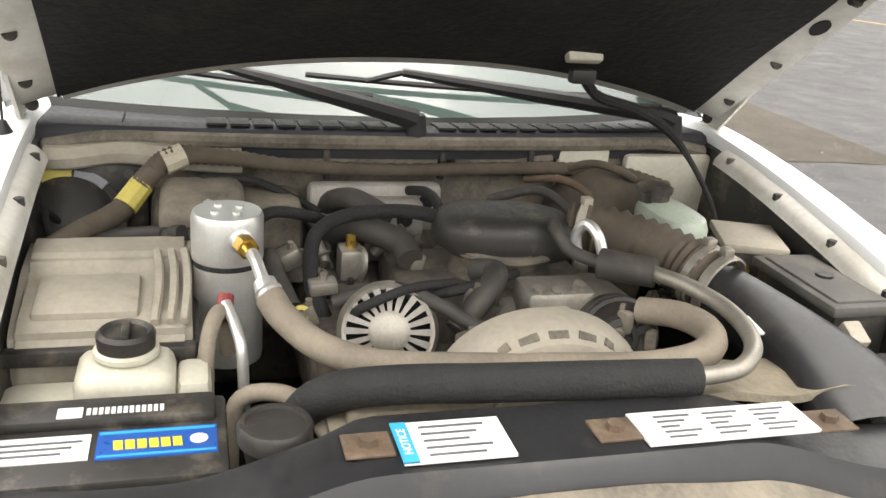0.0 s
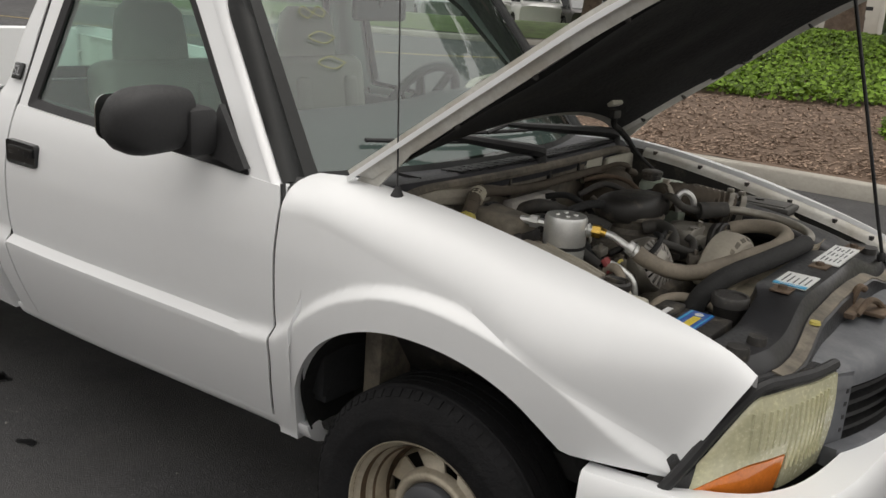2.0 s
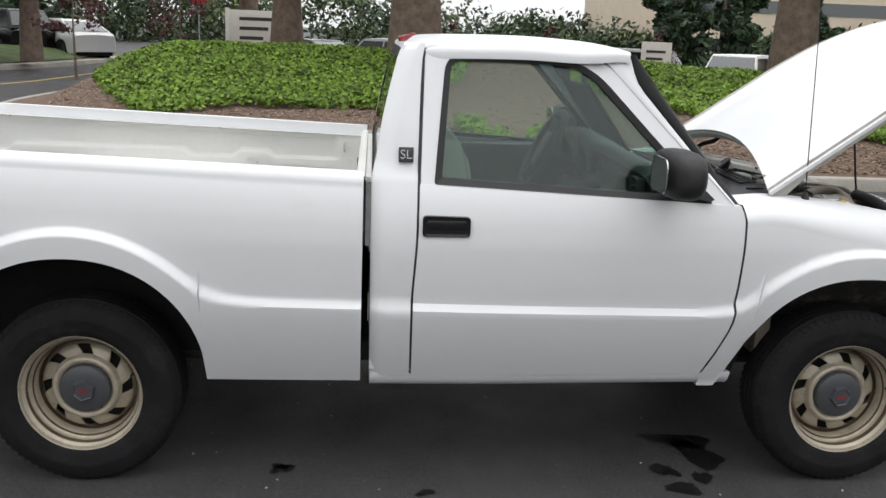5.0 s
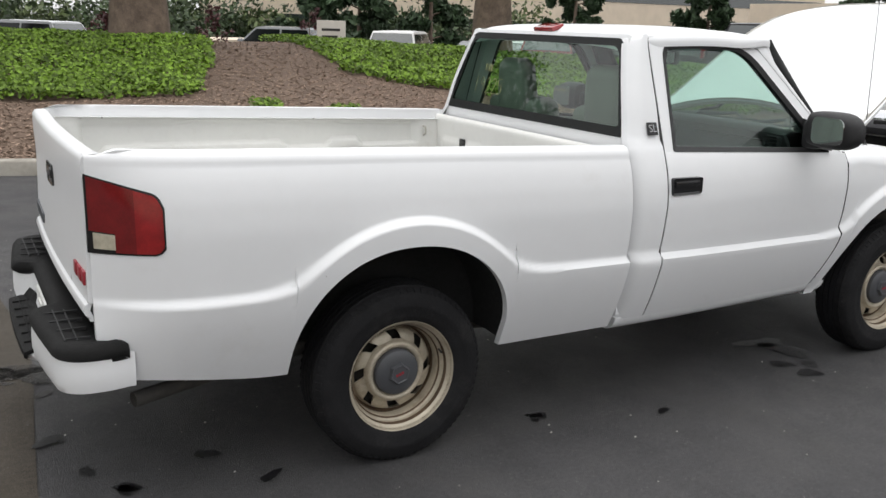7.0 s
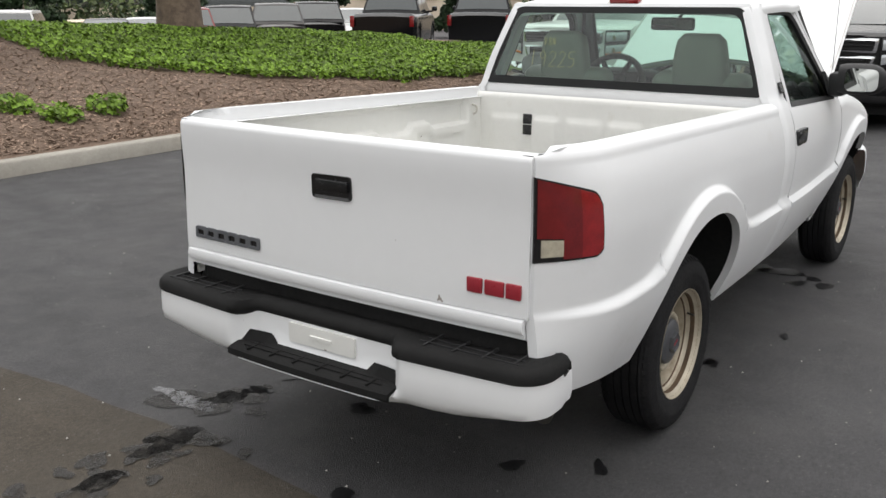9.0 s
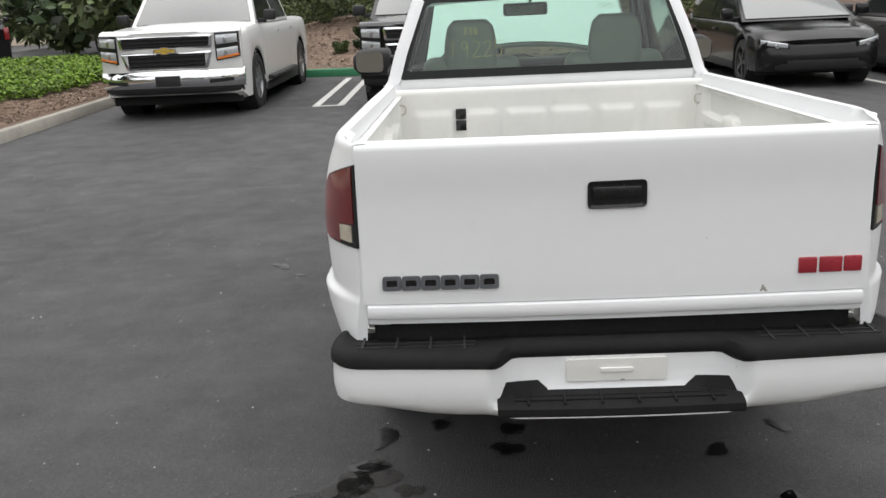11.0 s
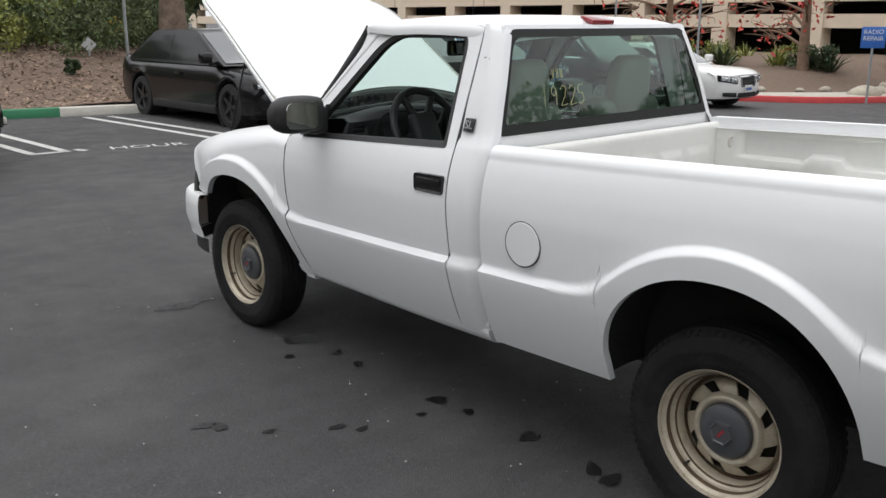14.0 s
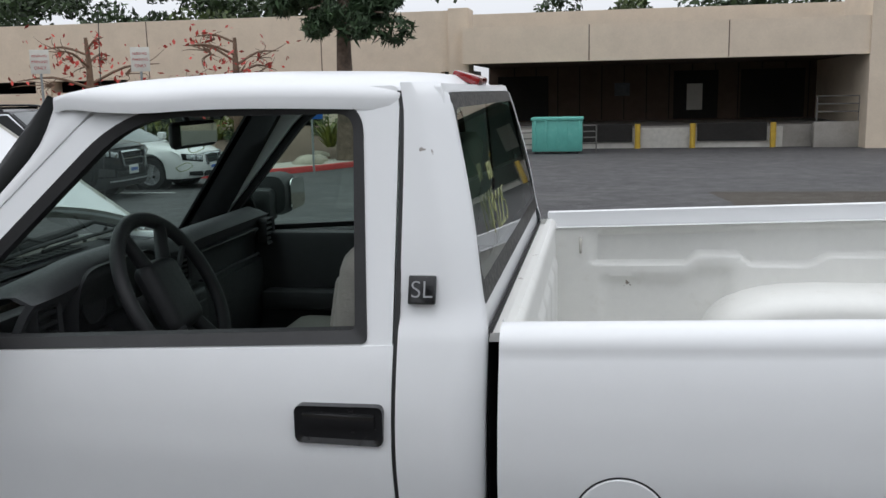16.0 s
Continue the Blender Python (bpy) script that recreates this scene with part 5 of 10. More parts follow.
panel(bm, rows, (-0.02, 0, 0))
fbump = part("front_bumper", bm, paint, truck, "white front bumper", sharp=45)
bm = bmesh.new()
rows = [[(p.x - 0.05, p.y * 0.97, z) for z in (0.40, 0.35, 0.325)] for p in plan]
panel(bm, rows, (-0.01, 0, 0))
part("air_dam", bm, black_plastic, fbump)

# headlamps
HL = ((0.345, 3.466, 0.826), (0.45, 3.452, 0.832), (0.54, 3.428, 0.838), (0.616, 3.398, 0.836), (0.664, 3.358, 0.774), (0.705, 3.316, 0.686), (0.734, 3.276, 0.612))


def lamp_row(y, off, lo, hi, n):
    x, top = curve(y, [h[0] for h in HL], [h[1] for h in HL]), curve(y, [h[0] for h in HL], [h[2] for h in HL])
    return [(x + off - 0.03 * (0.84 - z) * (1 if z > 0 else 0) + 0.012 * math.sin(math.pi * (z - 0.60) / 0.24), y, z) for z in np.linspace(lerp(0.602, top, lo), lerp(0.602, top, hi), n)]


for s in (-1, 1):
    bm = bmesh.new()
    panel(bm, mirror_of([lamp_row(y, 0.0, 0.0, 1.0, 10) for y in np.linspace(0.345, 0.734, 28)], s), (-0.05, 0, 0))
    lamp = part("headlamp", bm, black_gloss, truck, "yellowed headlamp", sharp=60)
    bm = bmesh.new()
    panel(bm, mirror_of([lamp_row(y, 0.006, 0.40 if y > 0.53 else 0.03, 0.97, 10) for y in np.linspace(0.352, 0.700, 26)], s), (-0.01, 0, 0))
    part("headlamp_lens", bm, head_lens, lamp, "hazy yellowed lens", sharp=60)
    for k in range(14):
        bm = bmesh.new()
        y = 0.40 + k * 0.018
        x0, _, z0 = lamp_row(y, 0.0072, 0.45, 0.45, 1)[0]
        rbox(bm, (x0 - 0.004, s * y - 0.002, 0.66 if y < 0.53 else 0.72), (x0 + 0.001, s * y + 0.002, 0.80), 0.0, 1)
        part("lens_flute", bm, head_lens, lamp)
    bm = bmesh.new()
    panel(bm, mirror_of([lamp_row(y, 0.006, 0.03, 0.38, 6) for y in np.linspace(0.533, 0.726, 16)], s), (-0.01, 0, 0))
    part("indicator_lens", bm, amber_lens, lamp, "orange indicator lens", sharp=60)
    bm = bmesh.new()
    tube(bm, [(h[1] - 0.002, s * (h[0] + 0.006), h[2] + 0.010) for h in HL], 0.012, 8)
    part("headlamp_rim", bm, seal, lamp)

# grille: grey shell, dark slats, red badge
bm = bmesh.new()
rows = []
for y in np.linspace(-0.345, 0.345, 30):
    t = y / 0.345
    xf = 3.545 - 0.075 * t * t
    rows.append([(3.325, y, 0.868), (3.335, y, 0.835), (3.40, y, 0.832), (xf - 0.05, y, 0.826), (xf - 0.015, y, 0.818), (xf, y, 0.800), (xf + 0.002, y, 0.775), (xf - 0.03, y, 0.768)])
panel(bm, rows, (-0.008, 0, -0.01))
for s in (-1, 1):
    panel(bm, [[(3.49 + 0.003 - 0.01 * k, s * lerp(0.288, 0.352, k / 3), z) for z in np.linspace(0.605, 0.81, 8)] for k in range(4)], (-0.03, 0, 0))
rows = [[(3.575 - 0.075 * (y / 0.345) ** 2, y, z) for z in (0.65, 0.625, 0.605)] for y in np.linspace(-0.345, 0.345, 24)]
panel(bm, rows, (-0.03, 0, 0))
for y in (-0.20, -0.05, 0.20):
    rbox(bm, (3.335, y - 0.006, 0.83), (3.40, y + 0.006, 0.868), 0.002, 1)
grille = part("grille_shell", bm, grey_trim, truck, "faded grey plastic grille shell", sharp=40)
for k in range(5):
    z = 0.640 + k * 0.030
    bm = bmesh.new()
    panel(bm, [[(3.545 - 0.075 * (y / 0.345) ** 2 - 0.03 * j, y, z + 0.004 * j) for j in range(2)] for y in np.linspace(-0.30, 0.30, 16)], (0, 0, 0.010))
    part("grille_slat", bm, black_plastic, grille)
bm = bmesh.new()
panel(bm, [[(3.50 - 0.075 * (y / 0.345) ** 2, y, z) for z in (0.60, 0.80)] for y in np.linspace(-0.32, 0.32, 10)], (-0.01, 0, 0))
part("grille_backing", bm, dark_gap, grille)
for y, w in ((-0.092, 0.072), (0.0, 0.094), (0.092, 0.072)):
    bm = bmesh.new()
    x = 3.556 - 0.075 * (y / 0.345) ** 2
    rbox(bm, (x - 0.004, y - w / 2, 0.688), (x + 0.008, y + w / 2, 0.758), 0.004)
    part("badge_edge", bm, chrome, grille)
    bm = bmesh.new()
    rbox(bm, (x + 0.004, y - w / 2 + 0.006, 0.694), (x + 0.012, y + w / 2 - 0.006, 0.752), 0.003)
    part("badge_face", bm, badge_red, grille, "red badge block")

# radiator support
def support_z(y):
    return 0.924 - 0.046 * step(0.20, 0.42, abs(y))


def support_x(y):
    """How far the cross member bows forward towards the lamps."""
    return 0.030 * step(0.20, 0.40, abs(y)) - 0.075 * step(0.46, 0.63, abs(y))


bm = bmesh.new()
rows = []
for y in np.linspace(-0.615, 0.615, 60):
    d, zt = support_x(y), support_z(y)
    w = 0.010 * step(0.05, 0.20, abs(y))
    rear = 0.022 * step(0.20, 0.27, abs(y))
    rows.append([(3.232 + rear + 0.2 * d, y, zt - 0.03), (3.238 + rear + 0.2 * d, y, zt - 0.004), (3.258 + rear * 0.6 + 0.4 * d, y, zt), (3.350 + 0.4 * d, y, zt - 0.003), (3.362 + 0.5 * d, y, zt - 0.012 - w), (3.370 + 0.5 * d, y, zt - 0.030 - w), (3.400 + 0.5 * d, y, zt - 0.036 - w), (3.404 + 0.5 * d, y, zt - 0.040 - w), (3.408 + 0.5 * d, y, zt - 0.085 - w)])
panel(bm, rows, (-0.004, 0, -0.01))
support = part("radiator_support", bm, support_black, truck, "black radiator support with dusty front lip", sharp=35)
bm = bmesh.new()
rows = [[(3.372 + 0.5 * support_x(y), y, support_z(y) - 0.0265 - 0.010 * step(0.05, 0.2, abs(y))), (3.399 + 0.5 * support_x(y), y, support_z(y) - 0.0325 - 0.010 * step(0.05, 0.2, abs(y)))] for y in np.linspace(-0.50, 0.50, 44)]
panel(bm, rows, (0, 0, -0.004))
part("dusty_lip", bm, grime_heavy, support, "dust-caked lip")
bm = bmesh.new()
revolve(bm, [(0.0005, 0.0025), (0.011, 0.002), (0.013, -0.004)], Matrix.Translation((3.390, -0.254, support_z(0.254) - 0.036)), 14)
part("yellow_blot", bm, yellow, support, "yellow paint blot")
for y, x in ((-0.215, 3.300), (0.060, 3.308), (0.325, 3.325)):
    bm = bmesh.new()
    rbox(bm, (x - 0.022, y - 0.026, 0.922), (x + 0.022, y + 0.026, 0.926), 0.001, 1)
    rod(bm, (x, y, 0.924), (x, y, 0.934), 0.011, 0.010, 6)
    part("support_bolt", bm, rust, support, "rusty bolt")
for y, x, r in ((-0.555, 3.325, 0.024), (-0.47, 3.335, 0.020), (0.50, 3.33, 0.022)):
    bm = bmesh.new()
    revolve(bm, [(0.0005, 0.022), (r * 0.9, 0.022), (r, 0.014), (r, -0.03)], Matrix.Translation((x, y, support_z(y) - 0.008)), 16)
    part("rubber_buffer", bm, grime, support)
for name, x0, x1, y0, y1, lab in (("notice_label", 3.268, 3.342, -0.185, -0.065, "white label with a blue band"), ("emission_label", 3.283, 3.346, 0.085, 0.300, "long white printed label")):
    bm = bmesh.new()
    rbox(bm, (x0, y0, 0.924), (x1, y1, 0.9275), 0.0, 1)
    lb = part(name, bm, paper, support, lab)
    if y0 < 0:
        bm = bmesh.new()
        rbox(bm, (x0, y0 - 0.001, 0.9265), (x1, y0 + 0.016, 0.9285), 0.0, 1)
        part("label_band", bm, cyan_label, lb)
        text_mesh("label_word", "NOTICE", 0.013, 0.0002, paper, Matrix.Translation(((x0 + x1) / 2, y0 + 0.008, 0.9288)) @ Matrix(((-1, 0, 0, 0), (0, -1, 0, 0), (0, 0, 1, 0), (0, 0, 0, 1))), lb)
    bm = bmesh.new()
    for k in range(5):
        x = lerp(x0 + 0.012, x1 - 0.010, k / 4)
        for j in range(3 if y0 > 0 else 1):
            ya = y0 + 0.028 + j * 0.062
            rbox(bm, (x - 0.0016, ya, 0.9275), (x + 0.0016, ya + (0.045 if y0 > 0 else 0.072) - 0.011 * (k % 3), 0.9285), 0.0, 1)
    part("label_print", bm, grey_trim, lb)

# hood latch between support and grille
bm = bmesh.new()
rbox(bm, (3.385, -0.06, 0.845), (3.43, 0.10, 0.858), 0.003)
tube(bm, [(3.43, -0.03, 0.852), (3.44, 0.01, 0.878), (3.45, 0.05, 0.872), (3.46, 0.09, 0.850)], 0.008, 8)
tube(bm, [(3.40, 0.03, 0.86), (3.41, 0.03, 0.90), (3.42, 0.05, 0.895)], 0.009, 8)
rbox(bm, (3.42, 0.02, 0.84), (3.48, 0.12, 0.850), 0.003)
part("hood_latch", bm, rust, truck, "rusty hood latch")
bm = bmesh.new()
rbox(bm, (3.24, -0.60, 0.45), (3.28, 0.60, 0.82), 0.006)
part("radiator", bm, grime, truck)
bm = bmesh.new()
rbox(bm, (3.28, -0.60, 0.42), (3.42, 0.60, 0.60), 0.006)
for s in (-1, 1):
    rbox(bm, (3.25, s * 0.44 - 0.09, 0.60), (3.40, s * 0.44 + 0.09, 0.80), 0.01)
part("front_crossmember", bm, dark_gap, truck)

# ---- engine bay ----
bm = bmesh.new()
rbox(bm, (2.44, -0.64, 0.45), (2.495, 0.64, 1.035), 0.006)
rbox(bm, (2.49, -0.20, 0.985), (2.515, 0.06, 1.03), 0.008)
rbox(bm, (2.49, 0.09, 0.985), (2.515, 0.29, 1.03), 0.008)
fire = part("firewall", bm, grime_heavy, truck, "dusty firewall")
for y in (-0.15, 0.065, 0.24):
    bm = bmesh.new()
    rbox(bm, (2.495, y - 0.006, 0.975), (2.522, y + 0.006, 1.045), 0.003)
    part("seal_clip", bm, grime, fire)
bm = bmesh.new()
rbox(bm, (2.495, 0.30, 0.955), (2.516, 0.405, 1.035), 0.005)
rbox(bm, (2.495, 0.44, 0.86), (2.520, 0.635, 1.025), 0.012)
part("white_panel", bm, tank_white, fire, "white painted part of the firewall")
for s in (-1, 1):
    bm = bmesh.new()
    rows = [[(x, s * y, z) for y, z in ((0.640, fender_top(x) - 0.020), (0.628, fender_top(x) - 0.030), (0.622, fender_top(x) - 0.10), (0.60, 0.70), (0.50, 0.55))] for x in np.linspace(2.44, 3.36, 24)]
    panel(bm, rows, (0, -s * 0.006, 0))
    part("inner_fender", bm, grime, truck, "dusty black inner fender")
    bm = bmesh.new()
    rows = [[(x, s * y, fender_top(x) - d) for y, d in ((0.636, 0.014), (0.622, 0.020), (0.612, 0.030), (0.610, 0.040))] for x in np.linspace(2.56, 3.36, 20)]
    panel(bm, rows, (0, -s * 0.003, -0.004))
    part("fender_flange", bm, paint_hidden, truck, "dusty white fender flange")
    for x in (2.60, 2.76, 2.92, 3.06, 3.20, 3.31):
        bm = bmesh.new()
        rod(bm, (x, s * 0.620, fender_top(x) - 0.036), (x, s * 0.620, fender_top(x) - 0.018), 0.009, 0.008, 6)
        part("fender_bolt", bm, grime, truck)
bm = bmesh.new()
rbox(bm, (2.48, -0.62, 0.50), (3.22, 0.62, 0.56), 0.01)
part("bay_floor", bm, dark_gap, truck)

bm = bmesh.new()
rbox(bm, (2.54, -0.15, 0.56), (3.02, 0.22, 0.84), 0.03)
rbox(bm, (2.58, -0.22, 0.70), (2.94, -0.10, 0.87), 0.02)
rbox(bm, (2.58, 0.14, 0.70), (2.94, 0.28, 0.87), 0.02)
rbox(bm, (2.66, -0.08, 0.82), (2.92, 0.20, 0.90), 0.02)
revolve(bm, [(0.085, 0.86), (0.085, 0.90), (0.075, 0.915), (0.080, 0.93), (0.080, 0.95)], Matrix.Translation((2.775, 0.10, 0)), 24)
part("engine_block", bm, engine_block, truck, "dirty engine block")

# intake dome
bm = bmesh.new()
rows = []
for a in np.linspace(0, math.pi / 2, 10):
    k, h = math.cos(a) ** 0.40, math.sin(a) ** 0.8
    ring = []
    for j in range(36):
        b = 2 * math.pi * j / 36
        c, d = math.cos(b), math.sin(b)
        ring.append((2.772 + 0.076 * k * math.copysign(abs(c) ** 0.75, c) + 0.018 * d, 0.110 + 0.118 * k * math.copysign(abs(d) ** 0.7, d), 0.962 + 0.040 * h))
    rows.append(ring)
rows.insert(0, [(p[0], p[1], 0.945) for p in rows[0]])
rows.insert(0, [(2.772 + (p[0] - 2.772) * 0.82, 0.11 + (p[1] - 0.11) * 0.82, 0.93) for p in rows[0]])
grid(bm, rows, loop_v=True)
dome = part("intake_dome", bm, grime, truck, "black plastic intake dome", sharp=60)
bm = bmesh.new()
revolve(bm, [(0.090, 0.936), (0.094, 0.940), (0.094, 0.947), (0.088, 0.950)], Matrix.Translation((2.772, 0.105, 0)), 32)
part("dome_band", bm, grime_heavy, dome)
# bellows and duct
bm = bmesh.new()
tube(bm, [(2.80, 0.205, 0.982), (2.825, 0.245, 0.983), (2.865, 0.30, 0.975), (2.915, 0.345, 0.962), (2.965, 0.372, 0.950)], (0.032, 0.036, 0.038, 0.041, 0.046), 18, 7, 0.007)
part("intake_bellows", bm, hose_brown, truck, "ribbed dusty intake bellows", sharp=80)
for p, q, r in (((2.812, 0.225, 0.983), (2.84, 0.27, 0.98), 0.041), ((2.955, 0.368, 0.952), (3.05, 0.41, 0.935), 0.052), ((2.985, 0.380, 0.946), (3.08, 0.42, 0.929), 0.053)):
    bm = bmesh.new()
    revolve(bm, [(r - 0.003, -0.009), (r, -0.007), (r, 0.007), (r - 0.003, 0.009)], axis_to(p, q), 28)
    rbox(bm, Vector(p) + Vector((-0.008, -0.006, r - 0.004)), Vector(p) + Vector((0.010, 0.010, r + 0.010)), 0.002)
    part("hose_clamp", bm, alloy if r > 0.045 else dusty_tan, truck, "steel hose clamp")
bm = bmesh.new()
rows = []
for k in range(14):
    t = k / 13
    cx, cy, cz = lerp(2.975, 3.275, t), lerp(0.383, 0.475, t) + 0.02 * math.sin(math.pi * t), lerp(0.930, 0.858, t**1.2)
    hw, hh = lerp(0.046, 0.092, step(0, 1, t)), lerp(0.046, 0.032, t)
    rows.append([(cx + 0.12 * (cy - 0.43) * 0, cy + hw * math.copysign(abs(math.cos(a)) ** 0.6, math.cos(a)), cz + hh * math.copysign(abs(math.sin(a)) ** 0.6, math.sin(a))) for a in np.linspace(0, 2 * math.pi, 25)[:-1]])
grid(bm, rows, loop_v=True)
duct = part("intake_duct", bm, support_black, truck, "black plastic intake duct")
bm = bmesh.new()
rbox(bm, (3.070, 0.352, 0.930), (3.108, 0.412, 0.9335), 0.0, 1, Matrix.Rotation(0.24, 4, "Y") @ Matrix.Rotation(-0.25, 4, "X") @ Matrix.Rotation(0.3, 4, "Z"))
dl = part("duct_label", bm, paper, duct, "small white label")
bm = bmesh.new()
for k in range(3):
    rbox(bm, (3.080 + k * 0.008, 0.362, 0.9338 - k * 0.002), (3.083 + k * 0.008, 0.402, 0.9350 - k * 0.002), 0.0, 1)
part("label_print", bm, rust, dl)

# accumulator can with hoses
CAN = Matrix.Translation((2.803, -0.335, 0))
bm = bmesh.new()
revolve(bm, [(0.0005, 0.78), (0.050, 0.78), (0.0515, 0.79), (0.0515, 0.936)], CAN, 32)
can = part("accumulator", bm, bright_alloy, truck, "dull aluminium accumulator can")
bm = bmesh.new()
revolve(bm, [(0.0515, 0.942), (0.0525, 0.946), (0.0525, 1.006), (0.049, 1.014), (0.0005, 1.015)], CAN, 32)
for k in range(4):
    revolve(bm, [(0.0005, 1.018), (0.006, 1.018), (0.0065, 1.013)], Matrix.Translation((2.803 + 0.022 * math.cos(1.57 * k + 0.6), -0.335 + 0.022 * math.sin(1.57 * k + 0.6), 0)), 10)
rod(bm, (2.845, -0.322, 0.985), (2.868, -0.316, 0.985), 0.014, 0.014, 12)
revolve(bm, [(0.013, -0.003), (0.018, 0.0), (0.013, 0.003)], axis_to((2.858, -0.319, 0.985), (2.90, -0.31, 0.984)), 14)
part("can_top", bm, bright_alloy, can, "bright aluminium top")
bm = bmesh.new()
revolve(bm, [(0.0518, 0.935), (0.0522, 0.938), (0.0518, 0.943)], CAN, 32)
part("can_band", bm, hose_black, can)
bm = bmesh.new()
rod(bm, (2.866, -0.316, 0.985), (2.886, -0.310, 0.984), 0.016, 0.016, 6)
rod(bm, (2.886, -0.310, 0.984), (2.899, -0.306, 0.982), 0.012, 0.010, 12)
part("brass_fitting", bm, brass, can, "brass pipe fitting")
bm = bmesh.new()
tube(bm, [(2.896, -0.307, 0.983), (2.915, -0.302, 0.979), (2.940, -0.296, 0.966), (2.958, -0.291, 0.957)], 0.009, 10)
rod(bm, (2.952, -0.293, 0.961), (2.978, -0.286, 0.946), 0.016, 0.017, 14)
revolve(bm, [(0.015, -0.003), (0.020, 0.0), (0.015, 0.003)], axis_to((2.966, -0.289, 0.953), (2.99, -0.28, 0.94)), 14)
part("alloy_pipe", bm, bright_alloy, can)
bm = bmesh.new()
rod(bm, (2.755, -0.345, 0.985), (2.69, -0.36, 0.985), 0.010, 0.010, 8)
rod(bm, (2.735, -0.350, 0.985), (2.715, -0.355, 0.985), 0.016, 0.016, 6)
part("alloy_pipe", bm, bright_alloy, can)
bm = bmesh.new()
tube(bm, [(2.972, -0.288, 0.950), (3.00, -0.270, 0.930), (3.04, -0.228, 0.907), (3.075, -0.16, 0.896), (3.10, -0.06, 0.898), (3.135, 0.07, 0.908), (3.165, 0.18, 0.920), (3.165, 0.255, 0.935), (3.12, 0.285, 0.942), (3.06, 0.275, 0.938), (3.01, 0.24, 0.925)], 0.020, 12)
part("refrigerant_hose", bm, hose_tan, truck, "dusty tan refrigerant hose", sharp=80)
bm = bmesh.new()
tube(bm, [(3.120, -0.270, 0.80), (3.130, -0.262, 0.865), (3.155, -0.225, 0.905), (3.178, -0.16, 0.923), (3.203, -0.05, 0.932), (3.220, 0.07, 0.937), (3.228, 0.205, 0.936)], 0.024, 14)
part("sleeved_hose", bm, hose_black, truck, "thick black foam-sleeved hose", sharp=80)
bm = bmesh.new()
tube(bm, [(3.228, 0.205, 0.936), (3.224, 0.268, 0.943), (3.180, 0.312, 0.953), (3.105, 0.322, 0.963), (3.03, 0.300, 0.969), (2.982, 0.268, 0.971)], 0.012, 10)
part("discharge_pipe", bm, alloy, truck, "dusty metal refrigerant pipe", sharp=80)
bm = bmesh.new()
rod(bm, (2.984, 0.270, 0.971), (2.928, 0.208, 0.966), 0.022, 0.024, 16)
tube(bm, [(2.930, 0.210, 0.966), (2.895, 0.172, 0.975), (2.872, 0.155, 0.998), (2.850, 0.160, 1.000), (2.840, 0.170, 0.985)], 0.011, 8)
part("muffler_hose", bm, hose_rubber, truck, "black hose with a muffler can", sharp=80)
bm = bmesh.new()
tube(bm, [(2.875, 0.195, 0.955), (2.868, 0.190, 0.99), (2.880, 0.200, 1.012), (2.902, 0.212, 0.998), (2.915, 0.222, 0.955)], 0.009, 8)
part("bright_pipe", bm, bright_alloy, truck)

# boxes on the passenger side
bm = bmesh.new()
prism(bm, [(x, -0.615, z) for x, z in ((2.70, 0.74), (2.70, 0.930), (2.725, 0.950), (2.795, 0.946), (2.825, 0.922), (2.945, 0.908), (2.962, 0.895), (2.962, 0.74))], (0, 0.228, 0))
bmesh.ops.bevel(bm, geom=list(bm.edges), offset=0.010, segments=2, affect="EDGES")
rbox(bm, (2.825, -0.590, 0.900), (2.935, -0.455, 0.926), 0.008, 2, Matrix.Rotation(0.11, 4, "Y"))
filter_box = part("air_filter_box", bm, dusty_tan, truck, "dust-covered filter box")
bm = bmesh.new()
rbox(bm, (2.955, -0.622, 0.862), (2.976, -0.382, 0.884), 0.004)
rbox(bm, (2.70, -0.388, 0.862), (2.965, -0.378, 0.884), 0.003)
part("box_joint", bm, grime, filter_box, "dark joint of the box")
for y in (-0.435, -0.415, -0.397):
    bm = bmesh.new()
    tube(bm, [(2.79, y, 0.948), (2.83, y + 0.004, 0.936), (2.89, y + 0.004, 0.924), (2.95, y, 0.908)], 0.006, 6)
    part("rib", bm, dusty_tan, filter_box)
bm = bmesh.new()
rbox(bm, (2.975, -0.620, 0.72), (3.075, -0.375, 0.848), 0.018)
rbox(bm, (2.972, -0.528, 0.82), (3.066, -0.408, 0.892), 0.020, 3)
rbox(bm, (2.985, -0.408, 0.82), (3.06, -0.365, 0.876), 0.014)
revolve(bm, [(0.034, 0.87), (0.034, 0.910), (0.0005, 0.910)], Matrix.Translation((3.010, -0.467, 0)), 20)
revolve(bm, [(0.034, 0.894), (0.040, 0.897), (0.040, 0.903), (0.034, 0.906)], Matrix.Translation((3.010, -0.467, 0)), 24)
tank = part("coolant_tank", bm, tank_white, truck, "yellowed white coolant tank")
bm = bmesh.new()
revolve(bm, [(0.035, 0.906), (0.036, 0.924), (0.031, 0.929), (0.026, 0.924), (0.0005, 0.923)], Matrix.Translation((3.010, -0.467, 0)), 28)
rbox(bm, (2.986, -0.472, 0.921), (3.034, -0.462, 0.931), 0.002)
part("tank_cap", bm, grime, tank, "black tank cap")
bm = bmesh.new()
rbox(bm, (3.085, -0.615, 0.66), (3.240, -0.355, 0.855), 0.008)
rbox(bm, (3.080, -0.620, 0.842), (3.246, -0.350, 0.870), 0.006)
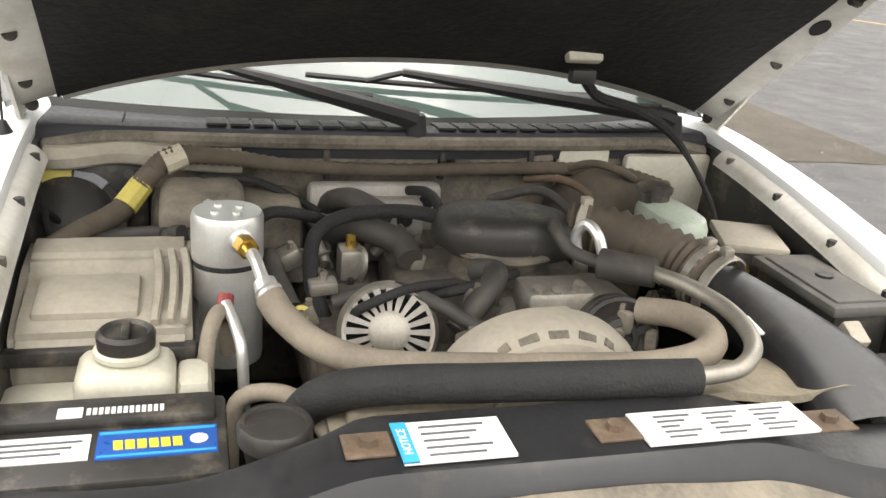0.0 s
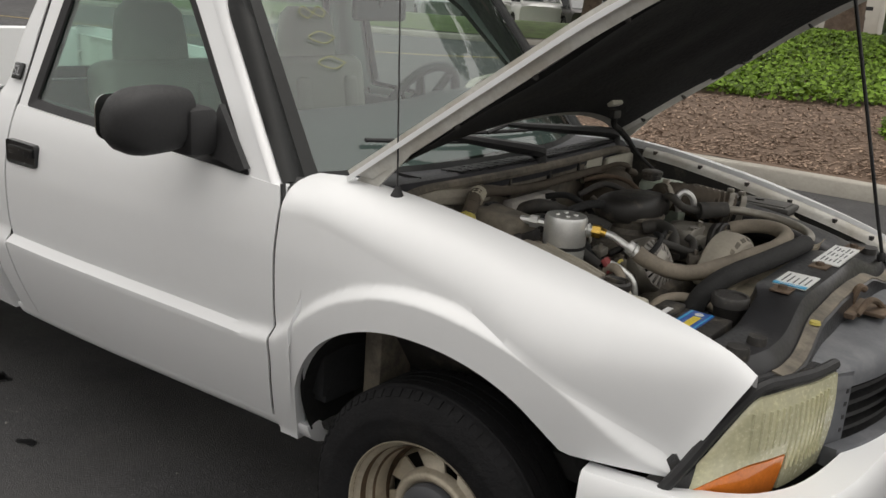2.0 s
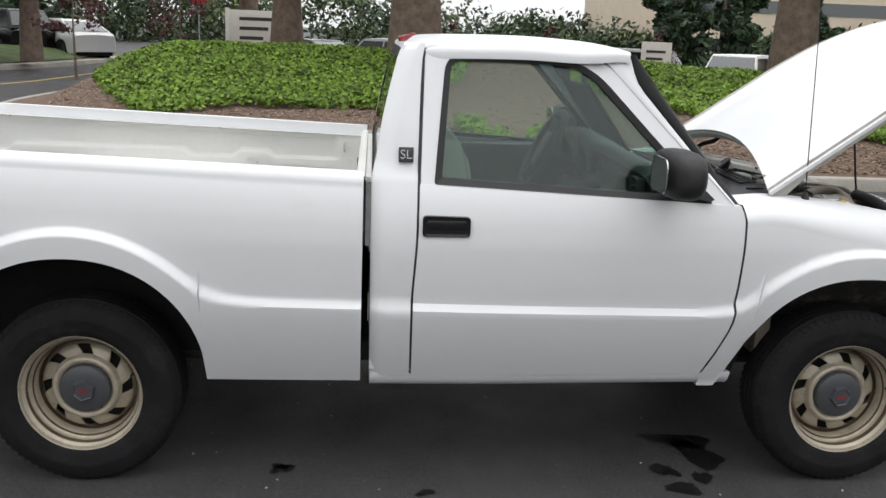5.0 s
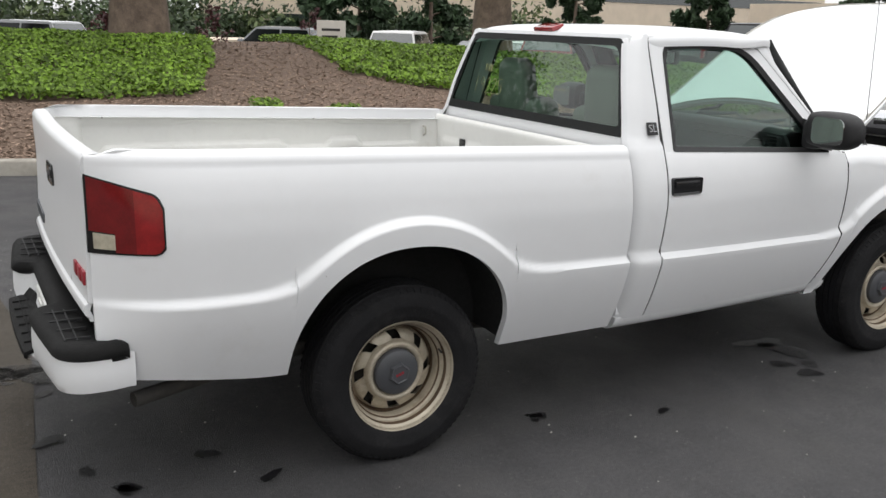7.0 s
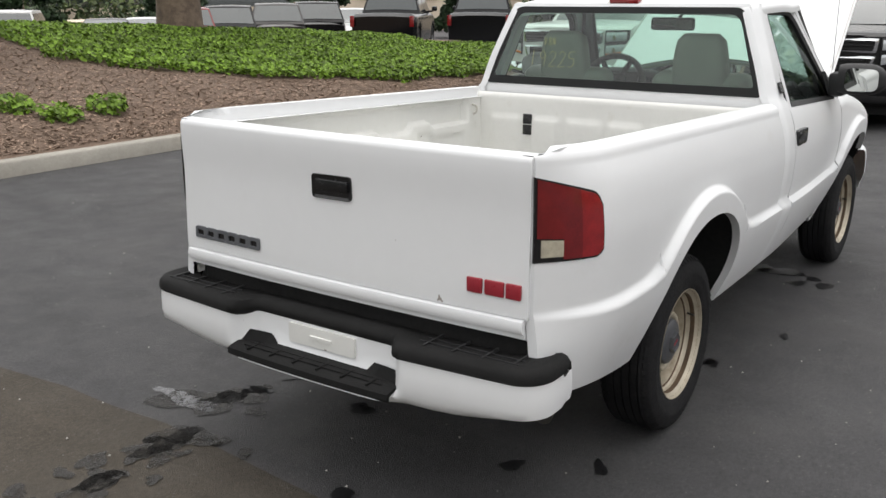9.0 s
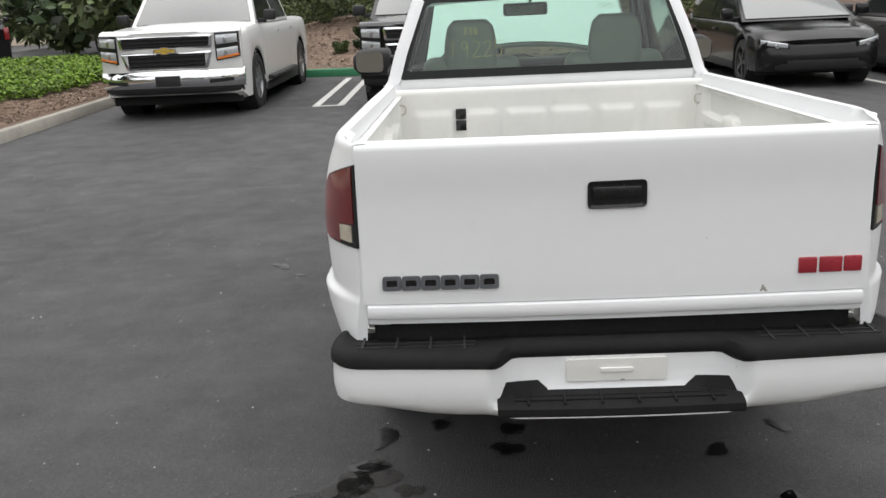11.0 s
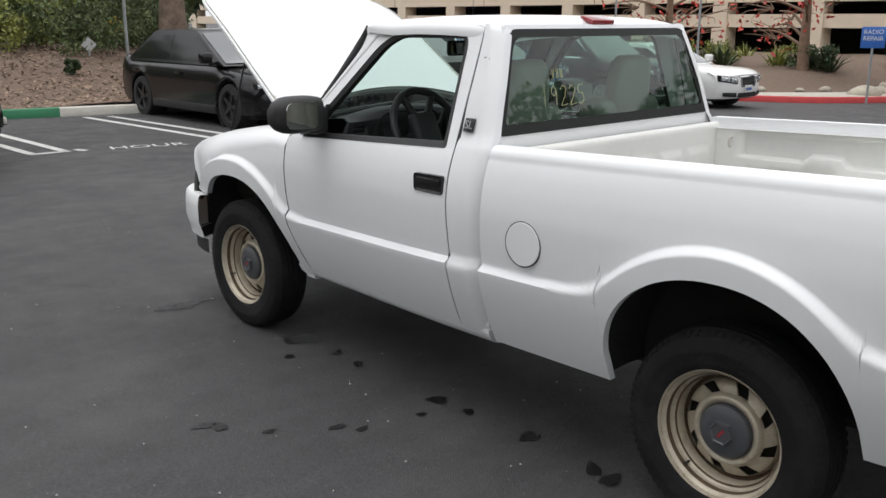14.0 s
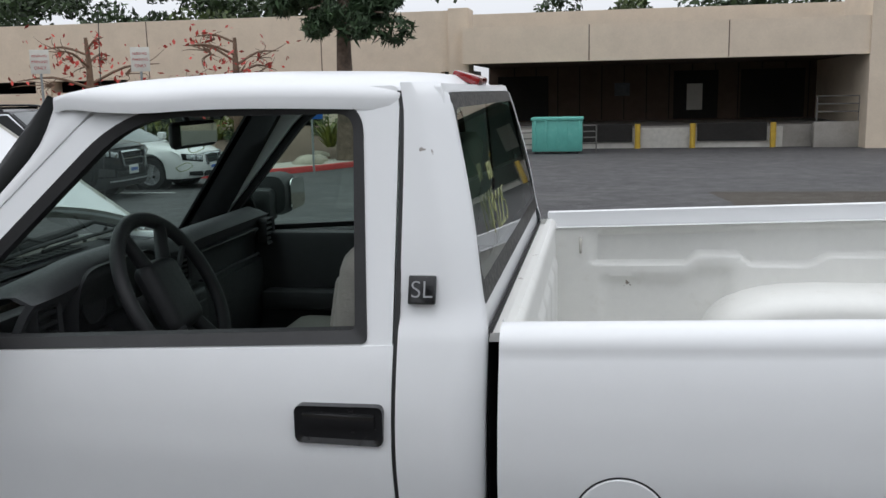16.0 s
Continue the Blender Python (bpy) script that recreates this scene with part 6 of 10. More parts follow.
rbox(bm, (3.092, -0.605, 0.866), (3.142, -0.362, 0.883), 0.006)
batt = part("battery", bm, grime, truck, "black car battery with a blue label")
bm = bmesh.new()
rbox(bm, (3.152, -0.490, 0.8698), (3.208, -0.362, 0.8718), 0.0, 1)
lab = part("battery_label", bm, blue_label, batt, "blue battery label")
bm = bmesh.new()
for k in range(6):
    y = -0.468 + k * 0.0125
    prism(bm, [(3.174, y - 0.0052, 0.8717), (3.174, y + 0.0048, 0.8717), (3.192, y + 0.0060, 0.8717), (3.192, y - 0.0040, 0.8717)], (0, 0, 0.001))
part("label_mark", bm, yellow_ink, lab)
bm = bmesh.new()
revolve(bm, [(0.0005, 0.8728), (0.010, 0.8726), (0.010, 0.8712)], Matrix.Translation((3.180, -0.382, 0)), 14)
part("label_disc", bm, paper, lab)
bm = bmesh.new()
rbox(bm, (3.1555, -0.488, 0.8717), (3.160, -0.364, 0.8727), 0.0, 1)
rbox(bm, (3.2015, -0.488, 0.8717), (3.205, -0.364, 0.8727), 0.0, 1)
part("label_edge", bm, cyan_label, lab)
bm = bmesh.new()
rbox(bm, (3.156, -0.604, 0.8698), (3.205, -0.497, 0.8718), 0.0, 1)
part("battery_notice", bm, paper, batt, "white battery notice")
bm = bmesh.new()
for k in range(3):
    rbox(bm, (3.168 + k * 0.011, -0.598, 0.8716), (3.1715 + k * 0.011, -0.505 - 0.01 * k, 0.8726), 0.0, 1)
part("battery_print", bm, grey_trim, batt)
bm = bmesh.new()
rbox(bm, (3.118, -0.535, 0.8825), (3.138, -0.508, 0.8845), 0.0, 1)
for k in range(13):
    rbox(bm, (3.121, -0.504 + k * 0.0066, 0.8825), (3.134, -0.4995 + k * 0.0066, 0.8845), 0.0, 1)
part("battery_tag", bm, paper, batt, "small white striped tag")
bm = bmesh.new()
revolve(bm, [(0.028, 0.84), (0.036, 0.880), (0.041, 0.886), (0.042, 0.904), (0.039, 0.909), (0.034, 0.909), (0.033, 0.905), (0.0005, 0.906)], Matrix.Translation((3.216, -0.301, 0)), 32)
part("filler_cap", bm, grime, truck, "round black filler cap")

# climate box, blower, loom, yellow clips
bm = bmesh.new()
rbox(bm, (2.50, -0.45, 0.72), (2.62, -0.20, 0.965), 0.02)
rbox(bm, (2.56, -0.435, 0.80), (2.70, -0.300, 0.995), 0.022, 3, Matrix.Rotation(0.12, 4, "Y"))
part("climate_box", bm, grime_heavy, truck, "dusty climate control box")
bm = bmesh.new()
rbox(bm, (2.66, -0.435, 0.76), (2.715, -0.29, 0.955), 0.012)
part("box_bracket", bm, grime, truck, "black bracket on the climate box")
bm = bmesh.new()
rbox(bm, (2.495, -0.62, 0.78), (2.520, -0.455, 1.005), 0.012)
rod(bm, (2.518, -0.486, 0.985), (2.530, -0.486, 0.988), 0.010, 0.009, 10)
bl = axis_to((2.545, -0.585, 0.905), (2.645, -0.575, 0.965))
revolve(bm, [(0.0005, 0.035), (0.060, 0.036), (0.072, 0.028), (0.078, 0.022), (0.092, 0.020), (0.098, 0.008), (0.098, -0.05)], bl, 32)
blower = part("blower_housing", bm, grime, truck, "black blower housing")
for a0, a1, mat in ((0.15, 1.55, yellow), (-0.55, 0.10, galv_grey)):
    bm = bmesh.new()
    rows = []
    for a in np.linspace(a0, a1, 12):
        rows.append([bl @ Vector((r * math.cos(a + 1.3), r * math.sin(a + 1.3), 0.024)) for r in (0.076, 0.092)])
    panel(bm, rows, (0.001, 0, 0.002))
    part("warning_band", bm, mat, blower, "yellow warning band" if mat is yellow else "grey warning band")
bm = bmesh.new()
tube(bm, [(2.74, -0.60, 0.925), (2.69, -0.555, 0.940), (2.635, -0.500, 0.955), (2.609, -0.477, 0.976), (2.597, -0.445, 1.012), (2.588, -0.41, 1.036), (2.57, -0.33, 1.030), (2.555, -0.22, 1.012), (2.548, -0.05, 1.002), (2.55, 0.12, 1.005), (2.555, 0.28, 1.008), (2.57, 0.40, 1.005), (2.59, 0.50, 0.98)], (0.017, 0.017, 0.017, 0.017, 0.017, 0.016, 0.013, 0.011, 0.011, 0.011, 0.011, 0.011, 0.011), 10, 14, 0.0025)
part("wiring_loom", bm, hose_brown, truck, "thick dusty wiring loom", sharp=80)
bm = bmesh.new()
tube(bm, [(2.70, -0.57, 0.935), (2.66, -0.50, 0.925), (2.68, -0.44, 0.935), (2.72, -0.40, 0.950)], 0.013, 8)
part("loom_branch", bm, hose_rubber, truck, "dusty wiring branch", sharp=80)
for p, q, m_ in (((2.622, -0.488, 0.962), (2.600, -0.462, 0.992), yellow), ((2.594, -0.428, 1.026), (2.584, -0.396, 1.038), tape_pale)):
    bm = bmesh.new()
    rod(bm, p, q, 0.021, 0.020, 10)
    part("loom_clip", bm, m_, truck, "yellow taped loom clip" if m_ is yellow else "pale taped loom clip")

# brake servo, fluid tank, fuse boxes
bm = bmesh.new()
revolve(bm, [(0.0005, 0.075), (0.05, 0.07), (0.090, 0.05), (0.108, 0.02), (0.110, -0.02), (0.10, -0.05)], axis_to((2.58, 0.365, 0.905), (2.68, 0.37, 0.93)), 32)
part("brake_servo", bm, hose_brown, truck, "dust-caked brake servo")
bm = bmesh.new()
rbox(bm, (2.64, 0.395, 0.86), (2.80, 0.455, 0.925), 0.012)
rows = []
for k, z in ((0.9, 0.915), (1.0, 0.930), (1.0, 0.968), (0.92, 0.983), (0.6, 0.990)):
    rows.append([(2.730 + 0.085 * k * math.copysign(abs(math.cos(a)) ** 0.7, math.cos(a)), 0.432 + 0.046 * k * math.copysign(abs(math.sin(a)) ** 0.7, math.sin(a)), z) for a in np.linspace(0, 2 * math.pi, 25)[:-1]])
vs = grid(bm, rows, loop_v=True)
bm.faces.new(vs[-1])
fluid = part("brake_fluid_tank", bm, tank_green, truck, "greenish brake fluid tank")
bm = bmesh.new()
revolve(bm, [(0.030, 0.986), (0.030, 1.002), (0.034, 1.004), (0.034, 1.012), (0.026, 1.016), (0.0005, 1.015)], Matrix.Translation((2.685, 0.418, 0)), 10)
part("fluid_cap", bm, grime, fluid, "black fluid cap")
bm = bmesh.new()
YAW = Matrix.Rotation(-0.35, 4, "Z")
rbox(bm, (2.735, 0.500, 0.88), (2.860, 0.600, 0.948), 0.006, 2, YAW)
relay = part("relay_box", bm, grime, truck, "black relay box with a dusty lid")
bm = bmesh.new()
rbox(bm, (2.730, 0.495, 0.945), (2.865, 0.605, 0.960), 0.004, 2, YAW)
part("relay_lid", bm, dusty_tan, relay, "dusty lid")
bm = bmesh.new()
rod(bm, (2.862, 0.500, 0.925), (2.878, 0.495, 0.925), 0.011, 0.011, 8)
part("relay_terminal", bm, brass, relay)
bm = bmesh.new()
rbox(bm, (2.885, 0.515, 0.84), (3.085, 0.612, 0.944), 0.006)
fuse = part("fuse_box", bm, grime, truck, "black fuse box with dusty lid")
bm = bmesh.new()
rbox(bm, (2.878, 0.505, 0.936), (3.092, 0.620, 0.954), 0.006)
rbox(bm, (2.895, 0.518, 0.950), (3.078, 0.606, 0.958), 0.003)
part("fuse_box_lid", bm, grime_lid, fuse, "dusty black lid")
bm = bmesh.new()
revolve(bm, [(0.014, 0.956), (0.014, 0.962), (0.0005, 0.964)], Matrix.Translation((2.985, 0.565, 0)), 12)
part("fuse_box_knob", bm, grime, fuse)
bm = bmesh.new()
rbox(bm, (3.075, 0.520, 0.86), (3.115, 0.550, 0.930), 0.004, 2, Matrix.Rotation(0.5, 4, "Y"))
part("fuse_box_latch", bm, dusty_tan, fuse)
bm = bmesh.new()
rbox(bm, (3.12, 0.50, 0.74), (3.30, 0.61, 0.860), 0.02)
washer = part("washer_tank", bm, tank_green, truck, "translucent washer tank")
bm = bmesh.new()
revolve(bm, [(0.032, 0.855), (0.036, 0.888), (0.030, 0.895), (0.0005, 0.893)], Matrix.Translation((3.155, 0.572, 0)), 18)
part("washer_cap", bm, grime, washer, "black washer cap")

# alternator, fan shroud, pulley, compressor
bm = bmesh.new()
am = axis_to((2.905, -0.112, 0.858), (3.005, -0.128, 0.905))
revolve(bm, [(0.0005, 0.0), (0.066, 0.0), (0.073, 0.010), (0.073, 0.052), (0.069, 0.060), (0.066, 0.060)], am, 40)
revolve(bm, [(0.028, 0.052), (0.030, 0.082), (0.022, 0.086), (0.0005, 0.086)], am, 20)
alt = part("alternator", bm, alloy, truck, "cast aluminium alternator")
bm = bmesh.new()
revolve(bm, [(0.066, 0.050), (0.0005, 0.050)], am, 30)
part("alternator_core", bm, dark_gap, alt)
bm = bmesh.new()
rows = []
revolve(bm, [(0.060, 0.064), (0.066, 0.066), (0.069, 0.060), (0.064, 0.056)], am, 40)
part("alternator_ring", bm, alloy, alt)
for k in range(20):
    a = 2 * math.pi * k / 20
    bm = bmesh.new()
    prism(bm, [(0.026, -0.0028, 0.076), (0.062, -0.0052, 0.060), (0.062, 0.0052, 0.060), (0.026, 0.0028, 0.076)], (0, 0, 0.006))
    bmesh.ops.transform(bm, matrix=am @ Matrix.Rotation(a, 4, "Z"), verts=bm.verts)
    part("cooling_fin", bm, dusty_pale, alt)
bm = bmesh.new()
rows = []
for a in np.linspace(0.0, math.pi, 30):
    c, d = math.cos(a), math.sin(a)
    rows.append([(x, 0.072 + ry * c, 0.845 + rz * d) for x, ry, rz in ((3.04, 0.140, 0.100), (3.045, 0.146, 0.108), (3.075, 0.146, 0.109), (3.100, 0.138, 0.104), (3.118, 0.115, 0.088), (3.125, 0.07, 0.055), (3.127, 0.02, 0.02))])
panel(bm, rows, (0.004, 0, -0.004))
shroud = part("fan_shroud", bm, dusty_tan, truck, "dust-covered fan shroud")
for k in range(7):
    a = 0.55 + k * 0.34
    bm = bmesh.new()
    rbox(bm, (-0.006, -0.014, -0.002), (0.006, 0.014, 0.002), 0.001, 1)
    bmesh.ops.transform(bm, matrix=Matrix.Translation((3.107, 0.072 + 0.124 * math.cos(a), 0.847 + 0.094 * math.sin(a))) @ Matrix.Rotation(a - math.pi / 2, 4, "X") @ Matrix.Rotation(0.75, 4, "Y"), verts=bm.verts)
    part("shroud_slot", bm, grime_heavy, shroud)
bm = bmesh.new()
rows = []
for y in np.linspace(-0.235, 0.53, 40):
    z = 0.872 + 0.030 * step(-0.2, 0.15, y) + 0.006 * math.sin(y * 31) - 0.02 * step(0.42, 0.53, y)
    rows.append([(3.090, y, z - 0.06), (3.105, y, z - 0.01), (3.125, y, z), (3.165, y, z + 0.004 * math.sin(y * 17)), (3.195, y, z - 0.006), (3.225, y, z + 0.002)])
panel(bm, rows, (0, 0, -0.012))
rbox(bm, (3.125, -0.215, 0.868), (3.175, -0.03, 0.886), 0.006)
part("shroud_cover", bm, dust_cake, truck, "dust-caked radiator shroud")
bm = bmesh.new()
pm = axis_to((3.005, 0.208, 0.882), (3.105, 0.200, 0.905))
revolve(bm, [(0.0005, 0.016), (0.018, 0.016), (0.020, 0.022), (0.030, 0.020), (0.034, 0.014), (0.048, 0.016), (0.057, 0.022), (0.062, 0.018), (0.062, 0.010), (0.056, 0.006), (0.062, 0.0), (0.062, -0.014), (0.0005, -0.014)], pm, 36)
pulley = part("compressor_pulley", bm, grime, truck, "black compressor pulley")
for k in range(3):
    bm = bmesh.new()
    bmesh.ops.create_cube(bm, size=1, matrix=pm @ Matrix.Rotation(2.09 * k + 0.4, 4, "Z") @ Matrix.Translation((0.038, 0, 0.018)) @ Matrix.Diagonal((0.022, 0.012, 0.008, 1)))
    part("pulley_lug", bm, grime, pulley)
bm = bmesh.new()
rod(bm, (2.86, 0.225, 0.862), (2.995, 0.209, 0.880), 0.058, 0.060, 24)
rbox(bm, (2.885, 0.085, 0.84), (2.965, 0.195, 0.935), 0.012)
rbox(bm, (2.955, 0.095, 0.855), (2.985, 0.150, 0.915), 0.006)
for y, z in ((0.10, 0.93), (0.165, 0.935), (0.13, 0.925)):
    rod(bm, (2.945, y, z - 0.02), (2.955, y, z + 0.012), 0.009, 0.008, 8)
part("compressor", bm, alloy, truck, "dusty air conditioning compressor")

# hoses and leads: points, radius, ring relief, material
LEADS = (
    (((2.87, -0.195, 0.86), (2.81, -0.212, 0.905), (2.735, -0.195, 0.950), (2.705, -0.135, 0.972), (2.715, -0.05, 0.980), (2.735, 0.01, 0.975)), 0.012, 0.0, hose_black),
    (((2.90, -0.19, 0.905), (2.925, -0.11, 0.935), (2.955, -0.045, 0.918), (2.995, 0.01, 0.898), (2.985, 0.045, 0.915), (2.965, 0.05, 0.925)), 0.011, 0.0, hose_rubber),
    (((2.93, -0.17, 0.895), (2.96, -0.155, 0.925), (2.95, -0.09, 0.945), (2.90, -0.01, 0.930)), 0.007, 0.0, hose_black),
    (((2.88, -0.10, 0.90), (2.92, -0.02, 0.925), (2.90, 0.06, 0.935), (2.86, 0.10, 0.925)), 0.008, 0.0, hose_black),
    (((2.96, -0.02, 0.88), (2.93, 0.03, 0.925), (2.88, 0.06, 0.935), (2.84, 0.04, 0.925)), 0.019, 0.0, hose_rubber),
    (((2.62, -0.15, 0.90), (2.68, -0.12, 0.940), (2.74, -0.06, 0.935), (2.78, -0.05, 0.92)), 0.022, 0.0, hose_rubber),
    (((3.06, -0.345, 0.72), (3.05, -0.335, 0.835), (3.08, -0.275, 0.862), (3.15, -0.235, 0.850), (3.19, -0.22, 0.82)), 0.012, 0.0, hose_tan),
    (((3.000, -0.372, 0.80), (2.990, -0.370, 0.880), (2.962, -0.358, 0.918), (2.930, -0.345, 0.905), (2.915, -0.340, 0.84)), 0.011, 0.0, hose_tan),
    (((2.935, -0.343, 0.925), (2.965, -0.334, 0.912), (2.995, -0.325, 0.880), (3.00, -0.322, 0.80)), 0.008, 0.0, bright_alloy),
    (((3.06, -0.29, 0.66), (3.09, -0.265, 0.78), (3.16, -0.25, 0.83)), 0.014, 0.002, hose_rubber),
    (((2.53, -0.16, 0.93), (2.60, -0.12, 0.965), (2.65, -0.06, 0.945)), 0.020, 0.0, hose_rubber),
    (((2.52, -0.02, 0.955), (2.60, 0.02, 0.975), (2.66, 0.03, 0.955), (2.70, 0.02, 0.93)), 0.009, 0.0, hose_black),
    (((2.58, 0.14, 0.955), (2.62, 0.22, 0.985), (2.68, 0.26, 0.965), (2.74, 0.27, 0.94)), 0.009, 0.0, hose_rubber),
    (((2.55, 0.22, 0.985), (2.60, 0.27, 1.00), (2.66, 0.30, 0.99), (2.72, 0.29, 0.96)), 0.007, 0.0, rust),
    (((2.60, 0.42, 1.00), (2.62, 0.37, 1.025), (2.60, 0.33, 1.03), (2.56, 0.30, 1.01)), 0.008, 0.0, hose_brown),
    (((2.79, 0.445, 0.925), (2.86, 0.445, 0.935), (2.90, 0.465, 0.915)), 0.008, 0.0, hose_black),
    (((2.62, 0.49, 0.93), (2.70, 0.515, 0.91), (2.80, 0.50, 0.88), (2.88, 0.49, 0.87)), 0.008, 0.0, rust),
    (((2.90, 0.46, 0.90), (2.95, 0.47, 0.885), (3.02, 0.50, 0.88)), 0.010, 0.002, hose_rubber),
    (((2.66, -0.30, 0.93), (2.67, -0.26, 0.965), (2.66, -0.20, 0.955), (2.62, -0.16, 0.93)), 0.010, 0.0, hose_black),
    (((2.59, -0.37, 1.00), (2.56, -0.28, 0.985), (2.57, -0.21, 0.955), (2.60, -0.17, 0.94)), 0.007, 0.0, hose_black),
    (((2.73, -0.385, 0.91), (2.76, -0.388, 0.945), (2.80, -0.392, 0.925)), 0.005, 0.0, hose_tan),
    (((2.71, -0.28, 0.86), (2.74, -0.27, 0.915), (2.80, -0.265, 0.915), (2.86, -0.245, 0.88)), 0.014, 0.0, hose_rubber),
    (((2.56, -0.585, 0.90), (2.60, -0.61, 0.945), (2.66, -0.60, 0.935), (2.70, -0.58, 0.92)), 0.006, 0.0, hose_black),
    (((2.70, 0.33, 0.96), (2.76, 0.345, 0.975), (2.82, 0.33, 0.94)), 0.006, 0.0, hose_black),
)
for pts, r, rib, mat in LEADS:
    bm = bmesh.new()
    tube(bm, pts, r, 10, 7, rib)
    part("engine_hose", bm, mat, truck, sharp=80)
bm = bmesh.new()
rod(bm, (2.945, -0.347, 0.907), (2.920, -0.342, 0.930), 0.013, 0.011, 10)
part("service_cap", bm, red_cap, truck, "red service port cap")
bm = bmesh.new()
rod(bm, (2.925, -0.245, 0.86), (2.918, -0.240, 0.888), 0.007, 0.007, 10)
revolve(bm, [(0.009, -0.004), (0.015, 0.0), (0.009, 0.004)], axis_to((2.916, -0.238, 0.894), (3.1, -0.30, 0.93)), 16)
part("dipstick_handle", bm, yellow, truck, "yellow dipstick handle")
bm = bmesh.new()
rbox(bm, (2.690, -0.155, 0.86), (2.740, -0.115, 0.920), 0.006)
tube(bm, [(2.745, -0.125, 0.87), (2.765, -0.12, 0.90), (2.755, -0.12, 0.925), (2.735, -0.125, 0.925)], 0.005, 6)
valve = part("purge_valve", bm, alloy, truck, "dull metal valve with a brass plug")
bm = bmesh.new()
rod(bm, (2.712, -0.135, 0.918), (2.712, -0.135, 0.938), 0.009, 0.008, 8)
part("brass_plug", bm, brass, valve)
bm = bmesh.new()
rbox(bm, (2.515, -0.185, 0.885), (2.555, 0.060, 0.975), 0.012)
rbox(bm, (2.54, -0.10, 0.84), (2.60, 0.02, 0.955), 0.016)
pad = part("firewall_pad", bm, dusty_pale, truck, "dusty pale pad on the firewall")
for y, z in ((-0.14, 0.945), (-0.065, 0.935), (-0.02, 0.925), (0.03, 0.945)):
    bm = bmesh.new()
    revolve(bm, [(0.0005, 0.004), (0.014, 0.004), (0.014, -0.01)], axis_to((2.557 if y < -0.1 or y > 0.0 else 2.602, y, z), (2.70, y, z + 0.04)), 12)
    part("pad_hole", bm, dark_gap, pad)
for k in range(70):
    random.seed(400 + k)
    x, y = random.uniform(2.56, 3.02), random.uniform(-0.24, 0.34)
    z = random.uniform(0.845, 0.915)
    if math.hypot(x - 2.775, (y - 0.11) * 0.7) < 0.10 or (x > 2.86 and -0.19 < y < -0.05):
        continue
    bm = bmesh.new()
    if k % 3 == 0:
        d = Vector((random.uniform(-1, 1), random.uniform(-1, 1), random.uniform(0.3, 1))).normalized() * random.uniform(0.03, 0.07)
        rod(bm, (x, y, z), Vector((x, y, z)) + d, 0.010, 0.008, 10)
        revolve(bm, [(0.010, -0.004), (0.014, 0.0), (0.010, 0.004)], axis_to(Vector((x, y, z)) + d * 0.6, Vector((x, y, z)) + d * 2), 10)
    else:
        sx, sy, sz = random.uniform(0.010, 0.026), random.uniform(0.008, 0.022), random.uniform(0.010, 0.026)
        t_ = Matrix.Rotation(random.uniform(0, 3), 4, "Z") @ Matrix.Rotation(random.uniform(-0.5, 0.5), 4, "X")
        rbox(bm, (x - sx, y - sy, z - sz), (x + sx, y + sy, z + sz), 0.004, 2, t_)
        rod(bm, (x, y, z + sz * 0.5), (x + 0.004, y, z + sz + 0.012), 0.006, 0.005, 8)
    part("engine_connector", bm, (engine_block, grime, alloy, grime_heavy)[k % 4], truck)


# ---- cabin ----
def cushion(bm, lo, hi, r, turn=None):
    rbox(bm, lo, hi, r, 4, turn)


for s in (-1, 1):
    seat = new("bucket_seat")
    seat.parent = truck
    seat["label"] = "grey vinyl seat with tall headrest"
    y = s * 0.36
    bm = bmesh.new()
    cushion(bm, (1.28, y - 0.25, 0.62), (1.82, y + 0.25, 0.80), 0.06)
    part("seat_cushion", bm, seat_vinyl, seat, sharp=80)
    bm = bmesh.new()
    cushion(bm, (1.20, y - 0.245, 0.72), (1.345, y + 0.245, 1.235), 0.055, Matrix.Rotation(-0.17, 4, "Y"))
    for k in (-0.13, 0.13):
        rbox(bm, (1.28, y + k - 0.035, 0.80), (1.365, y + k + 0.035, 1.16), 0.02, 3, Matrix.Rotation(-0.17, 4, "Y"))
    part("backrest", bm, seat_vinyl, seat, sharp=80)
    bm = bmesh.new()
    rows = []
    for t in np.linspace(0, 1, 9):
        z = lerp(1.16, 1.415, t)
        w = 0.135 * (1 - 0.25 * t**3) * (1 if t < 0.95 else 0.8)
        d = 0.055 * (1 if t < 0.95 else 0.6)
        cx = 1.208 - 0.02 * t
        rows.append([(cx + d * math.copysign(abs(math.cos(a)) ** 0.6, math.cos(a)), y + w * math.copysign(abs(math.sin(a)) ** 0.6, math.sin(a)), z) for a in np.linspace(0, 2 * math.pi, 25)[:-1]])
    vs = grid(bm, rows, loop_v=True)
    bm.faces.new(vs[-1])
    part("headrest", bm, seat_vinyl, seat, sharp=80)
bm = bmesh.new()
cushion(bm, (1.30, -0.10, 0.62), (1.75, 0.10, 0.82), 0.04)
part("centre_console", bm, interior_grey, truck)
